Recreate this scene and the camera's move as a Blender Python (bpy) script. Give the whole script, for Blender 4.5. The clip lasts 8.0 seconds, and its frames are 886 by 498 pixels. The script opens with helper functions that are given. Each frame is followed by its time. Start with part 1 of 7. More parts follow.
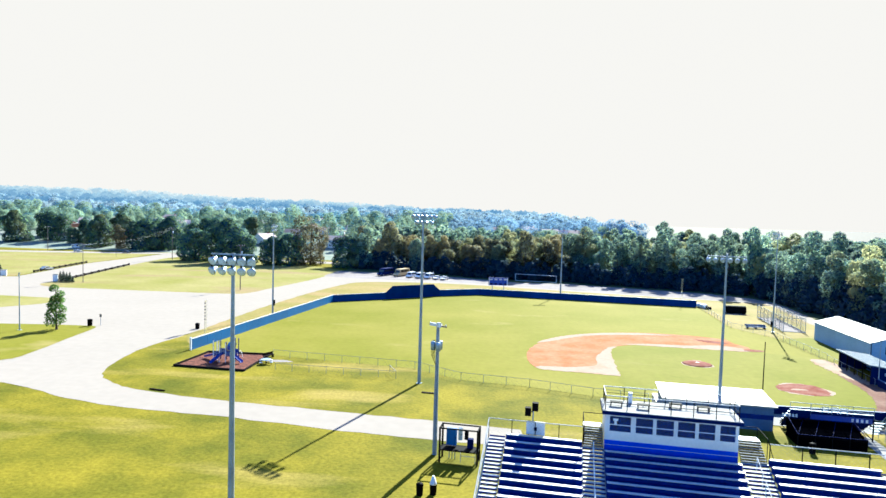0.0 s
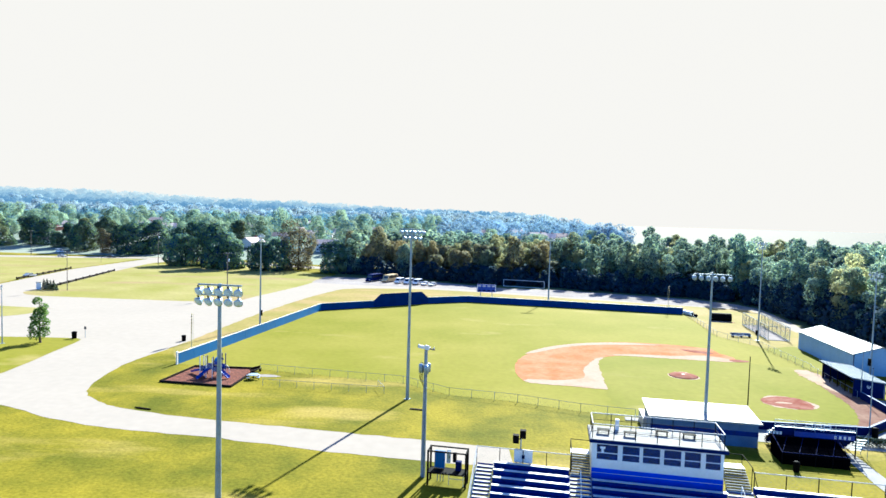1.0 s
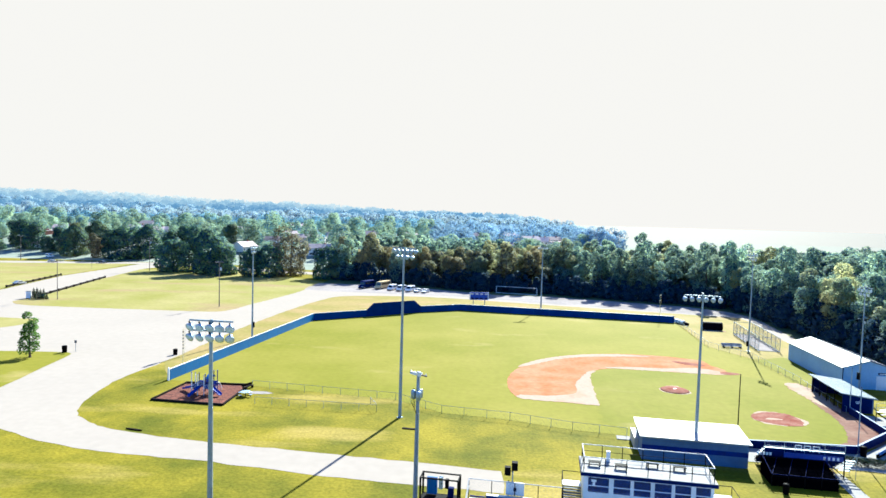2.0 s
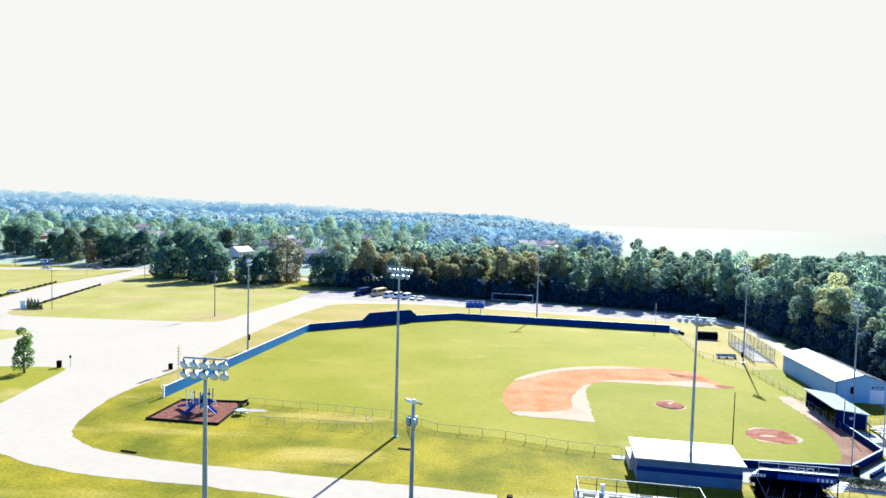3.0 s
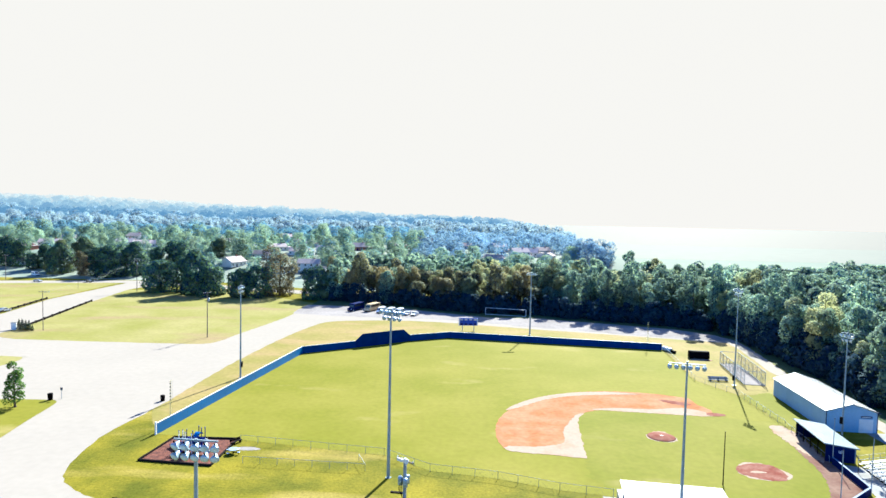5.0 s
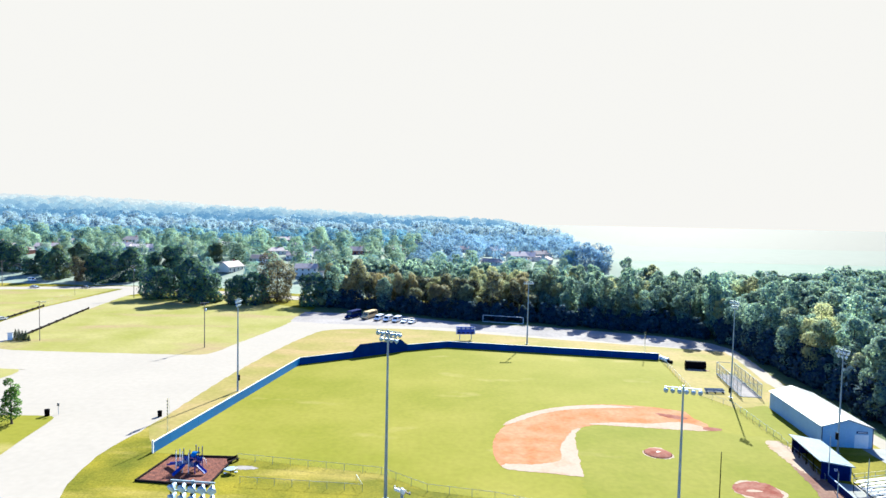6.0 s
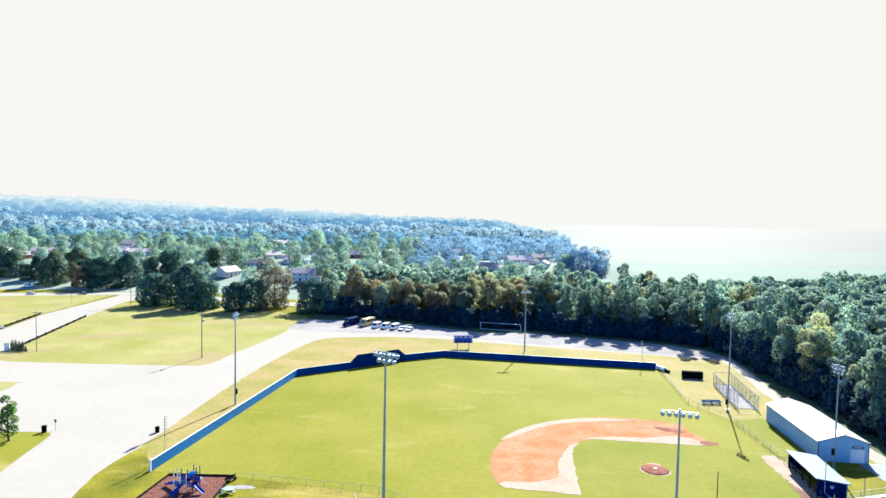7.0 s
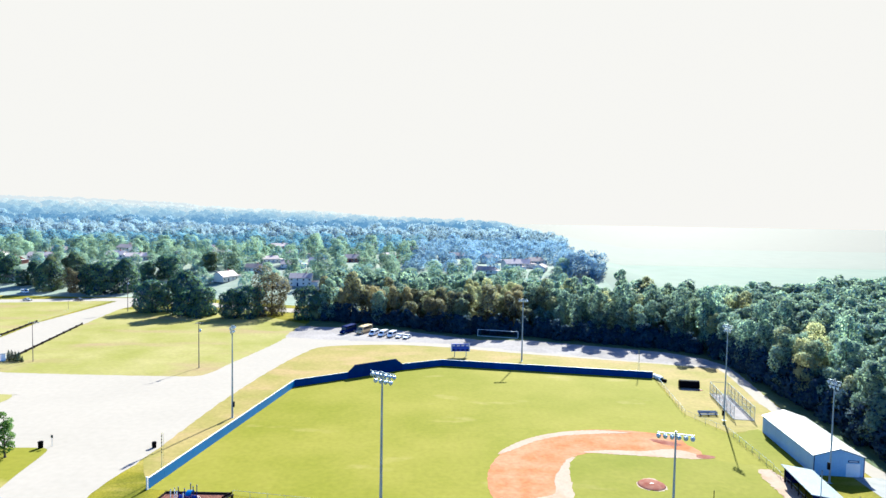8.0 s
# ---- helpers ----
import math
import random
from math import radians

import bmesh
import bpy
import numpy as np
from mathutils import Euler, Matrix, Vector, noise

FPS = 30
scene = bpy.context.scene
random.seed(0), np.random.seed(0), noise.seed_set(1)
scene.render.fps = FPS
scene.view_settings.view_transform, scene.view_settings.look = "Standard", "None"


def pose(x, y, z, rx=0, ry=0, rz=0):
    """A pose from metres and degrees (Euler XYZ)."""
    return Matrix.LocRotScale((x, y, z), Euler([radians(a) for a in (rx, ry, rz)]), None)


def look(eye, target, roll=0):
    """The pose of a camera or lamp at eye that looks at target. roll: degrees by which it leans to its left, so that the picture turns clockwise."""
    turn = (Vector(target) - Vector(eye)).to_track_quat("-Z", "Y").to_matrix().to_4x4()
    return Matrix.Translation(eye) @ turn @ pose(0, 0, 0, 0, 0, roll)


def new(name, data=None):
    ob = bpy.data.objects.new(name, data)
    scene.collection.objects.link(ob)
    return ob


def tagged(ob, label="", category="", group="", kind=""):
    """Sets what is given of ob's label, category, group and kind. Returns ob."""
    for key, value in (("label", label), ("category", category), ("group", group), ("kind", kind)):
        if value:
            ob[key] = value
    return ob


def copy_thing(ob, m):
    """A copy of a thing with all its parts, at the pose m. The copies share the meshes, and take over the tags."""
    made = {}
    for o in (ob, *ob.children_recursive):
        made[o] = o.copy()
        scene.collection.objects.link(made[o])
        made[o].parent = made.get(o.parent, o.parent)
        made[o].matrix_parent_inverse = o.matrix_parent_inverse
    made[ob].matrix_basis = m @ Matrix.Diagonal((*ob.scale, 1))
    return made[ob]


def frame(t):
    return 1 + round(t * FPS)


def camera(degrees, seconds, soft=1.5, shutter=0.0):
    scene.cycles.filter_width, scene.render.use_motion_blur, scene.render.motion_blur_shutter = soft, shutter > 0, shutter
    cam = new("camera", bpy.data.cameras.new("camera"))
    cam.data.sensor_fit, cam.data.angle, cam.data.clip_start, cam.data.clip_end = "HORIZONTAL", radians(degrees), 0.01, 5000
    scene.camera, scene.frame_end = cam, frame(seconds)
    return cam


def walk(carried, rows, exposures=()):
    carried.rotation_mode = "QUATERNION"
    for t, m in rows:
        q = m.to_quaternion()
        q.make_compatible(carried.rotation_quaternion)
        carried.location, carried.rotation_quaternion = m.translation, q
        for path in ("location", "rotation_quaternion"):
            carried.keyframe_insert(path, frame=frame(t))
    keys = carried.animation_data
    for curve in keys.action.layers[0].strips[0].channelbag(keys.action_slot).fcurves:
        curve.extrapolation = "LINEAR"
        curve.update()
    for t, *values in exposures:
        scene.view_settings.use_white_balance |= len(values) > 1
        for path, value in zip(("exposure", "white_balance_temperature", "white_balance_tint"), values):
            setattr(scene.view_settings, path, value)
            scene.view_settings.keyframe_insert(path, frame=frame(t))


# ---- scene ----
cam = camera(72.2, 8.0)
PATH = [
    (0, (-0.018, 2.054, 25.083), (-0.126, 4.048, 24.976), 1.6),
    (0.5, (-0.067, 2.047, 26.222), (-0.15, 4.043, 26.115), 1.6),
    (1, (-0.04, 2.134, 27.431), (-0.11, 4.13, 27.325), 1.6),
    (1.5, (-0.037, 2.145, 28.838), (-0.094, 4.141, 28.732), 1.6),
    (3, (0.059, 2.246, 33.066), (0.024, 4.243, 32.961), 1.5),
    (3.5, (0.151, 2.204, 34.743), (0.121, 4.201, 34.635), 1.4),
    (4, (0.266, 2.16, 36.278), (0.24, 4.157, 36.172), 1.4),
    (4.5, (0.241, 2.277, 37.789), (0.221, 4.274, 37.683), 1.3),
    (6, (0.288, 2.416, 42.623), (0.281, 4.413, 42.515), 1.2),
    (6.5, (0.307, 2.406, 44.286), (0.304, 4.403, 44.177), 1.1),
    (7, (0.284, 2.483, 45.91), (0.285, 4.48, 45.8), 1.1),
    (7.5, (0.348, 2.49, 47.402), (0.353, 4.487, 47.291), 1.1),
    (8, (0.394, 2.542, 48.977), (0.403, 4.539, 48.866), 1.0),
]
EXPOSURE = 2.22
walk(cam, [(t, look(eye, aim, roll)) for t, eye, aim, roll in PATH],
     exposures=[(0.0, EXPOSURE, 4100, 10), (8.0, EXPOSURE, 4100, 10)])

# ---------------------------------------------------------------- light
SUN_AZIMUTH = math.atan2(12.2, 33.3)      # clockwise from +y
SUN_ELEVATION = radians(35.3)
world = bpy.data.worlds.new("sky")
scene.world = world
world.use_nodes = True
wn = world.node_tree.nodes
sky = wn.new("ShaderNodeTexSky")
sky.sky_type = "NISHITA"
sky.sun_disc = False
sky.sun_elevation = SUN_ELEVATION
sky.sun_rotation = SUN_AZIMUTH
sky.air_density = 1.0
sky.dust_density = 0.8
sky.ozone_density = 3.0
wn["Background"].inputs["Strength"].default_value = 0.04
# a bright veil of haze round the horizon that thins out towards the blue zenith
where = wn.new("ShaderNodeTexCoord")
split_z = wn.new("ShaderNodeSeparateXYZ")
thin = wn.new("ShaderNodeMapRange")
thin.interpolation_type = "SMOOTHSTEP"
thin.inputs["From Min"].default_value = 0.37
thin.inputs["From Max"].default_value = 0.58
veil = wn.new("ShaderNodeMix")
veil.data_type = "RGBA"
veil.inputs["A"].default_value = (6.75, 4.70, 2.46, 1)
world.node_tree.links.new(where.outputs["Generated"], split_z.inputs[0])
world.node_tree.links.new(split_z.outputs["Z"], thin.inputs["Value"])
# the haze glows on the sun's side of the sky and is blue away from it
facing = wn.new("ShaderNodeVectorMath")
facing.operation = "DOT_PRODUCT"
facing.inputs[1].default_value = (math.sin(SUN_AZIMUTH), math.cos(SUN_AZIMUTH), 0)
away = wn.new("ShaderNodeMapRange")
away.interpolation_type = "SMOOTHSTEP"
away.inputs["From Min"].default_value = 0.44
away.inputs["From Max"].default_value = -0.35
more = wn.new("ShaderNodeMath")
more.operation = "MAXIMUM"
world.node_tree.links.new(where.outputs["Generated"], facing.inputs[0])
world.node_tree.links.new(facing.outputs["Value"], away.inputs["Value"])
world.node_tree.links.new(away.outputs["Result"], more.inputs[0])
world.node_tree.links.new(thin.outputs["Result"], more.inputs[1])
world.node_tree.links.new(more.outputs[0], veil.inputs["Factor"])
world.node_tree.links.new(sky.outputs["Color"], veil.inputs["B"])
world.node_tree.links.new(veil.outputs["Result"], wn["Background"].inputs["Color"])

sun_data = bpy.data.lights.new("sun", "SUN")
sun_data.energy = 5.0
sun_data.angle = radians(0.55)
sun_data.color = (1.0, 0.735, 0.36)
sun = new("sun", sun_data)
toward = Vector((math.sin(SUN_AZIMUTH) * math.cos(SUN_ELEVATION),
                 math.cos(SUN_AZIMUTH) * math.cos(SUN_ELEVATION), math.sin(SUN_ELEVATION)))
sun.matrix_world = look(toward * 400, (0, 0, 0))

# ---------------------------------------------------------------- materials
def surface(name, colour, other=None, scale=1.0, fine=12.0, rough=0.8, metal=0.0, bump=0.0, vary=0.0,
            spread=(0.35, 0.65), fine_amount=0.25, stretch=None, patch=None, gloss=None):
    """Two colours mixed by broad noise, broken by fine noise, at world size."""
    m = bpy.data.materials.new(name)
    m.use_nodes = True
    nt = m.node_tree
    nodes, link = nt.nodes, nt.links.new
    bsdf = nodes["Principled BSDF"]
    bsdf.inputs["Roughness"].default_value = rough
    bsdf.inputs["Metallic"].default_value = metal
    if gloss is None:
        gloss = 0.03 if rough >= 0.75 else 0.5
    bsdf.inputs["Specular IOR Level"].default_value = gloss
    geo = nodes.new("ShaderNodeNewGeometry")
    where = geo.outputs["Position"]
    if stretch:
        mapping = nodes.new("ShaderNodeMapping")
        mapping.inputs["Rotation"].default_value = (0, 0, stretch[0])
        mapping.inputs["Scale"].default_value = stretch[1]
        link(where, mapping.inputs["Vector"])
        where = mapping.outputs["Vector"]
    other = other or tuple(c * 0.8 for c in colour)
    broad = nodes.new("ShaderNodeTexNoise")
    broad.inputs["Scale"].default_value = scale
    broad.inputs["Detail"].default_value = 5
    broad.inputs["Roughness"].default_value = 0.6
    link(where, broad.inputs["Vector"])
    step = nodes.new("ShaderNodeMapRange")
    step.inputs["From Min"].default_value, step.inputs["From Max"].default_value = spread
    link(broad.outputs["Fac"], step.inputs["Value"])
    mix = nodes.new("ShaderNodeMix")
    mix.data_type = "RGBA"
    mix.inputs["A"].default_value = (*colour, 1)
    mix.inputs["B"].default_value = (*other, 1)
    link(step.outputs["Result"], mix.inputs["Factor"])
    tone = mix.outputs["Result"]
    if patch:
        # a third tone in drawn-out, soft patches: colour, scale, from, to, stretch
        pcolour, pscale, plow, phigh, pstretch = patch
        pmap = nodes.new("ShaderNodeMapping")
        pmap.inputs["Scale"].default_value = pstretch
        pmap.inputs["Rotation"].default_value = (0, 0, 0.12)
        link(geo.outputs["Position"], pmap.inputs["Vector"])
        pnoise = nodes.new("ShaderNodeTexNoise")
        pnoise.inputs["Scale"].default_value = pscale
        pnoise.inputs["Detail"].default_value = 6
        link(pmap.outputs["Vector"], pnoise.inputs["Vector"])
        pstep = nodes.new("ShaderNodeMapRange")
        pstep.inputs["From Min"].default_value, pstep.inputs["From Max"].default_value = plow, phigh
        link(pnoise.outputs["Fac"], pstep.inputs["Value"])
        pmix = nodes.new("ShaderNodeMix")
        pmix.data_type = "RGBA"
        pmix.inputs["B"].default_value = (*pcolour, 1)
        link(tone, pmix.inputs["A"])
        link(pstep.outputs["Result"], pmix.inputs["Factor"])
        tone = pmix.outputs["Result"]
    grain = nodes.new("ShaderNodeTexNoise")
    grain.inputs["Scale"].default_value = fine
    grain.inputs["Detail"].default_value = 3
    link(geo.outputs["Position"], grain.inputs["Vector"])
    hsv = nodes.new("ShaderNodeHueSaturation")
    link(tone, hsv.inputs["Color"])
    value = nodes.new("ShaderNodeMapRange")
    value.inputs["From Min"].default_value, value.inputs["From Max"].default_value = 0.3, 0.7
    value.inputs["To Min"].default_value, value.inputs["To Max"].default_value = 1 - fine_amount, 1 + fine_amount
    link(grain.outputs["Fac"], value.inputs["Value"])
    result = value.outputs["Result"]
    if vary:
        info = nodes.new("ShaderNodeObjectInfo")
        rnd = nodes.new("ShaderNodeMapRange")
        rnd.inputs["To Min"].default_value, rnd.inputs["To Max"].default_value = 1 - vary, 1 + vary
        link(info.outputs["Random"], rnd.inputs["Value"])
        times = nodes.new("ShaderNodeMath")
        times.operation = "MULTIPLY"
        link(result, times.inputs[0])
        link(rnd.outputs["Result"], times.inputs[1])
        result = times.outputs[0]
    link(result, hsv.inputs["Value"])
    link(hsv.outputs["Color"], bsdf.inputs["Base Color"])
    if bump:
        b = nodes.new("ShaderNodeBump")
        b.inputs["Strength"].default_value = 0.6
        b.inputs["Distance"].default_value = bump
        link(grain.outputs["Fac"], b.inputs["Height"])
        link(b.outputs["Normal"], bsdf.inputs["Normal"])
    return m


def foliage(name, dark, light, autumn, autumn_share, glow=0.35, sheen=0.035, gaps=0.40):
    """Leaves: each clump has a tone between dark (often coloured as shade) and light, each tree its own tint, and
    sunlight comes through.
    """
    m = bpy.data.materials.new(name)
    m.use_nodes = True
    nt = m.node_tree
    nodes, link = nt.nodes, nt.links.new
    nodes.remove(nodes["Principled BSDF"])
    geo = nodes.new("ShaderNodeNewGeometry")
    info = nodes.new("ShaderNodeObjectInfo")
    noise_tex = nodes.new("ShaderNodeTexNoise")
    noise_tex.inputs["Scale"].default_value = 0.12
    noise_tex.inputs["Detail"].default_value = 4
    link(geo.outputs["Position"], noise_tex.inputs["Vector"])
    mix = nodes.new("ShaderNodeMix")
    mix.data_type = "RGBA"
    mix.inputs["A"].default_value, mix.inputs["B"].default_value = (*dark, 1), (*light, 1)
    link(geo.outputs["Random Per Island"], mix.inputs["Factor"])
    add = nodes.new("ShaderNodeMath")
    add.operation = "ADD"
    link(noise_tex.outputs["Fac"], add.inputs[0])
    link(info.outputs["Random"], add.inputs[1])
    turn = nodes.new("ShaderNodeMapRange")
    turn.inputs["From Min"].default_value = 1.35 - autumn_share
    turn.inputs["From Max"].default_value = 1.55 - autumn_share
    turn.inputs["To Max"].default_value = 0.75
    link(add.outputs[0], turn.inputs["Value"])
    mix2 = nodes.new("ShaderNodeMix")
    mix2.data_type = "RGBA"
    mix2.inputs["B"].default_value = (*autumn, 1)
    link(turn.outputs["Result"], mix2.inputs["Factor"])
    link(mix.outputs["Result"], mix2.inputs["A"])
    tone = nodes.new("ShaderNodeMapRange")
    tone.inputs["To Min"].default_value = 0.78
    tone.inputs["To Max"].default_value = 1.28
    own = nodes.new("ShaderNodeMath")
    own.operation = "FRACT"
    seven = nodes.new("ShaderNodeMath")
    seven.operation = "MULTIPLY"
    seven.inputs[1].default_value = 7.0
    link(info.outputs["Random"], seven.inputs[0])
    link(seven.outputs[0], own.inputs[0])
    link(own.outputs[0], tone.inputs["Value"])
    # neighbouring crowns differ in tone
    flat = nodes.new("ShaderNodeVectorMath")
    flat.operation = "MULTIPLY"
    flat.inputs[1].default_value = (1, 1, 0)
    link(geo.outputs["Position"], flat.inputs[0])
    cells = nodes.new("ShaderNodeTexVoronoi")
    cells.inputs["Scale"].default_value = 0.075
    link(flat.outputs[0], cells.inputs["Vector"])
    pick_one = nodes.new("ShaderNodeSeparateColor")
    link(cells.outputs["Color"], pick_one.inputs[0])
    crown = nodes.new("ShaderNodeMapRange")
    crown.inputs["To Min"].default_value = 0.66
    crown.inputs["To Max"].default_value = 1.20
    link(pick_one.outputs[0], crown.inputs["Value"])
    both_tones = nodes.new("ShaderNodeMath")
    both_tones.operation = "MULTIPLY"
    link(tone.outputs["Result"], both_tones.inputs[0])
    link(crown.outputs["Result"], both_tones.inputs[1])
    shade = nodes.new("ShaderNodeVectorMath")
    shade.operation = "SCALE"
    link(mix2.outputs["Result"], shade.inputs[0])
    link(both_tones.outputs[0], shade.inputs["Scale"])
    diffuse = nodes.new("ShaderNodeBsdfDiffuse")
    through_leaf = nodes.new("ShaderNodeBsdfTranslucent")
    shine = nodes.new("ShaderNodeBsdfGlossy")
    shine.inputs["Roughness"].default_value = 0.6
    shine.inputs["Color"].default_value = (0.80, 0.88, 0.80, 1)
    link(shade.outputs[0], diffuse.inputs["Color"])
    link(shade.outputs[0], through_leaf.inputs["Color"])
    both = nodes.new("ShaderNodeMixShader")
    both.inputs["Fac"].default_value = glow
    link(diffuse.outputs[0], both.inputs[1])
    link(through_leaf.outputs[0], both.inputs[2])
    waxy = nodes.new("ShaderNodeMixShader")
    waxy.inputs["Fac"].default_value = sheen
    link(both.outputs[0], waxy.inputs[1])
    link(shine.outputs[0], waxy.inputs[2])
    # light passes between the leaves of a clump
    between = nodes.new("ShaderNodeBsdfTransparent")
    airy = nodes.new("ShaderNodeMixShader")
    airy.inputs["Fac"].default_value = gaps
    link(waxy.outputs[0], airy.inputs[1])
    link(between.outputs[0], airy.inputs[2])
    link(airy.outputs[0], nodes["Material Output"].inputs["Surface"])
    return m


def glass_pane(name, tint, clear):
    m = bpy.data.materials.new(name)
    m.use_nodes = True
    b = m.node_tree.nodes["Principled BSDF"]
    b.inputs["Base Color"].default_value = (*tint, 1)
    b.inputs["Roughness"].default_value = 0.05
    b.inputs["Transmission Weight"].default_value = clear
    b.inputs["IOR"].default_value = 1.3
    return m


GRASS = surface("rough_grass", (0.190, 0.160, 0.0040), (0.080, 0.084, 0.0030), scale=0.10, fine=2.4, fine_amount=0.20, bump=0.08, spread=(0.34, 0.66), patch=((0.2647, 0.2095, 0.045), 0.045, 0.55, 0.70, (0.6, 2.2, 1.0)))
TURF = surface("mown_turf", (0.1440, 0.1420, 0.0050), (0.1920, 0.1730, 0.0200), scale=0.03, fine=0.9, fine_amount=0.07, bump=0.02, spread=(0.38, 0.68), patch=((0.2450, 0.2060, 0.0600), 0.06, 0.63, 0.76, (0.7, 1.4, 1.0)))
TURF_LUSH = surface("greener_infield_turf", (0.1300, 0.1340, 0.0050), (0.1740, 0.1620, 0.0190), scale=0.04, fine=0.9, fine_amount=0.07, bump=0.02, spread=(0.38, 0.68), patch=((0.2050, 0.1800, 0.0480), 0.06, 0.62, 0.74, (0.7, 1.4, 1.0)))
DRY_GRASS = surface("dry_grass", (0.2445, 0.2179, 0.07696), (0.1858, 0.1785, 0.03552), scale=0.05, fine=0.8, fine_amount=0.10, bump=0.03, patch=((0.225, 0.1733, 0.08288), 0.04, 0.52, 0.70, (0.7, 1.8, 1.0)))
# grass colour darkened and blued to hold the shade beside the wood
MARGIN_SHADE = surface("shade_tinted_margin_grass", (0.060, 0.085, 0.040), (0.095, 0.110, 0.050), scale=0.15, fine=1.5, fine_amount=0.2, bump=0.05)
VERGE = surface("tan_verge_grass", (0.235, 0.186, 0.062), (0.180, 0.160, 0.034), scale=0.07, fine=0.9, fine_amount=0.12, bump=0.03, patch=((0.26, 0.19, 0.085), 0.06, 0.50, 0.70, (0.8, 1.6, 1.0)))
LAWN = surface("village_lawn", (0.150, 0.190, 0.150), (0.240, 0.255, 0.215), scale=0.03, fine=0.3, fine_amount=0.1)
# three field colours, paler with each parcel's distance to imitate haze
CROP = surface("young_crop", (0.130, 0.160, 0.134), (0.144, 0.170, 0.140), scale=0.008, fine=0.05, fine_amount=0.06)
CROP_HAZE = surface("haze_paled_crop", (0.153, 0.160, 0.138), (0.158, 0.162, 0.140), scale=0.006, fine=0.05, fine_amount=0.05)
FIELD_HAZE = surface("haze_white_field", (0.158, 0.149, 0.130), (0.155, 0.147, 0.129), scale=0.005, fine=0.05, fine_amount=0.04)
PAVING = surface("bleached_paving", (0.2840, 0.2530, 0.2190), (0.2700, 0.2410, 0.2090), scale=0.05, fine=0.7, fine_amount=0.04, rough=0.9)
GRAVEL = surface("pale_gravel", (0.265, 0.240, 0.232), (0.195, 0.176, 0.172), scale=0.06, fine=0.9, fine_amount=0.14, rough=0.95, bump=0.03)
CONCRETE = surface("concrete", (0.2831, 0.278, 0.2677), (0.2317, 0.2265, 0.2162), scale=0.4, fine=6, fine_amount=0.08, rough=0.9)
DIRT = surface("infield_clay", (0.285, 0.116, 0.044), (0.300, 0.168, 0.090), scale=0.16, fine=1.1, fine_amount=0.14, rough=0.95, bump=0.02, spread=(0.38, 0.62))
SAND = surface("pale_dry_clay", (0.305, 0.2392, 0.1847), (0.2941, 0.1848, 0.1161), scale=0.22, fine=1.6, fine_amount=0.08, rough=0.95, spread=(0.5, 0.75))
RED_CLAY = surface("damp_red_clay", (0.140, 0.044, 0.030), (0.205, 0.105, 0.078), scale=0.5, fine=3, fine_amount=0.15, rough=0.9)
FOUL_DIRT = surface("brown_foul_dirt", (0.1236, 0.06692, 0.05148), (0.1853, 0.1236, 0.09266), scale=0.3, fine=2, fine_amount=0.15, rough=0.95)
MULCH = surface("red_brown_mulch", (0.150, 0.066, 0.046), (0.080, 0.040, 0.034), scale=1.2, fine=5, fine_amount=0.5, rough=0.95, bump=0.05)
TIMBER = surface("dark_timber", (0.0132, 0.0108, 0.0108), scale=1, fine=8, rough=0.85, gloss=0.05)
SILVER_WOOD = surface("silvered_pole_wood", (0.30, 0.33, 0.37), (0.22, 0.24, 0.28), scale=0.8, fine=9, rough=0.8)
WOOD_POLE = surface("weathered_pole_wood", (0.20, 0.18, 0.16), (0.13, 0.11, 0.10), scale=0.8, fine=9, rough=0.9)
GALVANISED = surface("galvanised_steel", (0.30, 0.36, 0.42), (0.22, 0.27, 0.33), scale=0.6, fine=5, fine_amount=0.12, rough=0.5, metal=0.35)
DARK_STEEL = surface("dark_steel", (0.0045, 0.00495, 0.007), scale=1, fine=8, rough=0.6, gloss=0.03)
ALUMINIUM = surface("mill_aluminium", (0.5019, 0.5086, 0.5153), (0.4417, 0.4484, 0.4618), scale=0.7, fine=6, fine_amount=0.06, rough=0.6, metal=0.05)
BLUE_PAINT = surface("royal_blue_paint", (0.012, 0.045, 0.36), (0.010, 0.035, 0.27), scale=0.6, fine=6, fine_amount=0.15, rough=0.4, vary=0.08)
STAND_BLUE = surface("deep_blue_stand_paint", (0.006, 0.020, 0.200), (0.004, 0.014, 0.140), scale=0.8, fine=5, fine_amount=0.25, rough=0.55, vary=0.12, gloss=0.2)
SKIRT_BLUE = surface("bright_royal_blue_paint", (0.012, 0.050, 0.700), (0.010, 0.040, 0.580), scale=0.6, fine=6, fine_amount=0.1, rough=0.45)
LOWER_DECK = surface("matt_black_netting", (0.0010, 0.0011, 0.0020), scale=1, fine=8, rough=1.0, gloss=0.0)
STEP_STEEL = surface("dull_step_steel", (0.105, 0.125, 0.155), (0.080, 0.096, 0.120), scale=0.8, fine=6, fine_amount=0.15, rough=0.7)
PLANK = surface("bright_bench_aluminium", (0.50, 0.51, 0.53), (0.40, 0.42, 0.45), scale=0.9, fine=5, fine_amount=0.10, rough=0.45, metal=0.1, vary=0.05)
BLUE_PAD = surface("blue_fence_padding", (0.006, 0.105, 0.360), (0.005, 0.085, 0.300), scale=0.25, fine=3, fine_amount=0.08, rough=0.5, vary=0.06)
# darker copy of the fence padding blue, for runs facing away from the sun
BLUE_PAD_SHADED = surface("blue_fence_padding_shaded", (0.007, 0.046, 0.200), (0.005, 0.034, 0.150), scale=0.3, fine=3, fine_amount=0.12, rough=0.75, vary=0.10)
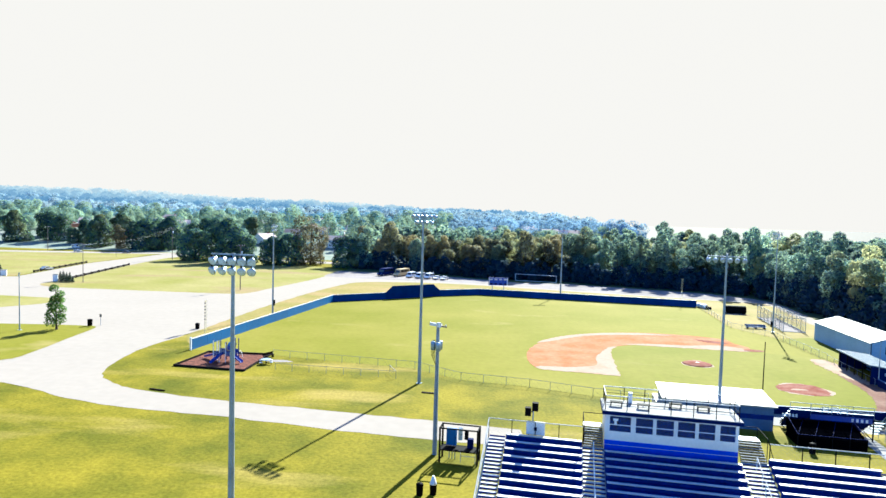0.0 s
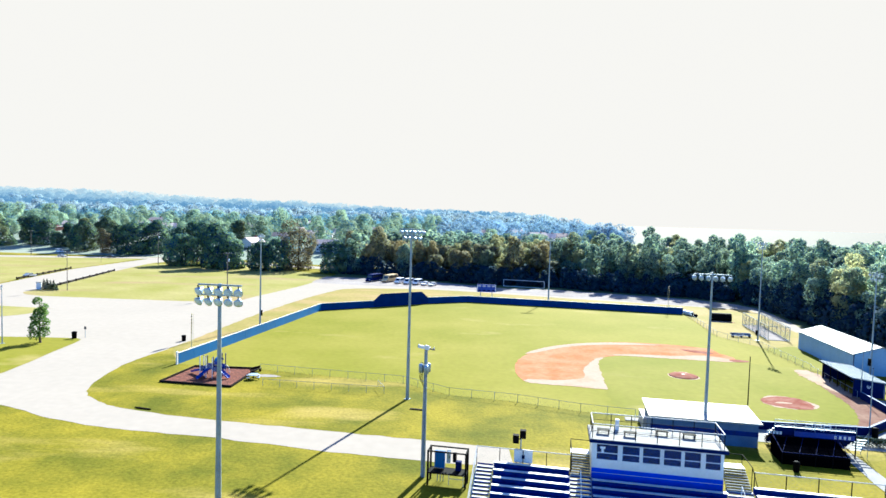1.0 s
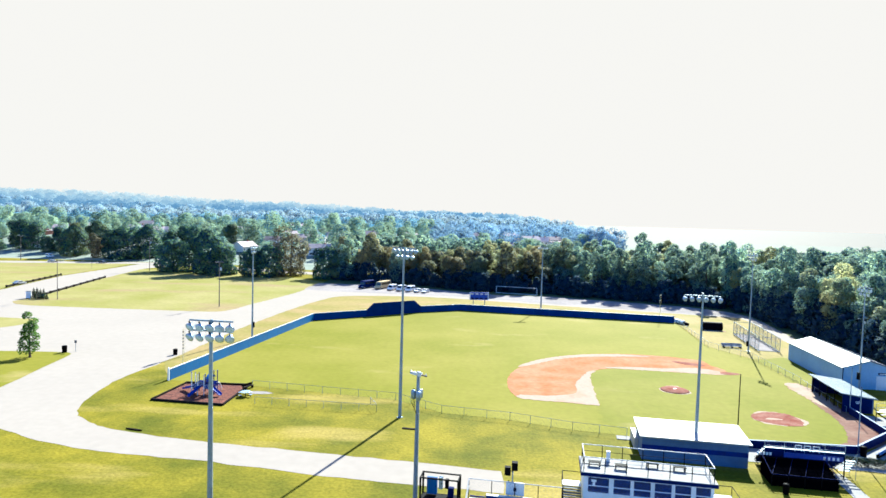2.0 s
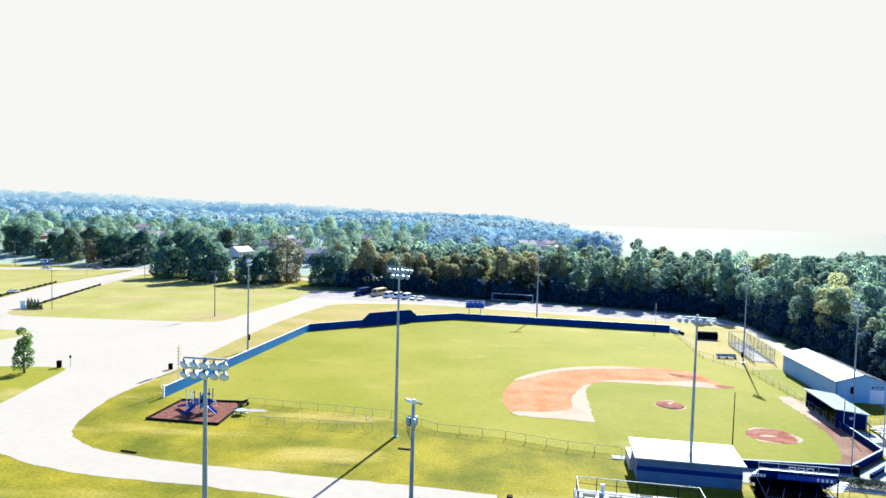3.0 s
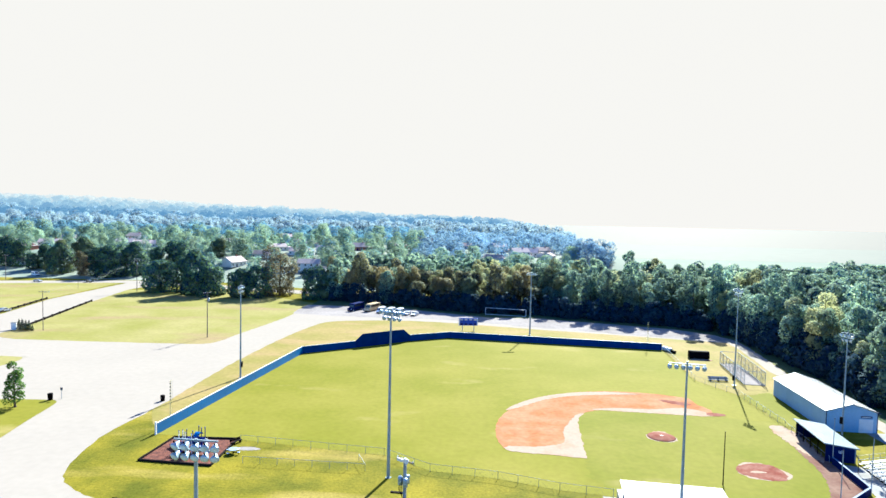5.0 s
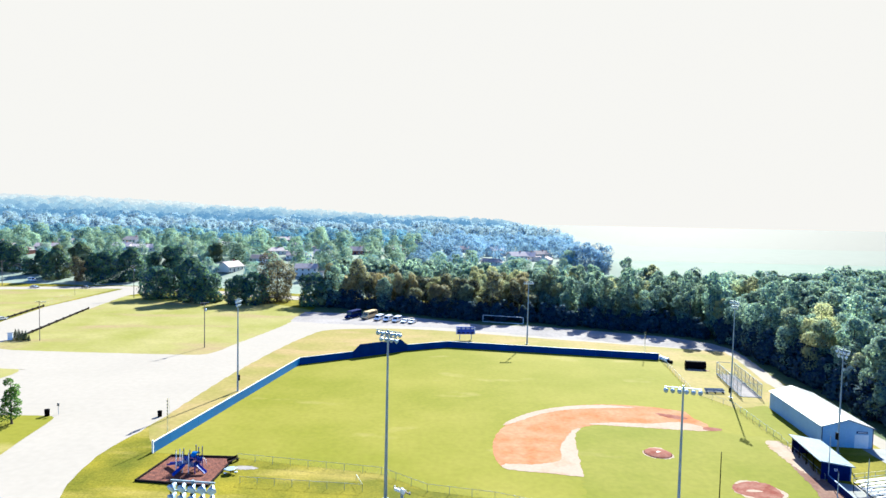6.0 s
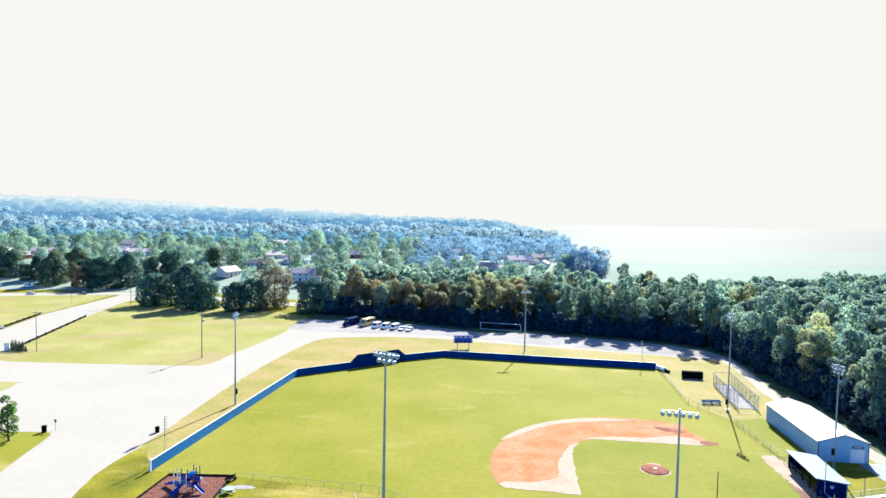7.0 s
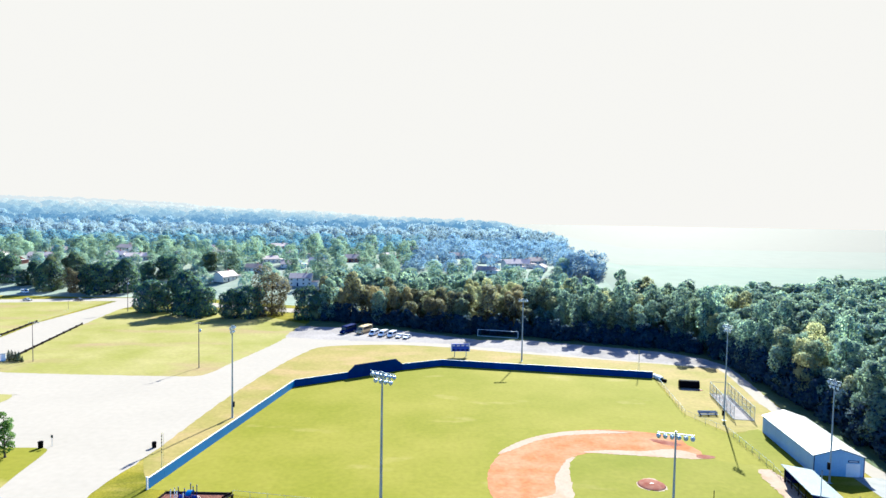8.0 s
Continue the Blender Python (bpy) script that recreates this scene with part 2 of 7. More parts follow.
NAVY_SCREEN = surface("navy_screen_cloth", (0.008, 0.030, 0.150), (0.006, 0.022, 0.115), scale=0.5, fine=4, fine_amount=0.1, rough=0.8)
NAVY_PAINT = surface("navy_paint", (0.0036, 0.0105, 0.085), scale=0.6, fine=5, rough=0.6, gloss=0.03)
WHITE_PAINT = surface("white_paint", (0.775, 0.7849, 0.7949), (0.6756, 0.6856, 0.6955), scale=0.5, fine=5, fine_amount=0.04, rough=0.5)
FELT = surface("pale_grey_roof_felt", (0.330, 0.322, 0.305), (0.255, 0.250, 0.240), scale=0.8, fine=4, fine_amount=0.15, rough=0.85)
ROOF_WHITE = surface("white_roof_coating", (0.4262, 0.4114, 0.378), (0.3716, 0.3526, 0.3167), scale=0.3, fine=3, fine_amount=0.05, rough=0.6)
BLOCK_BLUE = surface("blue_grey_block_paint", (0.085, 0.140, 0.270), (0.068, 0.115, 0.225), scale=0.5, fine=4, fine_amount=0.1, rough=0.7)
SHED_WALL = surface("pale_blue_grey_siding", (0.3078, 0.4484, 0.631), (0.2668, 0.3937, 0.5756), scale=0.3, fine=3, fine_amount=0.06, rough=0.5)
YELLOW = surface("safety_yellow_paint", (0.72, 0.64, 0.30), scale=1, fine=6, rough=0.5)
BLACK = surface("black_plastic", (0.0024, 0.0024, 0.004), scale=2, fine=10, rough=0.6, gloss=0.03)
RUBBER = surface("tyre_rubber", (0.02, 0.02, 0.02), scale=4, fine=20, rough=0.9)
LAMP_SHELL = surface("lamp_reflector_shell", (0.34, 0.43, 0.56), (0.27, 0.35, 0.47), scale=1.5, fine=6, rough=0.35, metal=0.3)
LENS = surface("lamp_lens", (0.62, 0.72, 0.84), scale=3, fine=10, rough=0.35)
DARK_GLASS = surface("vehicle_glass", (0.015, 0.02, 0.03), scale=2, fine=8, rough=0.08)
PRESS_GLASS = glass_pane("press_box_glass", (0.02, 0.06, 0.28), 0.55)
WIRE = surface("grey_wire", (0.16, 0.17, 0.18), scale=2, fine=8, rough=0.6, metal=0.4)
BARK = surface("tree_bark", (0.11, 0.085, 0.065), (0.07, 0.055, 0.04), scale=1.5, fine=9, fine_amount=0.3, rough=0.95)
# navy dark tones here carry blue shade in the colour, light tones sunlight
LEAF = foliage("woodland_leaves", (0.010, 0.058, 0.150), (0.450, 0.575, 0.320), (0.44, 0.42, 0.16), 0.12, 0.60, 0.012, 0.20)
# near-black leaf colour that paints the shade at the wood's foot
LEAF_SHADE = foliage("shade_dark_brush_leaves", (0.005, 0.018, 0.070), (0.045, 0.075, 0.080), (0.08, 0.08, 0.05), 0.05, 0.2, 0.01, 0.0)
LEAF_GOLD = foliage("turning_woodland_leaves", (0.014, 0.036, 0.085), (0.400, 0.370, 0.120), (0.34, 0.28, 0.11), 0.20, 0.55, 0.025, 0.22)
LEAF_YARD = foliage("garden_tree_leaves", (0.004, 0.026, 0.095), (0.150, 0.235, 0.075), (0.15, 0.16, 0.06), 0.0, 0.30, 0.010, 0.08)
LEAF_YOUNG = foliage("young_tree_leaves", (0.030, 0.085, 0.020), (0.190, 0.285, 0.040), (0.20, 0.24, 0.05), 0.0, 0.50, 0.004, 0.15)
# the next four leaf colours are blued and paled to hold distance haze
LEAF_HAZE_NEAR = foliage("haze_tinted_village_leaves", (0.020, 0.100, 0.290), (0.150, 0.290, 0.270), (0.26, 0.32, 0.16), 0.06, 0.45, 0.012, 0.25)
LEAF_HAZE_MID = foliage("haze_tinted_outer_leaves", (0.100, 0.205, 0.340), (0.140, 0.260, 0.335), (0.25, 0.31, 0.27), 0.06, 0.45, 0.008)
LEAF_HAZE_EAST = foliage("haze_tinted_east_leaves", (0.200, 0.310, 0.480), (0.260, 0.375, 0.490), (0.30, 0.36, 0.36), 0.05, 0.55, 0.02)
LEAF_HAZE_FAR = foliage("haze_paled_far_leaves", (0.265, 0.355, 0.445), (0.300, 0.385, 0.450), (0.34, 0.39, 0.42), 0.05, 0.55, 0.02)
LEAF_BROWN = foliage("russet_leaves", (0.026, 0.036, 0.050), (0.240, 0.205, 0.085), (0.24, 0.19, 0.08), 0.3, 0.40, 0.02, 0.15)
LEAF_DARK = foliage("evergreen_needles", (0.010, 0.022, 0.010), (0.03, 0.05, 0.02), (0.03, 0.05, 0.02), 0.0, 0.1)


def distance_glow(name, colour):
    """Plain far-off hills; their haze is put in as a glow of the material."""
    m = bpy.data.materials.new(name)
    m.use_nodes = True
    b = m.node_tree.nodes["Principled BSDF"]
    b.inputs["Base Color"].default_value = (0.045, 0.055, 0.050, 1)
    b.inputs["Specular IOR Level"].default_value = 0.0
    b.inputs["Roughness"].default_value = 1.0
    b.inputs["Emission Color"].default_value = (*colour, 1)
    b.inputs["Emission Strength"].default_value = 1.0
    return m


HILLS = [distance_glow("haze_glow_woods", c) for c in (
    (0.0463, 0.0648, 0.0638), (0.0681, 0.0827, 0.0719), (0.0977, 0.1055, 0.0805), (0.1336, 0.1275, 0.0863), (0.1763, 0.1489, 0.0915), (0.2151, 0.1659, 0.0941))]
ROOF_BLUE = surface("pale_blue_roof_metal", (0.185, 0.235, 0.270), (0.160, 0.205, 0.240), scale=0.3, fine=3, fine_amount=0.05, rough=0.6)
BRICK = surface("house_brick", (0.30, 0.15, 0.11), (0.24, 0.12, 0.09), scale=0.6, fine=4, rough=0.9, vary=0.15)
SIDING = surface("house_siding", (0.66, 0.65, 0.62), (0.58, 0.57, 0.55), scale=0.4, fine=3, fine_amount=0.05, rough=0.7, vary=0.15)
SHINGLE = surface("grey_shingle", (0.42, 0.36, 0.35), (0.34, 0.29, 0.29), scale=0.6, fine=4, fine_amount=0.18, rough=0.9, vary=0.3)

# ---------------------------------------------------------------- mesh helpers
def box(bm, x0, x1, y0, y1, z0, z1, m=None):
    v = [bm.verts.new((x, y, z)) for z in (z0, z1) for x, y in ((x0, y0), (x1, y0), (x1, y1), (x0, y1))]
    for f in ((3, 2, 1, 0), (4, 5, 6, 7), (0, 1, 5, 4), (1, 2, 6, 5), (2, 3, 7, 6), (3, 0, 4, 7)):
        bm.faces.new([v[i] for i in f])
    if m is not None:
        bmesh.ops.transform(bm, matrix=m, verts=v)
    return v


def tube(bm, a, b, r0, r1=None, sides=8):
    """A tapered round bar from a to b, closed at both ends."""
    a, b = Vector(a), Vector(b)
    r1 = r0 if r1 is None else r1
    way = (b - a).normalized()
    side = way.orthogonal().normalized()
    other = way.cross(side)
    rings = []
    for p, r in ((a, r0), (b, r1)):
        rings.append([bm.verts.new(p + (side * math.cos(k) + other * math.sin(k)) * r)
                      for k in (2 * math.pi * i / sides for i in range(sides))])
    for i in range(sides):
        j = (i + 1) % sides
        bm.faces.new((rings[0][i], rings[0][j], rings[1][j], rings[1][i])).smooth = sides > 6
    for ring, flip in ((rings[0], -1), (rings[1], 1)):
        bm.faces.new([bm.verts.new(v.co) for v in ring][::flip])


def spin(bm, profile, m=None, sides=16):
    """A turned form from (radius, height) pairs."""
    rings = []
    made = []
    for r, z in profile:
        ring = [bm.verts.new((r * math.cos(2 * math.pi * i / sides), r * math.sin(2 * math.pi * i / sides), z)) for i in range(sides)]
        rings.append(ring)
        made += ring
    for lo, hi in zip(rings, rings[1:]):
        for i in range(sides):
            j = (i + 1) % sides
            bm.faces.new((lo[i], lo[j], hi[j], hi[i])).smooth = True
    bm.faces.new(rings[0][::-1])
    bm.faces.new(rings[-1])
    if m is not None:
        bmesh.ops.transform(bm, matrix=m, verts=made)


def prism(bm, outline, z0, z1):
    """An upright prism over a plan outline (counter-clockwise)."""
    lo = [bm.verts.new((x, y, z0)) for x, y in outline]
    hi = [bm.verts.new((x, y, z1)) for x, y in outline]
    n = len(outline)
    bm.faces.new(hi)
    bm.faces.new(lo[::-1])
    for i in range(n):
        bm.faces.new((lo[i], lo[(i + 1) % n], hi[(i + 1) % n], hi[i]))


def profile_x(bm, outline, x0, x1):
    """A (y, z) outline drawn out along x."""
    a = [bm.verts.new((x0, y, z)) for y, z in outline]
    b = [bm.verts.new((x1, y, z)) for y, z in outline]
    n = len(outline)
    bm.faces.new(a[::-1])
    bm.faces.new(b)
    for i in range(n):
        bm.faces.new((a[i], a[(i + 1) % n], b[(i + 1) % n], b[i]))
    bmesh.ops.recalc_face_normals(bm, faces=bm.faces[:])


def soften(bm, width=0.02, segments=2):
    bmesh.ops.bevel(bm, geom=[e for e in bm.edges if e.is_manifold and e.calc_face_angle(0) > 0.6], offset=width,
                    segments=segments, affect="EDGES", profile=0.6)


def mesh_of(name, bm, material):
    data = bpy.data.meshes.new(name)
    bm.to_mesh(data)
    bm.free()
    data.materials.append(material)
    return data


def part(name, bm, material, parent=None, label=""):
    ob = new(name, mesh_of(name, bm, material))
    ob.parent = parent
    return tagged(ob, label)


def thing(name, m, label, category, group="", kind=""):
    ob = new(name)
    ob.empty_display_size = 0.3
    ob.matrix_basis = m
    return tagged(ob, label, category, group, kind)


def boxes(*rows):
    bm = bmesh.new()
    for row in rows:
        box(bm, *row)
    return bm


def tubes(*rows):
    bm = bmesh.new()
    for row in rows:
        tube(bm, *row)
    return bm


def ragged(outline, amount, step, seed):
    """A closed plan outline with a worn, uneven edge."""
    r = random.Random(seed)
    out = []
    for (ax, ay), (bx, by) in zip(outline, list(outline[1:]) + [outline[0]]):
        length = math.hypot(bx - ax, by - ay)
        n = max(1, int(length / step))
        for k in range(n):
            t = k / n
            w = r.uniform(-amount, amount) if length > 1e-6 else 0
            out.append((ax + (bx - ax) * t - w * (by - ay) / max(length, 1e-6), ay + (by - ay) * t + w * (bx - ax) / max(length, 1e-6)))
    return out


def sheet(name, outline, z, material, label, category, worn=0.0, step=0.8):
    """A level sheet of ground over a plan outline."""
    if worn:
        outline = ragged(outline, worn, step, len(outline))
    bm = bmesh.new()
    face = bm.faces.new([bm.verts.new((x, y, z)) for x, y in outline])
    face.normal_update()
    if face.normal.z < 0:
        face.normal_flip()
    bmesh.ops.triangulate(bm, faces=[face])
    ob = part(name, bm, material)
    return tagged(ob, label, category, kind="structure")


def smooth_line(points, steps=6):
    """A rounded line through plan points."""
    out = []
    n = len(points)
    for i in range(n - 1):
        p0, p1, p2, p3 = (Vector(points[max(0, min(n - 1, k))]) for k in (i - 1, i, i + 1, i + 2))
        for s in range(steps):
            t = s / steps
            out.append(tuple(0.5 * ((2 * p1) + (p2 - p0) * t + (2 * p0 - 5 * p1 + 4 * p2 - p3) * t * t + (3 * p1 - p0 - 3 * p2 + p3) * t ** 3)))
    out.append(tuple(points[-1]))
    return out


PARK = -8.5          # the ballpark's turn, degrees
def at(x, y, z=0.0, turn=PARK):
    return pose(x, y, z, 0, 0, turn)

# ---------------------------------------------------------------- ground
bm = bmesh.new()
bmesh.ops.create_grid(bm, x_segments=24, y_segments=24, size=4000)
tagged(part("ground", bm, GRASS), "yellow-green rough grass reaching the hazy horizon", "ground", kind="structure")

lot = smooth_line([(6, 73.6), (-4.1, 75.1), (-20.7, 77.6), (-36.3, 79.9), (-45, 82.2), (-49, 83.6), (-53.3, 86.7), (-56.2, 90.6),
                   (-58.2, 97.9), (-59, 107), (-58, 115), (-57, 124), (-56.6, 134.4), (-55.9, 148.4), (-54.8, 162), (-51.7, 188),
                   (-47, 212), (-41, 224), (-20, 228.5), (0.8, 226.5), (29, 218), (62, 209)], 4)
lot += [(81, 203.6), (92.3, 200.5), (92.3, 193.7), (89.2, 175.8), (86.6, 162.5), (84, 113.5), (88, 113), (90.2, 160), (93.2, 176), (96.2, 193), (97.2, 204), (94, 214), (84, 223), (69, 229), (49, 236), (36, 241), (17, 240), (4.8, 246), (-18, 258), (-42, 262), (-57.2, 262)]
lot += smooth_line([(-57.2, 262), (-60, 233), (-63.1, 214), (-66.8, 196), (-68.6, 185), (-72, 180.8), (-83.3, 180.2), (-117.5, 180.8), (-132, 182.4), (-138.6, 188), (-138.5, 199)], 3)
lot += [(-149.5, 251), (-157, 300), (-152, 325), (-172, 331), (-171.5, 262), (-163.4, 222), (-160, 205), (-200, 196), (-200, 60), (-110, 70), (-85, 88)]
lot += smooth_line([(-85, 88), (-64.2, 82.3), (-52.9, 77.6), (-43.6, 74.9), (-28.7, 73.0), (-17, 70.7), (-3.7, 68.9), (6, 67.6)], 3)
sheet("parking_lot", lot, 0.02, PAVING, "sun-bleached pale asphalt parking lot and driveway", "parking lot", 0.18, 1.5)
sheet("gravel_track", [(-60, 263), (-60, 240), (-43, 236), (-20, 234), (2, 232.5), (29, 222), (62, 211.5), (79, 206), (91, 203), (95.5, 206), (93.5, 213), (83.5, 222), (69, 228),
                       (49, 235), (36, 240), (17, 239), (4.5, 245), (-18, 257), (-42, 261)], 0.03, GRAVEL,
      "pale gravel strip at the foot of the wood", "gravel", 0.8, 2.0)
island = smooth_line([(-110, 92), (-90, 92.5), (-76, 94.5), (-75.2, 102), (-76.7, 112), (-78, 121.5), (-79.2, 124.2), (-82, 124.7), (-92, 124.2), (-112, 122)], 4)
sheet("grass_island", island, 0.04, TURF, "grass island with a young tree beside the driveway", "lawn")
sheet("wood_margin", [(96.7, 205), (94.2, 214.2), (84, 223.4), (69, 229.4), (49, 236.4), (36, 241.4), (17, 240.4), (4.8, 246.4), (-18, 258.4), (-42, 262.4), (-58, 262.6), (-58, 285), (0, 285),
                      (60, 260), (108, 240), (108, 96), (88.2, 96), (88.2, 113), (90.4, 160), (93.4, 176), (96.4, 193)], 0.016, MARGIN_SHADE, "grass along the wood's edge, coloured dark as the wood's shade", "grass", 0.3, 1.5)
sheet("grass_strip", smooth_line([(-200, 120), (-130, 132), (-113, 146), (-109.5, 153), (-111, 159.5), (-118, 160.5), (-200, 168)], 4), 0.04, DRY_GRASS,
      "narrow dry grass strip between parking lanes", "lawn")
sheet("dry_field", smooth_line([(-68, 181), (-72, 179), (-84, 178), (-117.5, 178), (-133, 180), (-140, 187), (-140.2, 199)], 3)
      + [(-151, 251), (-158.5, 300), (-100, 300), (-55, 266), (-55, 259), (-58, 233), (-61, 214), (-65, 196)], 0.012, DRY_GRASS,
      "sun-dried open meadow between the driveway and trees", "meadow")
sheet("dry_field", [(-175, 326), (-173, 262), (-165, 222), (-162, 207), (-330, 190), (-400, 280), (-240, 314)], 0.012, DRY_GRASS,
      "pale dry field beyond the entrance drive", "meadow")
road = smooth_line([(-420, 280), (-230, 320), (-160, 332), (-78, 306), (60, 285)], 6)
sheet("road", [(x, y - 6) for x, y in road] + [(x, y + 6) for x, y in road[::-1]], 0.035, PAVING, "pale two-lane road past the houses", "road")
sheet("village_lawn", [(-950, 345), (-330, 345), (-160, 352), (-78, 322), (60, 300), (75, 352), (-300, 365), (-950, 365)], 0.006, LAWN, "pale green lawn along the village road", "lawn")


def ease(low, high, v):
    t = max(0.0, min(1.0, (v - low) / (high - low)))
    return t * t * (3 - 2 * t)


def land(x, y):
    """The height of the ground: level to the road, a rise beneath the village, a wooded ridge far behind."""
    rise = 12.0 * ease(338, 470, y) * (1 - ease(118, 190, x)) * (1 - 0.5 * ease(900, 1600, y))
    side = max(0.0, min(1.0, (320 - x) / 1300.0))
    far = ease(720, 1520, y) * (1 - ease(150, 330, x))
    return rise + far * (4 + 46 * side) * 0.92 + 2.0 * math.sin(x * 0.013) * far


def hillside(name, x0, x1, y0, y1, nx, ny, material, label):
    bm = bmesh.new()
    grid = []
    for j in range(ny + 1):
        y = y0 + (y1 - y0) * j / ny
        row = []
        for i in range(nx + 1):
            x = x0 + (x1 - x0) * i / nx
            row.append(bm.verts.new((x, y, land(x, y) - 0.06)))
        grid.append(row)
    for lo, hi in zip(grid, grid[1:]):
        for i in range(nx):
            bm.faces.new((lo[i], lo[i + 1], hi[i + 1], hi[i])).smooth = True
    return tagged(part(name, bm, material), label, "hill", kind="structure")


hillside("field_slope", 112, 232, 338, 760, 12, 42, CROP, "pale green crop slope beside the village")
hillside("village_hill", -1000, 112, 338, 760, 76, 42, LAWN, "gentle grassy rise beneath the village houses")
hillside("far_hill", -1900, 440, 760, 1800, 39, 26, CROP_HAZE, "low hill beneath the distant woods, coloured pale for haze")
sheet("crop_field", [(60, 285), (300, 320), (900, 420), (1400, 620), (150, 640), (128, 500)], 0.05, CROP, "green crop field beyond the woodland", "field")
sheet("crop_field", [(152, 641), (1400, 621), (2000, 1000), (205, 1000)], 0.05, CROP_HAZE, "farther green field, paled in colour for haze", "field")
sheet("crop_field", [(206, 1001), (2000, 1001), (3990, 1500), (3990, 3990), (-600, 3990), (100, 1900)], 0.05, FIELD_HAZE, "farthest field, coloured near white for haze", "field")

verge = [(-51.2, 109), (-54.5, 114), (-58.8, 123), (-58.5, 130), (-57.7, 148.4), (-56.6, 162), (-53.5, 188), (-48.8, 214), (-42, 226), (-20, 230.0), (0.8, 228.0), (29, 219.7), (62, 210.7), (81, 205.2),
         (92.6, 201.4), (92.6, 193.7), (89.4, 175.8), (86.8, 161), (83.6, 142), (76.5, 142), (67.6, 140), (62.8, 152), (67.2, 187.2), (66.6, 187.4), (1.6, 198.7), (-11, 192.2), (-26.6, 181), (-40.3, 171.6)]
sheet("dry_verge", verge, 0.012, VERGE, "sun-dried grass verge outside the outfield fence", "lawn", 0.1, 1.5)
field = [(-50.2, 107), (-40, 171.4), (-26.4, 180.6), (-11, 191.8), (1.6, 198.3), (66.4, 186.8), (62.4, 152), (67.2, 139.5), (66.4, 118), (64, 102),
         (62.4, 89.2), (55.6, 84.4), (38, 84.8), (25, 87.2), (17.3, 88.8), (8.6, 92.2), (-1.7, 94.4), (-9.4, 100.2), (-34.5, 105.2)]
sheet("playing_field", field, 0.024, TURF, "bright mown lime-green baseball outfield and infield turf", "field")

HOME, MOUND = Vector((51.0, 96.7)), Vector((39.6, 110.8))
arc = [(MOUND.x + 29.8 * math.cos(k), MOUND.y + 29.8 * math.sin(k)) for k in np.linspace(radians(56), radians(190), 40)]
infield = [(55.6, 124.4)] + [(56.3, 128.5), (54.8, 132.0)] + arc[1:] + [(10.6, 104.4), (12.5, 103.2), (18, 102.3), (23.6, 101.0), (24.4, 107), (25.6, 116.5), (26.6, 121.5), (28.4, 124.4), (31.5, 126.3),
           (34.5, 126.6), (48, 125.0)]
sheet("infield_skin", infield, 0.044, DIRT, "orange clay infield skin round the bases", "infield", 0.14, 0.6)
sheet("sand_patch", smooth_line([(24.0, 100.8), (24.8, 107), (26.0, 116.4), (27.0, 121.2), (28.7, 124.1), (27.0, 123.4), (24.4, 118.2), (22.4, 113.2), (21.8, 108.4), (19.5, 106.3), (15.6, 105.4), (11.6, 105.6), (10.8, 103.9), (13, 102.8), (18, 102.0), (24.0, 100.8)], 2)[:-1],
      0.056, SAND, "pale dried clay along third base", "sand", 0.16, 0.5)
sheet("sand_patch", smooth_line([(34, 126.4), (48, 124.7), (55.0, 124.2), (54.3, 126.9), (50.5, 129.4), (44, 128.0), (36, 128.2), (31, 127.0), (34, 126.4)], 3)[:-1],
      0.056, SAND, "pale dried clay along first base", "sand", 0.16, 0.5)
sheet("sand_patch", smooth_line([(45, 138.6), (37, 140.2), (27, 138), (18.6, 132.6), (13, 125.5), (15.2, 126.4), (21.5, 132.4), (28.6, 136.2), (37, 137.8), (45, 138.6)], 3)[:-1],
      0.056, SAND, "pale dried clay at the outfield edge of the skin", "sand", 0.16, 0.5)


def worn_disc(name, cx, cy, rx, ry, z, material, label, category, seed, turn=0.0):
    rnd = random.Random(seed)
    pts = []
    for i in range(36):
        k = 2 * math.pi * i / 36
        r = 1 + 0.07 * math.sin(3 * k + seed) + 0.04 * rnd.uniform(-1, 1)
        px, py = rx * r * math.cos(k), ry * r * math.sin(k)
        pts.append((cx + px * math.cos(turn) - py * math.sin(turn), cy + px * math.sin(turn) + py * math.cos(turn)))
    return sheet(name, pts, z, material, label, category, 0.14 if rx > 2 else 0.05, 0.3)


sheet("infield_lawn", [(24.4, 102), (25.6, 116.5), (26.6, 121.5), (28.4, 124.4), (31.5, 126.3), (34.5, 126.6), (48, 125), (55.6, 124.4), (66.0, 121), (66.2, 117), (63.8, 102), (62.2, 89.6), (55.5, 84.8), (38, 85.2), (26, 87.4), (22.5, 94)],
      0.034, TURF_LUSH, "greener infield turf", "lawn", 0.5, 0.6)
worn_disc("worn_edge", 51.0, 97.2, 3.95, 3.5, 0.044, SAND, "pale dry rim of the home plate circle", "sand", 3)
worn_disc("home_circle", 50.9, 97.2, 3.7, 3.3, 0.056, RED_CLAY, "dark red clay circle round home plate", "infield", 5)
worn_disc("sand_patch", 50.2, 97.0, 1.3, 0.45, 0.066, SAND, "pale chalky dust round the batter's boxes", "sand", 9)
worn_disc("worn_edge", 40.1, 111.8, 2.65, 2.75, 0.044, SAND, "pale worn rim of the pitcher's mound", "sand", 4)
bm = bmesh.new()
spin(bm, [(2.5, 0.0), (2.3, 0.08), (1.6, 0.18), (0.7, 0.25), (0.2, 0.26)], None, 28)
mound = part("pitchers_mound", bm, RED_CLAY)
mound.matrix_basis = pose(40.1, 111.8, 0.045)
tagged(mound, "low red clay pitcher's mound in the turf", "mound", kind="structure")
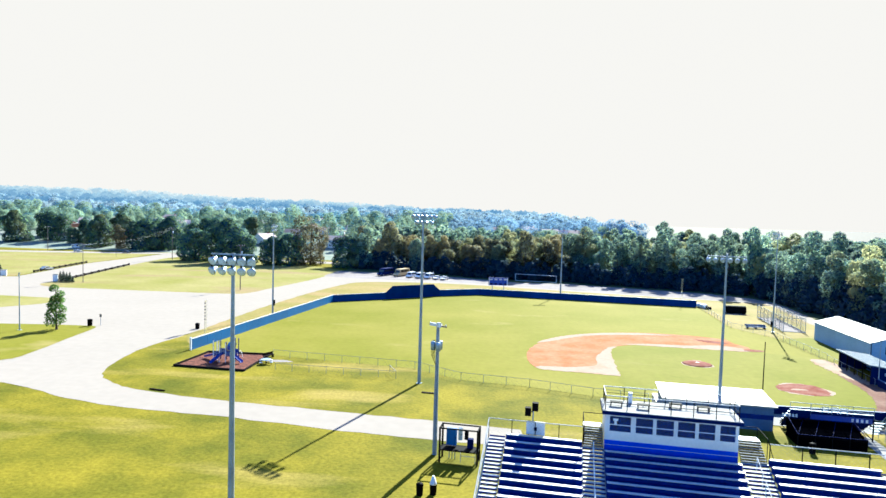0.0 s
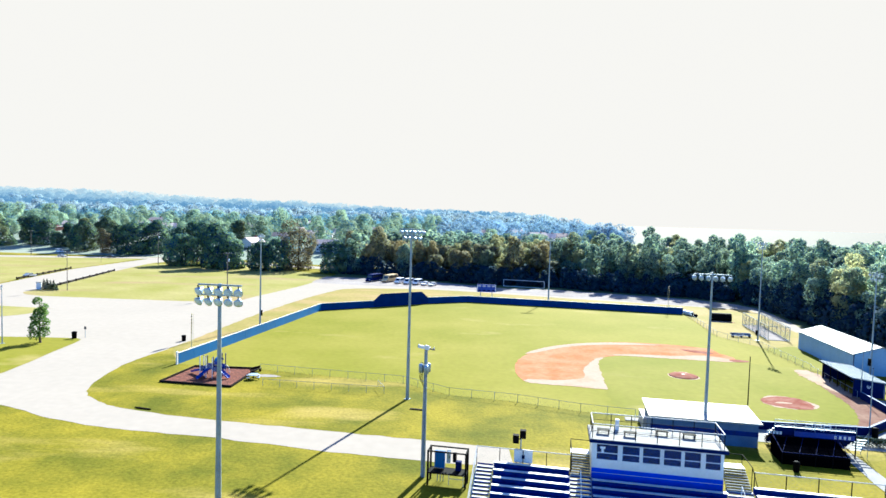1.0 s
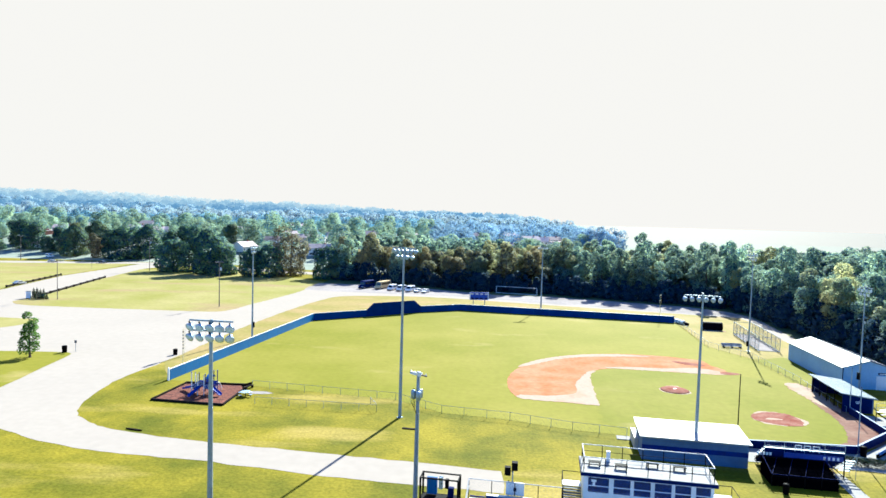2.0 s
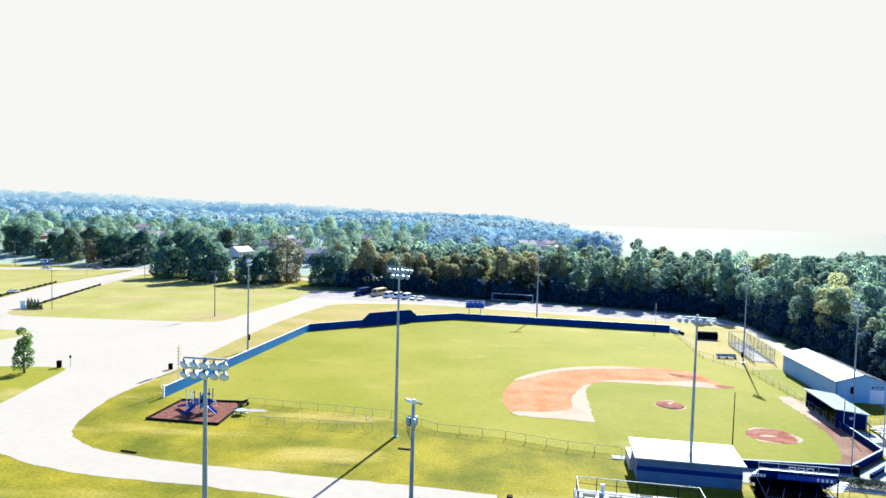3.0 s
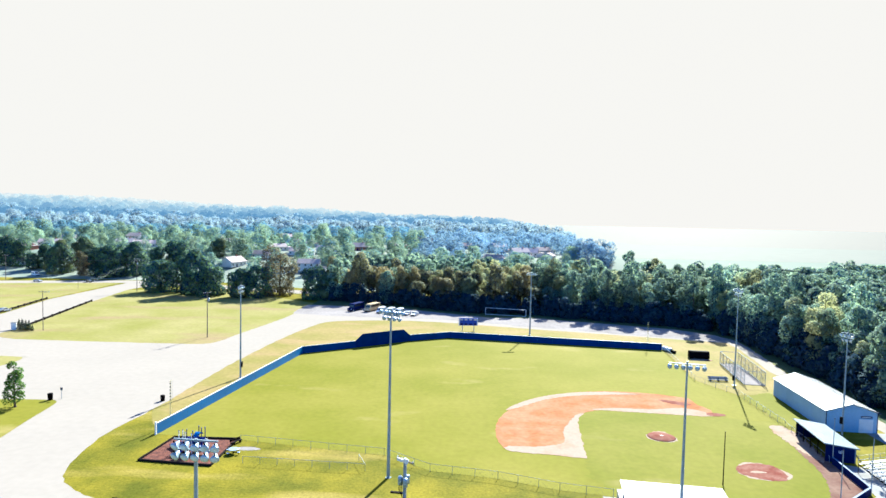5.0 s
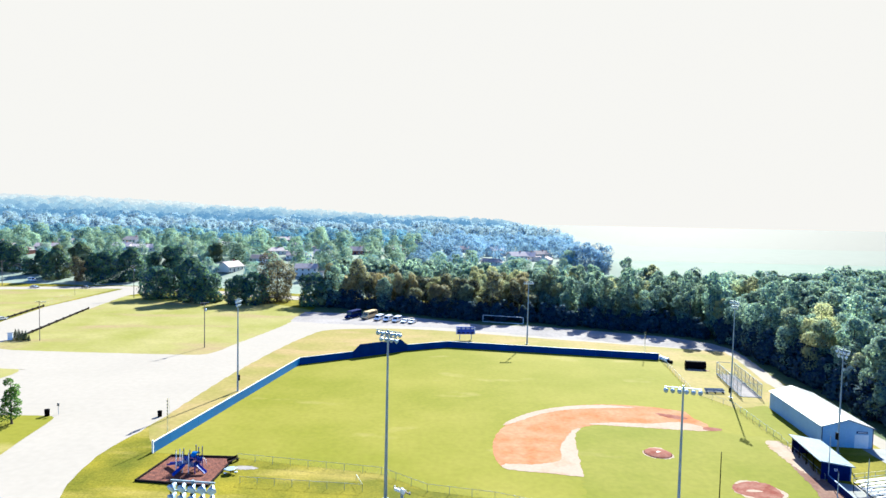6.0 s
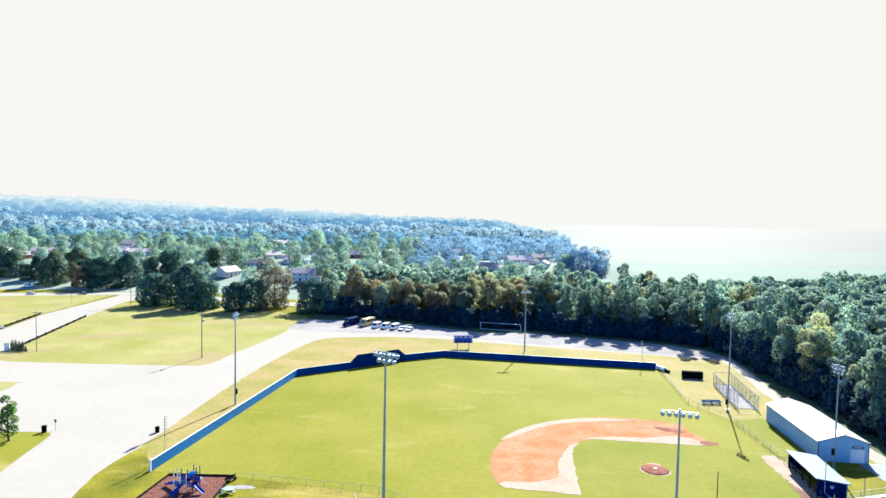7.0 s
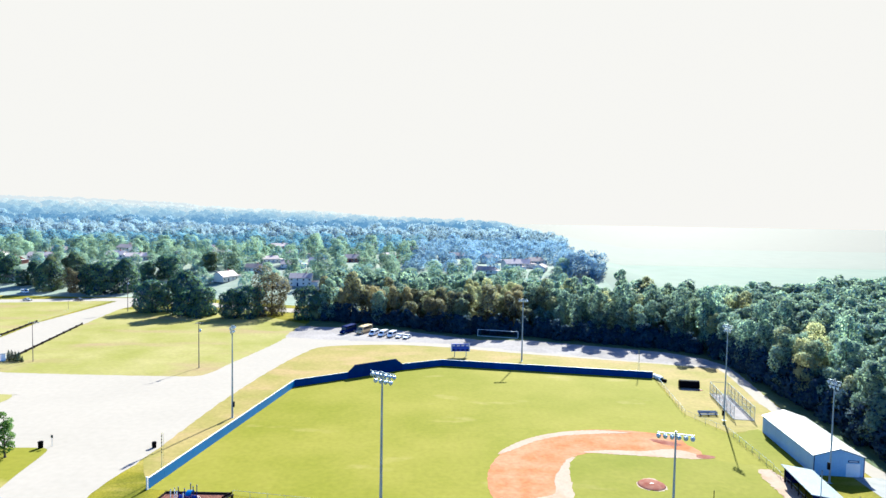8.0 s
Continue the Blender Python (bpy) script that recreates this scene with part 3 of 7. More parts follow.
bm = boxes((-0.3, 0.3, -0.08, 0.08, 0.255, 0.275))
part("pitching_rubber", bm, WHITE_PAINT, mound)
worn_disc("sand_patch", 55.9, 125.4, 2.0, 1.1, 0.062, RED_CLAY, "damp red clay scrape by first base", "sand", 8)
worn_disc("sand_patch", 50.6, 133.0, 3.4, 1.3, 0.062, RED_CLAY, "damp red clay behind first base", "sand", 12, -0.5)
sheet("warning_track", smooth_line([(37.5, 85.3), (46, 85.8), (54, 86.6), (57.5, 90.5), (60.2, 97), (61.6, 105), (63.4, 113), (66.5, 117.5), (66.4, 112), (64.4, 101), (62.6, 89.6), (55.8, 84.9), (46, 84.9), (37.5, 85.3)], 3)[:-1],
      0.05, FOUL_DIRT, "brown dirt strip between turf and backstop", "dirt", 0.16, 0.35)
sheet("sand_patch", smooth_line([(63.4, 101.5), (62.6, 105), (62.4, 110.5), (62.8, 116.8), (64.4, 119.4), (66.4, 118.6), (66.2, 112), (64.5, 104), (63.4, 101.5)], 3)[:-1], 0.062, SAND,
      "pale trampled clay before the far dugout", "sand", 0.3, 0.4)
sheet("walkway", [(37.5, 84.2), (36.8, 79.5), (52, 77.6), (66, 73), (84, 82), (76, 96), (66, 101), (63.4, 89.2), (55.9, 83.9)], 0.045, CONCRETE,
      "pale concrete walkway behind the backstop", "pavement")
sheet("walkway", smooth_line([(46.2, 76.6), (45.6, 72), (44.6, 66), (46.3, 66), (47.3, 71.5), (47.9, 76.4)], 3), 0.05, CONCRETE,
      "narrow concrete footpath over the grass", "pavement")
sheet("walkway", [(80.5, 116.6), (86, 116.2), (87.5, 104), (82, 100), (80, 108)], 0.045, CONCRETE, "concrete apron before the shed door", "pavement")
sheet("shed_lawn", [(67.6, 139), (76.0, 142.5), (73.6, 118.5), (67.0, 119.3)], 0.03, TURF_LUSH, "green lawn strip beside the metal shed", "lawn", 0.4, 1.0)
# ---------------------------------------------------------------- outfield fence
def outfield_fence():
    runs = [((-50.2, 107.0), (-40.0, 171.4), 2.0, 14), ((-40.0, 171.4), (-26.4, 180.6), 2.0, 4), ((-11.0, 191.8), (1.6, 198.3), 2.0, 3),
            ((1.6, 198.3), (66.4, 186.8), 2.0, 14)]
    fence = thing("outfield_fence", pose(0, 0, 0), "blue padded outfield fence with pale rail, shaded runs coloured darker", "fence", kind="structure")
    for a, b, high, count in runs:
        a, b = Vector(a), Vector(b)
        way = b - a
        m = pose(a.x, a.y, 0, 0, 0, math.degrees(math.atan2(way.y, way.x)))
        each = way.length / count
        bm = boxes((0.012, each - 0.012, -0.07, 0.07, 0.03, high - 0.05))
        soften(bm, 0.015, 1)
        # sunlit left run keeps the padding blue; shaded runs take the darker copy
        pad = mesh_of("panel", bm, BLUE_PAD if count == 14 and a.x < 0 else BLUE_PAD_SHADED)
        rail = mesh_of("top_rail", boxes((0, each, -0.09, 0.09, high - 0.045, high + 0.06)), WHITE_PAINT)
        post = mesh_of("post", tubes(((0, 0.16, 0), (0, 0.16, high), 0.045)), GALVANISED)
        for i in range(count):
            for name, data in (("panel", pad), ("top_rail", rail), ("post", post)):
                ob = new(name, data)
                ob.parent = fence
                ob.matrix_basis = m @ Matrix.Translation((i * each, 0, 0))
    end = part("end_post", boxes((-50.42, -50.16, 106.7, 106.96, 0, 2.3)), WHITE_PAINT, fence)
    a, b = Vector((-26.4, 180.6)), Vector((-11.0, 191.8))
    way = b - a
    screen = thing("batters_eye", pose(a.x, a.y, 0, 0, 0, math.degrees(math.atan2(way.y, way.x))),
                   "tall dark blue batter's eye screen with sloping ends", "screen", kind="structure")
    n = 8
    each = way.length / n
    for i in range(n):
        lo = 2.0 if i == 0 else 3.9
        hi = 2.0 if i == n - 1 else 3.9
        bm = bmesh.new()
        outline = [(i * each + 0.01, 0.03), ((i + 1) * each - 0.01, 0.03), ((i + 1) * each - 0.01, hi), (i * each + 0.01, lo)]
        f = [bm.verts.new((x, -0.06, z)) for x, z in outline]
        r = [bm.verts.new((x, 0.06, z)) for x, z in outline]
        bm.faces.new(f)
        bm.faces.new(r[::-1])
        for k in range(4):
            bm.faces.new((f[k], r[k], r[(k + 1) % 4], f[(k + 1) % 4]))
        bmesh.ops.recalc_face_normals(bm, faces=bm.faces[:])
        part("panel", bm, NAVY_SCREEN, screen)
        part("post", tubes(((i * each, 0.2, 0), (i * each, 0.2, max(2.0, lo)), 0.06)), GALVANISED, screen)


outfield_fence()


def foul_pole(x, y, turn):
    ob = thing("foul_pole", at(x, y, 0, turn), "tall yellow foul pole at the fence", "pole", "foul poles")
    part("pole", tubes(((0, 0, 0), (0, 0, 8.3), 0.07, 0.06)), YELLOW, ob)
    bm = bmesh.new()
    for k in range(11):
        tube(bm, (0.0, 0, 2.6 + 0.55 * k), (0.42, 0, 2.6 + 0.55 * k), 0.02, 0.02, 6)
    tube(bm, (0.42, 0, 2.5), (0.42, 0, 8.3), 0.025, 0.025, 6)
    part("wing_screen", bm, YELLOW, ob)
    for k in range(6):
        part("band", tubes(((0, 0, 4.6 + 0.6 * k), (0, 0, 4.85 + 0.6 * k), 0.085)), DARK_STEEL, ob, "dark band on the pole" if k == 0 else "")


foul_pole(-50.0, 111.8, 70)
foul_pole(62.8, 188.9, 200)

# ---------------------------------------------------------------- light poles
def lamp_head(parent, m):
    """One floodlight: bracket, flared reflector bowl, lens."""
    bowl = bmesh.new()
    spin(bowl, [(0.08, -0.36), (0.15, -0.32), (0.18, -0.20), (0.27, 0.0), (0.34, 0.14), (0.36, 0.20), (0.345, 0.22)], m @ pose(0, 0, 0, 90, 0, 0), 14)
    head = part("floodlight", bowl, LAMP_SHELL, parent)
    lens = bmesh.new()
    spin(lens, [(0.33, 0.222), (0.26, 0.25), (0.1, 0.27)], m @ pose(0, 0, 0, 90, 0, 0), 14)
    part("lens", lens, LENS, head, "pale glass lens")
    arm = bmesh.new()
    box(arm, -0.04, 0.04, -0.04, 0.04, 0.1, 0.46, m)
    part("bracket", arm, DARK_STEEL, head)


def light_pole(x, y, high, rows, turn, label, tilt=28, box_at=None, slim=1.0):
    """rows: (height, number of lamps, spacing)."""
    ob = thing("light_pole", at(x, y, 0, turn), label, "light pole", "floodlight poles")
    bm = bmesh.new()
    joints = [0, 0.34 * high, 0.68 * high, high]
    radii = [0.27, 0.22, 0.17, 0.12]
    for i in range(3):
        tube(bm, (0, 0, joints[i]), (0, 0, joints[i + 1] + 0.02), radii[i] * slim, (radii[i + 1] + 0.012) * slim, 14)
    part("pole", bm, GALVANISED, ob)
    part("base_plate", boxes((-0.36, 0.36, -0.36, 0.36, 0, 0.06)), GALVANISED, ob)
    for z, n, gap in rows:
        half = gap * (n - 1) / 2
        part("crossarm", boxes((-half - 0.2, half + 0.2, -0.06, 0.06, z + 0.40, z + 0.52)), GALVANISED, ob)
        for i in range(n):
            spread = (i - (n - 1) / 2) * 9
            lamp_head(ob, pose(-half + i * gap, -0.10, z, tilt, 0, spread) @ Matrix.Diagonal((slim, slim, 1, 1)))
    if box_at:
        bm = boxes((-0.25, 0.25, -0.48, -0.24, box_at, box_at + 1.3))
        soften(bm, 0.03)
        part("switch_box", bm, DARK_STEEL, ob)
    return ob


light_pole(-18.9, 48.4, 21.75, [(21.2, 5, 0.80), (20.42, 5, 0.80)], -6, "grey steel floodlight pole with two rows of lamps beside the grandstand")
light_pole(-7.9, 91.7, 25.6, [(25.0, 6, 0.78), (24.1, 4, 0.9)], 150, "tall grey steel floodlight pole on the grass behind third base")
light_pole(31.5, 80.1, 21.4, [(20.6, 6, 0.82)], 165, "grey steel floodlight pole beside the near dugout with one lamp row", 24, slim=0.85)
light_pole(-48.4, 144.9, 22.2, [(21.5, 4, 0.7), (20.6, 3, 0.7)], 82, "grey steel floodlight pole outside the outfield fence", box_at=2.6, slim=0.85)
light_pole(70.6, 148.6, 23.8, [(23.0, 4, 0.8), (22.0, 3, 0.8)], -70, "grey steel floodlight pole beside the batting cage", box_at=1.2, slim=0.72)
light_pole(28.7, 206.4, 21.3, [(20.6, 5, 0.7)], 5, "slender grey floodlight pole behind the outfield fence")
light_pole(74.3, 113.9, 19.8, [(19.0, 4, 0.8), (18.2, 3, 0.8)], -75, "grey steel floodlight pole between shed and far dugout", box_at=2.6, slim=0.68)
light_pole(-90.7, 117.8, 11.6, [(11.0, 1, 0.8)], 20, "short slim grey light pole on the grass island", slim=0.45)


def utility_pole(x, y, high, label, arms=1, transformers=0, turn=0.0, street=False, radius=0.16):
    ob = thing("utility_pole", at(x, y, 0, turn), label, "utility pole", "utility poles")
    part("pole", tubes(((0, 0, 0), (0, 0, high), radius, radius * 0.7, 12)), SILVER_WOOD if radius > 0.2 else WOOD_POLE, ob)
    for k in range(arms):
        z = high - 0.35 - 0.9 * k
        part("crossarm", boxes((-1.2, 1.2, -0.07, 0.07, z, z + 0.13)), WOOD_POLE, ob)
        for px in (-1.1, -0.5, 0.5, 1.1):
            bm = bmesh.new()
            spin(bm, [(0.05, 0), (0.07, 0.05), (0.04, 0.1), (0.06, 0.15), (0.02, 0.2)], pose(px, 0, z + 0.13), 8)
            part("insulator", bm, WHITE_PAINT, ob)
    for k in range(transformers):
        a = radians(40 + 110 * k)
        bm = bmesh.new()
        spin(bm, [(0.10, 0), (0.26, 0.02), (0.27, 0.8), (0.22, 0.9), (0.08, 0.95)], pose(0.48 * math.cos(a), -0.48 * math.sin(a), high - 2.9), 14)
        part("transformer", bm, LAMP_SHELL, ob)
    if street:
        part("lamp_arm", tubes(((0, 0, high - 0.8), (1.5, 0, high - 0.3), 0.04), ((1.5, 0, high - 0.3), (2.0, 0, high - 0.3), 0.09, 0.13)), GALVANISED, ob)
    return ob


util = utility_pole(-3.7, 64.8, 14.0, "thick wooden utility pole with transformer cans and cables", 1, 3, -40, radius=0.24)
bm = bmesh.new()
for k in range(4):
    tube(bm, (-0.45 + 0.1 * k, -0.25, 12.2), (-0.55 + 0.15 * k, -0.35, 10.6 - 0.2 * k), 0.025, 0.025, 6)
    tube(bm, (-0.55 + 0.15 * k, -0.35, 10.6 - 0.2 * k), (0, -0.2, 9.6), 0.025, 0.025, 6)
part("cable_loop", bm, BLACK, util)
part("conduit", tubes(((0.28, -0.12, 0), (0.24, -0.08, 9.6), 0.06), ((-0.3, 0, 0), (-0.26, 0, 7.5), 0.04)), GALVANISED, util)
bm = boxes((-0.7, 0.1, -0.5, -0.35, 13.7, 14.0), (0.2, 0.6, -0.35, -0.2, 13.6, 14.1))
soften(bm, 0.03)
part("cutout_switch", bm, WHITE_PAINT, util)
utility_pole(-74.4, 190.4, 14.3, "wooden utility pole on the dry meadow", 1, 1, 30)
utility_pole(-129.2, 195.0, 12.8, "slim wooden pole with a street lamp by the drive", 1, 0, 10, True, 0.12)
utility_pole(-149.4, 293.3, 16.0, "wooden utility pole at the road junction carrying wires", 2, 1, 20)
utility_pole(-181.2, 298.6, 7.2, "thin wooden pole in the pale field", 0, 0, 0, False, 0.08)
utility_pole(-240, 330, 13.5, "wooden utility pole beside the road", 1, 0, 20)


def overhead_wires(name, a, b, sag, offsets, label):
    ob = thing(name, pose(0, 0, 0), label, "wires")
    for dx, dz in offsets:
        bm = bmesh.new()
        last = None
        for i in range(13):
            t = i / 12
            p = Vector(a).lerp(Vector(b), t) + Vector((dx, 0, dz - sag * 4 * t * (1 - t)))
            if last is not None:
                tube(bm, last, p, 0.007, 0.007, 5)
            last = p
        part("wire", bm, WIRE, ob)


overhead_wires("overhead_wires", (-149.4, 293.3, 15.6), (-129.2, 195.0, 12.6), 1.8, [(-1.0, 0), (0, 0), (1.0, 0), (0, -1.0)], "sagging grey wires between two utility poles")
overhead_wires("overhead_wires", (-149.4, 293.3, 15.6), (-240, 330, 13.2), 1.5, [(-1.0, 0), (0, 0), (1.0, 0)], "sagging grey wires along the road")
overhead_wires("overhead_wires", (-74.4, 190.4, 13.9), (-149.4, 293.3, 15.4), 2.2, [(-0.9, 0), (0.9, 0), (0, -0.8)], "sagging grey wires over the dry meadow")

# ---------------------------------------------------------------- chain-link fences
def chain_fence(points, high, gap, label, rail=True, mesh_step=0.9, name="chain_link_fence", bottom=True):
    ob = thing(name, pose(0, 0, 0), label, "fence", "chain link fences")
    for (ax, ay), (bx, by) in zip(points, points[1:]):
        a, b = Vector((ax, ay, 0)), Vector((bx, by, 0))
        n = max(1, round((b - a).length / gap))
        for i in range(n + 1):
            p = a.lerp(b, i / n)
            part("post", tubes((p, p + Vector((0, 0, high + 0.03)), 0.035, 0.035, 6)), GALVANISED, ob)
        up = Vector((0, 0, high))
        if rail:
            part("top_rail", tubes((a + up, b + up, 0.028, 0.028, 6)), GALVANISED, ob)
        bm = bmesh.new()
        length = (b - a).length
        way = (b - a).normalized()
        count = int(length / mesh_step)
        for i in range(-int(high / mesh_step), count):
            for flip in (0, 1):
                s0, s1 = i * mesh_step, i * mesh_step + high
                c0, c1 = max(0, s0), min(length, s1)
                if c1 - c0 < 0.05:
                    continue
                z0, z1 = c0 - s0, c1 - s0
                if flip:
                    z0, z1 = high - z0, high - z1
                tube(bm, a + way * c0 + Vector((0, 0, z0 + 0.02)), a + way * c1 + Vector((0, 0, z1 + 0.02)), 0.0045, 0.0045, 3)
        part("wire_mesh", bm, WIRE, ob)
    return ob


chain_fence([(-34.5, 104.4), (-9.4, 100.0), (-1.7, 94.2), (8.6, 92.0), (17.3, 88.6), (24.6, 86.9)], 1.25, 3.2, "low chain-link fence along the third base line")
chain_fence([(-31.2, 95.7), (-11.7, 93.9), (-13.2, 97.6)], 1.1, 3.0, "low chain-link fence on the grass by the playground")
chain_fence([(67.2, 187.6), (62.4, 152.0), (67.4, 139.8), (66.6, 119.0)], 1.3, 3.2, "low chain-link fence along the first base line")
chain_fence([(64.3, 101.6), (66.6, 119.0)], 1.1, 2.9, "low rail fence in front of the far dugout")


def batting_cage():
    ob = thing("batting_cage", at(75.7, 148.8, 0, -9.8), "open steel batting cage with chain-link sides", "batting cage")
    wide, long_, high = 4.7, 22.4, 3.4
    for x in (0, wide):
        for i in range(8):
            y = long_ * i / 7
            part("post", tubes(((x - wide / 2, y, 0), (x - wide / 2, y, high), 0.055, 0.055, 6)), GALVANISED, ob)
        for z, r in ((high, 0.06), (high / 2, 0.04), (0.12, 0.08)):
            part("rail", tubes(((x - wide / 2, 0, z), (x - wide / 2, long_, z), r, r, 6)), GALVANISED, ob)
    for y in (0, long_):
        for z in (high, 0.12):
            part("end_rail", tubes(((-wide / 2, y, z), (wide / 2, y, z), 0.06, 0.06, 6)), GALVANISED, ob)
    for x in (-wide / 2, wide / 2):
        bm = bmesh.new()
        k = -high
        while k < long_:
            c0, c1 = max(0, k), min(long_, k + high)
            tube(bm, (x, c0, c0 - k), (x, c1, c1 - k), 0.008, 0.008, 3)
            tube(bm, (x, c0, high - (c0 - k)), (x, c1, high - (c1 - k)), 0.008, 0.008, 3)
            k += 0.32
        part("wire_mesh", bm, WIRE, ob)
    part("floor_mat", boxes((-wide / 2 + 0.2, wide / 2 - 0.2, 0.3, long_ - 0.3, 0.0, 0.035)), GRAVEL, ob, "pale gravel cage floor")


batting_cage()

# ---------------------------------------------------------------- grandstand beside the football field
def grandstand():
    stand = thing("grandstand", at(1.5, 51.6, 0, PARK), "aluminium and royal blue grandstand with many plank rows", "grandstand")
    rows, run, rise, top = 17, 0.76, 0.30, 7.06
    blocks = [(1.45, 7.55), (9.25, 19.3), (21.3, 28.9)]
    aisles = [(0.1, 1.4), (7.6, 9.2), (19.35, 21.25), (28.95, 30.3)]
    for i in range(rows):
        y, z = -i * run, top - i * rise
        for b, (u0, u1) in enumerate(blocks):
            if b == 1 and i == 0:
                continue
            bm = boxes((u0, u1, y - run + 0.03, y - 0.02, z - 0.06, z), (u0, u1, y - run, y - run + 0.03, z - rise - 0.05, z - 0.005))
            part("footboard", bm, STAND_BLUE, stand, "royal blue footboard" if i == 1 else "")
            seat = boxes((u0 + 0.05, u1 - 0.05, y - 0.34, y - 0.04, z + 0.37, z + 0.415))
            soften(seat, 0.012, 1)
            part("bench", seat, PLANK, stand)
            part("riser", boxes((u0, u1, y - 0.09, y - 0.05, z + 0.0, z + 0.36)), STAND_BLUE, stand)
        for u0, u1 in aisles:
            for k in (0, 1):
                part("step", boxes((u0, u1, y - run + k * run / 2 + 0.03, y - run + (k + 1) * run / 2 - 0.12, z - rise / 2 * (1 - k) - 0.04, z - rise / 2 * (1 - k))), ALUMINIUM, stand)
                part("step_riser", boxes((u0, u1, y - run + (k + 1) * run / 2 - 0.02, y - run + (k + 1) * run / 2, z - rise / 2 * (1 - k), z - rise / 2 * (1 - k) + 0.13)), STAND_BLUE, stand)
    for u in (0.0, 7.6, 9.25, 19.3, 21.3, 30.4):
        bm = bmesh.new()
        profile_x(bm, [(0.0, top - 0.5), (-rows * run, top - rows * rise - 0.5), (-rows * run, top - rows * rise - 0.15), (0.0, top - 0.15)], u - 0.05, u + 0.05)
        part("stringer", bm, GALVANISED, stand)
        for y in (0.0, -4.2, -8.4, -12.4):
            z = top + y / run * rise - 0.4
            part("leg", boxes((u - 0.08, u + 0.08, y - 0.08, y + 0.08, 0, z)), GALVANISED, stand)
        part("brace", tubes(((u, 0, 0.4), (u, -4.2, top - 4.2 / run * rise - 0.6), 0.04), ((u, -4.2, 0.4), (u, -8.4, top - 8.4 / run * rise - 0.6), 0.04)), GALVANISED, stand)
    zf = top - rows * rise
    part("front_walkway", boxes((0, 30.4, -rows * run - 1.6, -rows * run, zf - 0.08, zf)), ALUMINIUM, stand)
    for k in range(11):
        u = 0.05 + 30.3 * k / 10
        part("front_leg", boxes((u - 0.06, u + 0.06, -rows * run - 1.55, -rows * run - 1.43, 0, zf - 0.08)), GALVANISED, stand)
        part("front_post", tubes(((u, -rows * run - 1.5, zf), (u, -rows * run - 1.5, zf + 1.05), 0.03)), GALVANISED, stand)
    part("front_rail", tubes(((0, -rows * run - 1.5, zf + 1.05), (30.4, -rows * run - 1.5, zf + 1.05), 0.03), ((0, -rows * run - 1.5, zf + 0.55), (30.4, -rows * run - 1.5, zf + 0.55), 0.025)), GALVANISED, stand)
    # back and side guard rails
    for u0, u1 in ((0.0, 7.6), (21.4, 30.4)):
        n = 4
        for k in range(n + 1):
            u = u0 + (u1 - u0) * k / n
            part("rail_post", boxes((u - 0.03, u + 0.03, 0.03, 0.09, top - 0.3, top + 1.5)), DARK_STEEL, stand)
        part("guard_rail", tubes(((u0, 0.06, top + 1.5), (u1, 0.06, top + 1.5), 0.035)), ALUMINIUM, stand)
        bm = bmesh.new()
        k = u0 - 1.5
        while k < u1:
            c0, c1 = max(u0, k), min(u1, k + 1.5)
            if c1 - c0 > 0.05:
                tube(bm, (c0, 0.06, top + c0 - k), (c1, 0.06, top + c1 - k), 0.003, 0.003, 3)
                tube(bm, (c0, 0.06, top + 1.5 - (c0 - k)), (c1, 0.06, top + 1.5 - (c1 - k)), 0.003, 0.003, 3)
            k += 0.3
        part("rail_mesh", bm, WIRE, stand)
    for u in (0.0, 30.4):
        lo = Vector((u, -rows * run, zf + 1.1))
        hi = Vector((u, 0.06, top + 1.5))
        part("side_rail", tubes((hi, lo, 0.035), (hi - Vector((0, 0, 0.6)), lo - Vector((0, 0, 0.6)), 0.03)), ALUMINIUM, stand)
        for k in range(9):
            p = hi.lerp(lo, k / 8)
            part("side_post", tubes((p, p - Vector((0, 0, 1.4)), 0.028)), GALVANISED, stand)
    for u0 in (8.4, 20.3):
        for i in range(1, rows, 3):
            y, z = -i * run, top - i * rise
            part("aisle_rail", tubes(((u0, y, z), (u0, y, z + 0.95), 0.03), ((u0, y, z + 0.95), (u0, y - 2 * run, z + 0.95 - 2 * rise), 0.03),
                                     ((u0, y - 2 * run, z - 2 * rise - 0.2), (u0, y - 2 * run, z + 0.95 - 2 * rise), 0.03)), WHITE_PAINT, stand)
    # landings and upper steps beside the press box
    for u0, u1 in ((7.65, 9.2), (19.4, 21.2)):
        part("landing", boxes((u0, u1, 1.7, 2.7, top + 1.02, top + 1.08)), ALUMINIUM, stand)
        for k in range(8):
            part("landing_step", boxes((u0, u1, -0.25 + 0.24 * k, -0.06 + 0.24 * k, top + 0.08 + 0.12 * k, top + 0.12 + 0.12 * k)), STEP_STEEL, stand)
            part("landing_riser", boxes((u0, u1, -0.05 + 0.24 * k, -0.02 + 0.24 * k, top - 0.02 + 0.12 * k, top + 0.16 + 0.12 * k)), DARK_STEEL, stand)
        outer = u0 if u0 < 15 else u1
        part("landing_rail", tubes(((outer, 0, top + 0.0), (outer, 0, top + 1.9), 0.03), ((outer, 2.6, top + 0.7), (outer, 2.6, top + 1.9), 0.03),
                                   ((outer, 0, top + 1.9), (outer, 2.6, top + 1.9), 0.03), ((u0, 2.6, top + 1.9), (u1, 2.6, top + 1.9), 0.03),
                                   ((outer, 0, top + 1.9), (outer, -1.4, top + 0.9), 0.03)), DARK_STEEL, stand)
    return stand


grandstand()


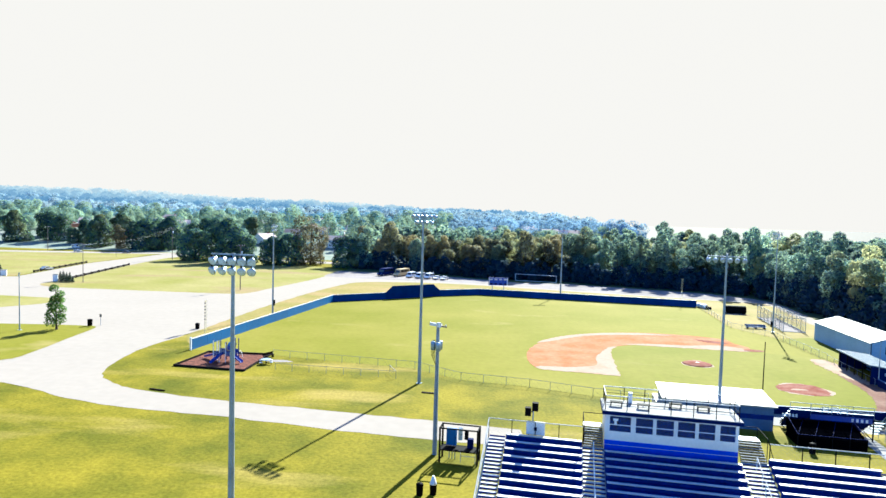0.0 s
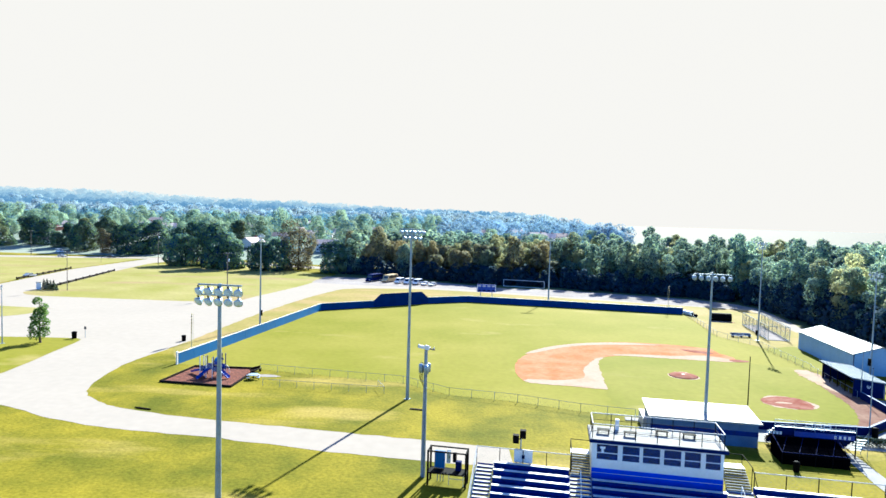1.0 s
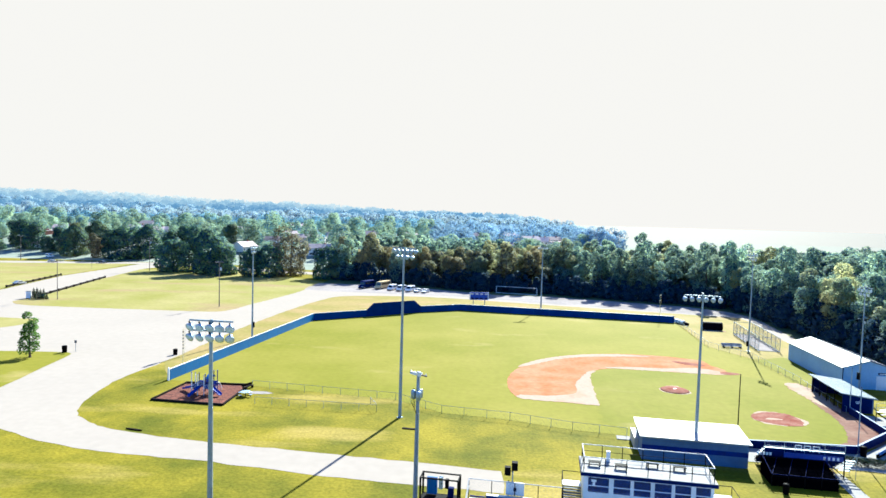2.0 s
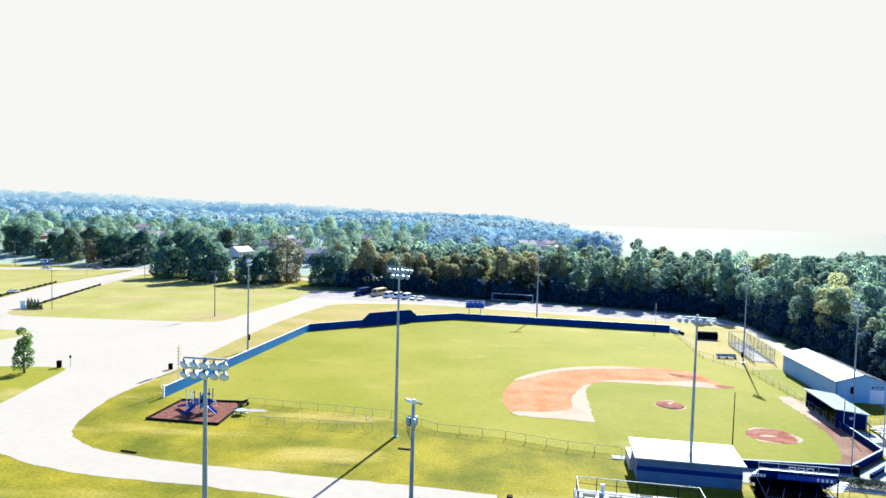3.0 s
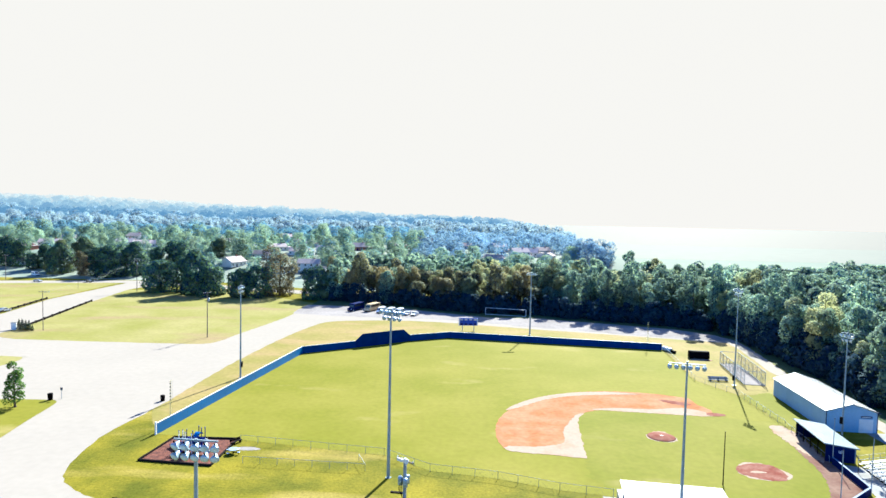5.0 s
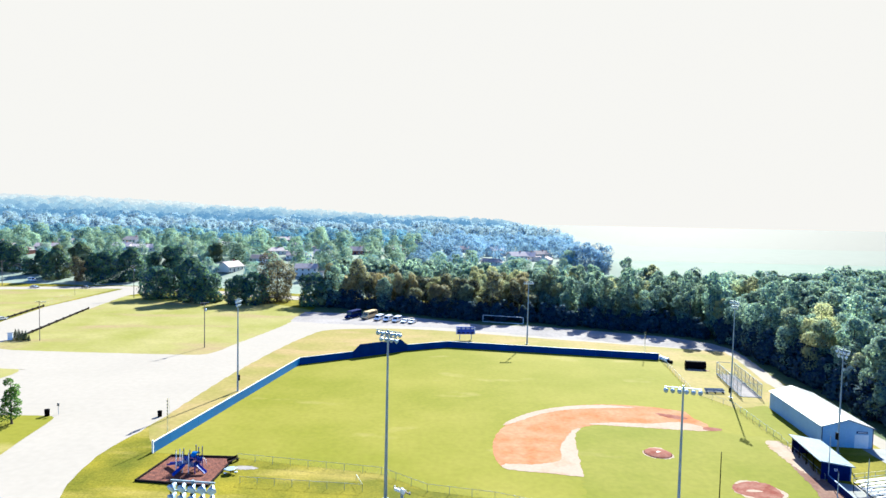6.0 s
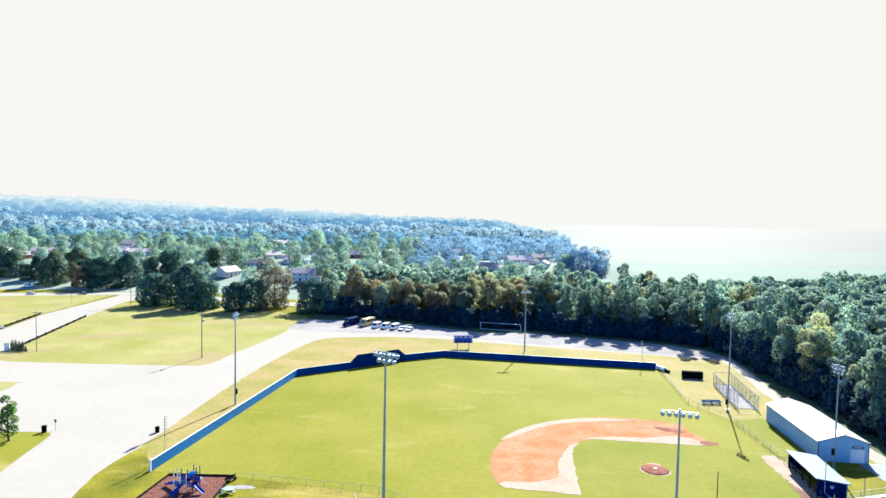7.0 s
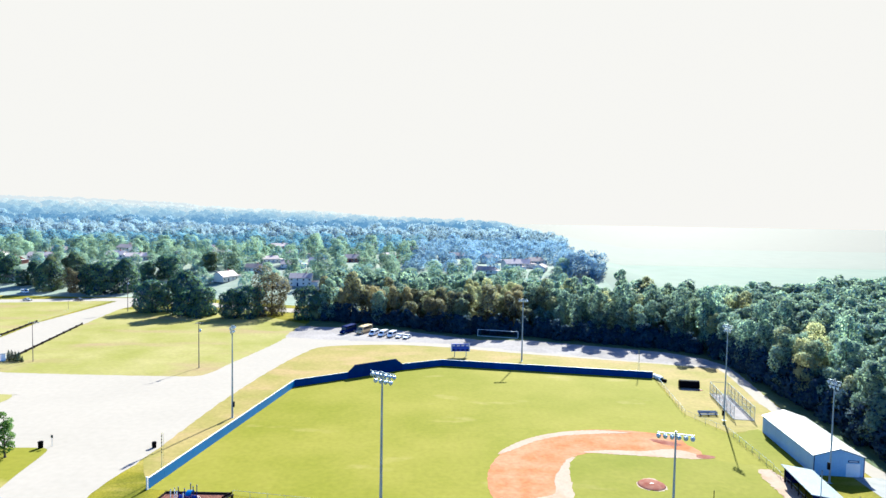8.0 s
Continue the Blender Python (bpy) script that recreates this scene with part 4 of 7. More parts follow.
def press_box():
    u0, u1, d0, d1, z0, z1 = 9.28, 19.25, 0.35, 3.3, 6.45, 9.95
    ob = thing("press_box", at(1.5, 51.6, 0, PARK), "white press box with six windows and a railed flat roof", "press box")
    part("floor", boxes((u0, u1, d0, d1, z0, z0 + 0.12)), NAVY_PAINT, ob)
    part("front_wall", boxes((u0, u1, d0, d0 + 0.1, 7.60, 8.30), (u0, u1, d0, d0 + 0.1, 9.62, 9.72)), WHITE_PAINT, ob)
    part("skirt", boxes((u0 - 0.01, u1 + 0.01, d0 - 0.03, d0 + 0.09, z0 - 0.05, 7.596)), SKIRT_BLUE, ob, "royal blue band below the white wall")
    part("skirt_trim", boxes((u0, u1, d0 - 0.05, d0 - 0.031, 7.22, 7.26)), ALUMINIUM, ob)
    for a in (u0, u1 - 0.1):
        part("side_wall", boxes((a, a + 0.1, d0 + 0.1, d1, z0, 9.72)), WHITE_PAINT, ob)
    part("back_wall", boxes((u0 + 0.1, u1 - 0.1, d1 - 0.1, d1, z0, 9.72)), WHITE_PAINT, ob)
    spans = [(9.58, 11.35), (11.58, 13.02), (13.14, 14.58), (14.74, 16.16), (16.28, 17.62), (17.84, 19.08)]
    edges = [u0] + [e for s in spans for e in s] + [u1]
    for a, b in zip(edges[::2], edges[1::2]):
        part("pier", boxes((a, b, d0, d0 + 0.1, 8.30, 9.62)), WHITE_PAINT, ob)
    for a, b in spans:
        w = part("window", boxes((a, a + 0.07, d0 - 0.02, d0 + 0.08, 8.30, 9.62), (b - 0.07, b, d0 - 0.02, d0 + 0.08, 8.30, 9.62),
                                 (a + 0.07, b - 0.07, d0 - 0.02, d0 + 0.08, 8.30, 8.34), (a + 0.07, b - 0.07, d0 - 0.02, d0 + 0.08, 9.56, 9.62),
                                 (a + 0.07, b - 0.07, d0 - 0.01, d0 + 0.07, 8.84, 8.90)), WHITE_PAINT, ob)
        for lo, hi in ((8.34, 8.84), (8.90, 9.56)):
            pane = part("pane", boxes((a + 0.07, b - 0.07, d0 + 0.025, d0 + 0.04, lo, hi)), PRESS_GLASS, w, "dark reflecting glass")
            pane.visible_shadow = False
    part("counter", boxes((u0 + 0.1, u1 - 0.1, d0 + 0.15, d0 + 0.75, 8.12, 8.18)), TIMBER, ob)
    # navy colour of floor and added lining stands in for a dim room
    part("inner_lining", boxes((u0 + 0.1, u1 - 0.1, d1 - 0.13, d1 - 0.1, z0 + 0.12, 9.7)), STAND_BLUE, ob)
    for u in (10.3, 12.1, 13.9, 16.6, 18.3):
        bm = boxes((u - 0.25, u + 0.25, d0 + 0.9, d0 + 1.35, 7.6, 7.7), (u - 0.25, u + 0.25, d0 + 1.3, d0 + 1.38, 7.7, 8.5), (u - 0.03, u + 0.03, d0 + 1.1, d0 + 1.16, z0 + 0.12, 7.6))
        part("stool", bm, BLACK, ob)
    roof = boxes((u0 - 0.25, u1 + 0.25, d0 - 0.3, d1 + 0.2, 9.72, 9.98))
    part("fascia", roof, NAVY_PAINT, ob, "navy roof edge")
    part("roof", boxes((u0 - 0.22, u1 + 0.22, d0 - 0.27, d1 + 0.17, 9.984, 10.03)), FELT, ob, "pale grey roof felt")
    bm = boxes((9.9, 10.3, d0 - 0.03, d0 - 0.01, 9.20, 9.38), (10.0, 10.2, d0 - 0.03, d0 - 0.01, 8.85, 9.2))
    part("emblem", bm, WHITE_PAINT, ob, "plain white emblem on a window")
    edge = [(u0, d0 + 0.1), (u1, d0 + 0.1), (u1, d1), (u0, d1)]
    for (ax, ay), (bx, by) in zip(edge, edge[1:] + edge[:1]):
        n = max(1, round(math.hypot(bx - ax, by - ay) / 1.7))
        for k in range(n):
            x, y = ax + (bx - ax) * k / n, ay + (by - ay) * k / n
            part("roof_post", tubes(((x, y, 10.03), (x, y, 11.15), 0.035)), DARK_STEEL, ob)
        part("roof_rail", tubes(((ax, ay, 11.15), (bx, by, 11.15), 0.04)), ALUMINIUM, ob)
        part("roof_rail", tubes(((ax, ay, 10.6), (bx, by, 10.6), 0.022)), DARK_STEEL, ob)
    for u, v in ((10.2, 1.6), (12.3, 1.4), (14.9, 2.4), (17.0, 2.2)):
        table = part("camera_bench", boxes((u - 0.5, u + 0.5, v - 0.25, v + 0.25, 10.35, 10.4), (u - 0.45, u - 0.4, v - 0.2, v + 0.2, 10.03, 10.35),
                                           (u + 0.4, u + 0.45, v - 0.2, v + 0.2, 10.03, 10.35)), DARK_STEEL, ob)
    bm = boxes((11.25, 11.55, d1 - 0.6, d1 - 0.3, 10.03, 10.9))
    soften(bm, 0.05)
    part("cabinet", bm, WHITE_PAINT, ob)
    for u in (u0 + 0.2, (u0 + u1) / 2, u1 - 0.2):
        for v in (d0 + 0.6, d1 - 0.15):
            part("column", boxes((u - 0.1, u + 0.1, v - 0.1, v + 0.1, 0, z0)), GALVANISED, ob)


press_box()


def speaker_mast():
    ob = thing("speaker_mast", at(5.2, 52.5, 0, PARK), "steel mast carrying two black loudspeakers behind the stand", "mast")
    part("mast", tubes(((0, 0, 0), (0, 0, 9.7), 0.06)), GALVANISED, ob)
    for x, z in ((-0.42, 8.65), (0.16, 9.1)):
        bm = boxes((x - 0.25, x + 0.25, -0.3, 0.15, z, z + 0.68))
        soften(bm, 0.06)
        sp = part("loudspeaker", bm, BLACK, ob)
        part("arm", tubes(((0, 0, z + 0.3), (x, 0, z + 0.3), 0.04)), DARK_STEEL, sp)


speaker_mast()
board = thing("notice_board", at(5.3, 51.25, 0, PARK), "white notice board on the stand's back rail", "sign")
part("panel", boxes((-0.75, 0.75, -0.03, 0.03, 7.45, 8.55)), WHITE_PAINT, board)
part("emblem", boxes((-0.12, 0.12, -0.045, -0.032, 7.8, 8.1)), NAVY_PAINT, board)
part("bracket", boxes((-0.6, -0.52, 0.03, 0.4, 7.0, 8.5), (0.52, 0.6, 0.03, 0.4, 7.0, 8.5)), DARK_STEEL, board)


def equipment_rack():
    ob = thing("equipment_rack", at(-3.1, 62.9, 0, PARK), "dark steel rack holding electrical cabinets by the utility pole", "rack")
    wide, deep, high = 3.9, 1.5, 3.6
    for x in (0, wide):
        for y in (0, deep):
            part("post", boxes((x - 0.09, x + 0.09, y - 0.09, y + 0.09, 0, high)), DARK_STEEL, ob)
    for z in (1.35, high):
        part("beam", boxes((0.07, wide - 0.07, -0.06, 0.06, z - 0.12, z), (0.07, wide - 0.07, deep - 0.06, deep + 0.06, z - 0.12, z),
                           (-0.06, 0.06, 0.07, deep - 0.07, z - 0.12, z), (wide - 0.06, wide + 0.06, 0.07, deep - 0.07, z - 0.12, z)), DARK_STEEL, ob)
    part("shelf", boxes((0.07, wide - 0.07, 0.07, deep - 0.07, 1.28, 1.33)), DARK_STEEL, ob)
    for x0, x1, z0, z1, m in ((0.5, 1.55, 1.5, 3.2, BLUE_PAD), (1.75, 2.15, 2.1, 3.3, LAMP_SHELL), (2.4, 2.75, 2.2, 3.1, DARK_STEEL), (2.7, 3.3, 1.35, 2.3, NAVY_PAINT)):
        bm = boxes((x0, x1, deep - 0.55, deep - 0.1, z0, z1))
        soften(bm, 0.03)
        cab = part("cabinet", bm, m, ob)
        part("door_handle", boxes((x1 - 0.12, x1 - 0.06, deep - 0.59, deep - 0.55, (z0 + z1) / 2 - 0.1, (z0 + z1) / 2 + 0.1)), DARK_STEEL, cab)
    for x in (0.8, 1.1, 1.4):
        part("conduit", tubes(((x, deep - 0.3, 0), (x, deep - 0.3, 1.5), 0.05)), GALVANISED, ob)
    part("guard_frame", tubes(((2.2, -0.05, 0.2), (2.2, -0.05, 1.3), 0.03), ((3.7, -0.05, 0.2), (3.7, -0.05, 1.3), 0.03), ((2.2, -0.05, 0.9), (3.7, -0.05, 0.9), 0.03)), ALUMINIUM, ob)


equipment_rack()


def bin_thing(x, y, label, r=0.33, h=0.95, liner=False):
    ob = thing("trash_bin", at(x, y, 0), label, "bin", "trash bins")
    bm = bmesh.new()
    spin(bm, [(r * 0.85, 0), (r * 0.9, 0.04), (r, h - 0.05), (r * 1.06, h), (r * 0.9, h)], None, 14)
    part("drum", bm, BLACK, ob)
    bm = bmesh.new()
    spin(bm, [(r * 1.08, h), (r * 0.9, h + 0.12), (r * 0.3, h + (0.75 if liner else 0.2))], None, 14)
    part("lid", bm, WHITE_PAINT if liner else BLACK, ob, "white crumpled liner" if liner else "")


bin_thing(-3.2, 55.6, "black drum bin with a white liner on the grass", liner=True)
bin_thing(-4.4, 55.3, "black drum bin on the grass")
bin_thing(-80.6, 124.6, "black bin at the tip of the grass island", 0.5, 1.3)
bin_thing(-58.0, 125.8, "black bin on the grass beside the parking lot", 0.45, 1.1)
bin_thing(54.6, 82.6, "dark bin on the concrete walkway", 0.4, 1.2)
bin_thing(37.9, 70.3, "black drum bin behind the small bleachers", 0.36, 1.0)
sign = thing("sign_post", at(-78.9, 125.6, 0), "thin post with a small sign at the drive", "sign")
part("post", tubes(((0, 0, 0), (0, 0, 2.4), 0.05)), GALVANISED, sign)
part("panel", boxes((-0.25, 0.25, -0.03, -0.01, 1.8, 2.4)), DARK_STEEL, sign)
pipe = thing("culvert", at(-43.4, 82.6, 0, -14), "dark drain culvert at the driveway edge", "culvert")
part("headwall", boxes((-0.9, 0.9, -0.12, 0.12, 0, 0.16)), TIMBER, pipe)
part("pipe", tubes(((-1.3, 0, 0.09), (1.3, 0, 0.09), 0.09)), DARK_STEEL, pipe)
cover = thing("drain_grate", at(-6.1, 86.8, 0), "small dark plank lying on the grass", "plank")
part("plank", boxes((-1.0, 1.0, -0.2, 0.2, 0.0, 0.12)), TIMBER, cover)
# ---------------------------------------------------------------- dugouts and shed
def near_dugout():
    ob = thing("dugout", at(31.0, 80.9, 0, PARK), "blue block dugout with a flat white roof behind third base", "dugout", "dugouts")
    w, d = 6.35, 2.9
    part("back_wall", boxes((-w, w, -d, -d + 0.25, 0, 1.35), (-w, w, -d, -d + 0.25, 1.95, 2.95)), BLOCK_BLUE, ob)
    part("stripe", boxes((-w - 0.01, w + 0.01, -d - 0.015, -d + 0.25, 1.355, 1.945)), STAND_BLUE, ob, "royal blue painted stripe")
    for x in (-w, w - 0.25):
        part("side_wall", boxes((x, x + 0.25, -d + 0.25, d - 0.4, 0, 2.95)), BLOCK_BLUE, ob)
    for k in range(5):
        x = -w + 0.3 + (2 * w - 0.6) * k / 4
        part("front_post", boxes((x - 0.07, x + 0.07, d - 0.5, d - 0.36, 0, 3.2)), GALVANISED, ob)
    part("bench", boxes((-w + 0.5, w - 0.5, -d + 0.4, -d + 0.85, 0.42, 0.48), (-w + 0.6, -w + 0.7, -d + 0.45, -d + 0.8, 0, 0.42), (w - 0.7, w - 0.6, -d + 0.45, -d + 0.8, 0, 0.42)), TIMBER, ob)
    part("floor", boxes((-w + 0.25, w - 0.25, -d + 0.25, d - 0.3, 0.0, 0.06)), CONCRETE, ob)
    bm = bmesh.new()
    profile_x(bm, [(-d - 0.35, 2.96), (d + 0.15, 3.36), (d + 0.15, 3.52), (-d - 0.35, 3.12)], -w - 0.35, w + 0.35)
    part("roof", bm, ROOF_WHITE, ob, "white coated roof slab")
    part("door", boxes((w - 0.02, w + 0.03, -1.2, -0.2, 0, 2.1)), NAVY_PAINT, ob)
    step = thing("stair_block", at(25.1, 85.2, 0, PARK), "white wing wall and dark steps beside the dugout", "steps")
    part("wing_wall", boxes((-0.35, 0.3, -3.0, 1.2, 0, 1.5)), ROOF_WHITE, step)
    part("pad", boxes((-2.2, -0.36, 0.2, 1.6, 0, 0.09)), CONCRETE, step, "pale concrete pad")
    for k in range(4):
        part("tread", boxes((0.35, 1.0, -4.6 + 0.35 * k, -4.25 + 0.35 * k, 0, 0.2 + 0.18 * k)), DARK_STEEL, step)


near_dugout()


def far_dugout():
    ob = thing("dugout", at(67.2, 107.8, 0, PARK), "navy dugout with a pale sloping metal roof beside first base", "dugout", "dugouts")
    w, d = 2.3, 6.0                       # x towards the shed, y along the foul line
    part("back_wall", boxes((w - 0.2, w, -d, d, 0, 2.35)), BLOCK_BLUE, ob)
    for y in (-d, d - 0.2):
        bm = bmesh.new()
        a = [(-w, 0), (w - 0.2, 0), (w - 0.2, 2.4), (-w, 3.0)]
        lo = [bm.verts.new((x, y, z)) for x, z in a]
        hi = [bm.verts.new((x, y + 0.2, z)) for x, z in a]
        bm.faces.new(lo)
        bm.faces.new(hi[::-1])
        for k in range(4):
            bm.faces.new((lo[k], hi[k], hi[(k + 1) % 4], lo[(k + 1) % 4]))
        bmesh.ops.recalc_face_normals(bm, faces=bm.faces[:])
        part("side_wall", bm, NAVY_PAINT, ob, "navy painted end wall")
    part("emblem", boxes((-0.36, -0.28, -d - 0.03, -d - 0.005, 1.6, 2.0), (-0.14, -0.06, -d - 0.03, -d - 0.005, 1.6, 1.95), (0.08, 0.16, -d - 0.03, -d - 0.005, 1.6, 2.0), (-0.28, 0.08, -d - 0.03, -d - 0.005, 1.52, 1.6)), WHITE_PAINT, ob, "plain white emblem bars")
    for k in range(5):
        y = -d + 0.3 + (2 * d - 0.6) * k / 4
        part("front_post", boxes((-w + 0.02, -w + 0.14, y - 0.06, y + 0.06, 0, 3.0)), DARK_STEEL, ob)
    part("front_rail", boxes((-w + 0.04, -w + 0.1, -d + 0.4, d - 0.4, 0.95, 1.03)), DARK_STEEL, ob)
    part("bench", boxes((w - 0.75, w - 0.3, -d + 0.5, d - 0.5, 0.42, 0.48), (w - 0.7, w - 0.6, -d + 0.6, -d + 0.7, 0, 0.42), (w - 0.7, w - 0.6, d - 0.7, d - 0.6, 0, 0.42)), TIMBER, ob)
    bm = bmesh.new()
    a = [(-w - 0.5, 3.08), (w + 0.4, 2.42), (w + 0.4, 2.56), (-w - 0.5, 3.22)]
    lo = [bm.verts.new((x, -d - 0.4, z)) for x, z in a]
    hi = [bm.verts.new((x, d + 0.4, z)) for x, z in a]
    bm.faces.new(lo)
    bm.faces.new(hi[::-1])
    for k in range(4):
        bm.faces.new((lo[k], hi[k], hi[(k + 1) % 4], lo[(k + 1) % 4]))
    bmesh.ops.recalc_face_normals(bm, faces=bm.faces[:])
    roof = part("roof", bm, ROOF_BLUE, ob, "pale blue ribbed metal roof")
    bm = bmesh.new()
    for k in range(26):
        y = -d - 0.35 + (2 * d + 0.7) * k / 25
        a, b = Vector((-w - 0.5, y, 3.235)), Vector((w + 0.4, y, 2.575))
        tube(bm, a, b, 0.025, 0.025, 5)
    part("rib", bm, ROOF_BLUE, roof)


far_dugout()


def metal_shed():
    w, length, eave, ridge = 9.2, 23.6, 3.9, 5.35
    ob = thing("metal_shed", at(73.4, 117.4, 0, -6.2), "long pale blue metal shed with a white gable roof", "shed")
    part("side_wall", boxes((0, 0.12, 0.12, length - 0.12, 0, eave)), SHED_WALL, ob)
    part("side_wall", boxes((w - 0.12, w, 0.12, length - 0.12, 0, eave)), SHED_WALL, ob)
    for y in (0.0, length - 0.12):
        bm = bmesh.new()
        a = [(0, 0), (w, 0), (w, eave), (w / 2, ridge), (0, eave)]
        lo = [bm.verts.new((x, y, z)) for x, z in a]
        hi = [bm.verts.new((x, y + 0.12, z)) for x, z in a]
        bm.faces.new(lo)
        bm.faces.new(hi[::-1])
        for k in range(5):
            bm.faces.new((lo[k], hi[k], hi[(k + 1) % 5], lo[(k + 1) % 5]))
        bmesh.ops.recalc_face_normals(bm, faces=bm.faces[:])
        part("gable_wall", bm, SHED_WALL, ob)
    bm = bmesh.new()
    for k in range(58):
        y = 0.3 + (length - 0.6) * k / 57
        box(bm, -0.035, -0.002, y - 0.05, y + 0.05, 0.05, eave - 0.05)
    part("wall_rib", bm, SHED_WALL, ob)
    for side in (0, 1):
        bm = bmesh.new()
        x0, x1 = (-0.3, w / 2) if side == 0 else (w + 0.3, w / 2)
        drop = (ridge - eave) / (w / 2) * 0.3
        a = [(x0, eave - drop + 0.02), (x1, ridge + 0.02), (x1, ridge + 0.12), (x0, eave - drop + 0.12)]
        lo = [bm.verts.new((x, -0.25, z)) for x, z in a]
        hi = [bm.verts.new((x, length + 0.25, z)) for x, z in a]
        bm.faces.new(lo)
        bm.faces.new(hi[::-1])
        for k in range(4):
            bm.faces.new((lo[k], hi[k], hi[(k + 1) % 4], lo[(k + 1) % 4]))
        bmesh.ops.recalc_face_normals(bm, faces=bm.faces[:])
        roof = part("roof", bm, ROOF_WHITE, ob, "white metal roof slope")
        bm = bmesh.new()
        for k in range(40):
            y = -0.2 + (length + 0.4) * k / 39
            tube(bm, (x0, y, eave - drop + 0.13), (x1, y, ridge + 0.13), 0.025, 0.025, 4)
        part("rib", bm, ROOF_WHITE, roof)
    part("trim", tubes(((-0.3, -0.3, eave + 0.02), (w / 2, -0.3, ridge + 0.1), 0.06), ((w / 2, -0.3, ridge + 0.1), (w + 0.3, -0.3, eave + 0.02), 0.06)), NAVY_PAINT, ob)
    part("corner_trim", boxes((-0.04, 0.1, -0.04, 0.0, 0, eave)), NAVY_PAINT, ob)
    part("corner_trim", boxes((w - 0.1, w + 0.04, -0.04, 0.0, 0, eave)), NAVY_PAINT, ob)
    door = part("roller_door", boxes((5.9, 8.4, -0.06, -0.005, 0, 2.6)), WHITE_PAINT, ob, "white roller door")
    for k in range(9):
        part("slat", boxes((5.95, 8.35, -0.085, -0.062, 0.04 + 0.285 * k, 0.27 + 0.285 * k)), WHITE_PAINT, door)
    part("sign", boxes((6.2, 8.2, -0.07, -0.01, 2.85, 3.25)), NAVY_PAINT, ob, "navy sign above the door")
    part("lettering_bar", boxes((6.4, 8.0, -0.082, -0.072, 2.98, 3.12)), WHITE_PAINT, ob)


metal_shed()

# ---------------------------------------------------------------- backstop, seats, small stands
def low_wall(points, high, name, label):
    ob = thing(name, pose(0, 0, 0), label, "wall", kind="structure")
    for (ax, ay), (bx, by) in zip(points, points[1:]):
        way = Vector((bx - ax, by - ay))
        m = pose(ax, ay, 0, 0, 0, math.degrees(math.atan2(way.y, way.x)))
        n = max(1, round(way.length / 2.4))
        each = way.length / n
        bm = boxes((0.01, each - 0.01, -0.12, 0.12, 0, high - 0.06))
        soften(bm, 0.03, 1)
        data = mesh_of("pad", bm, NAVY_PAINT)
        cap = mesh_of("cap", boxes((0, each, -0.14, 0.14, high - 0.055, high)), BLOCK_BLUE)
        for i in range(n):
            for nm, da in (("pad", data), ("cap", cap)):
                o = new(nm, da)
                o.parent = ob
                o.matrix_basis = m @ Matrix.Translation((each * i, 0, 0))


low_wall([(37.6, 84.4), (54.2, 83.3), (63.0, 89.9), (64.6, 101.2)], 1.15, "backstop_wall", "low navy padded backstop wall with a blue cap")
for x, y, h, dark in ((42.4, 92.0, 8.1, True), (54.3, 83.3, 9.0, False), (63.0, 89.8, 8.5, False), (64.7, 101.4, 7.5, False)):
    ob = thing("net_pole", at(x, y), "slim steel pole for the backstop net", "pole", "net poles")
    part("pole", tubes(((0, 0, 0), (0, 0, h), 0.09 if dark else 0.08, 0.06)), DARK_STEEL if dark else GALVANISED, ob)
    part("cap", tubes(((0, 0, h), (0, 0, h + 0.08), 0.08)), DARK_STEEL, ob)


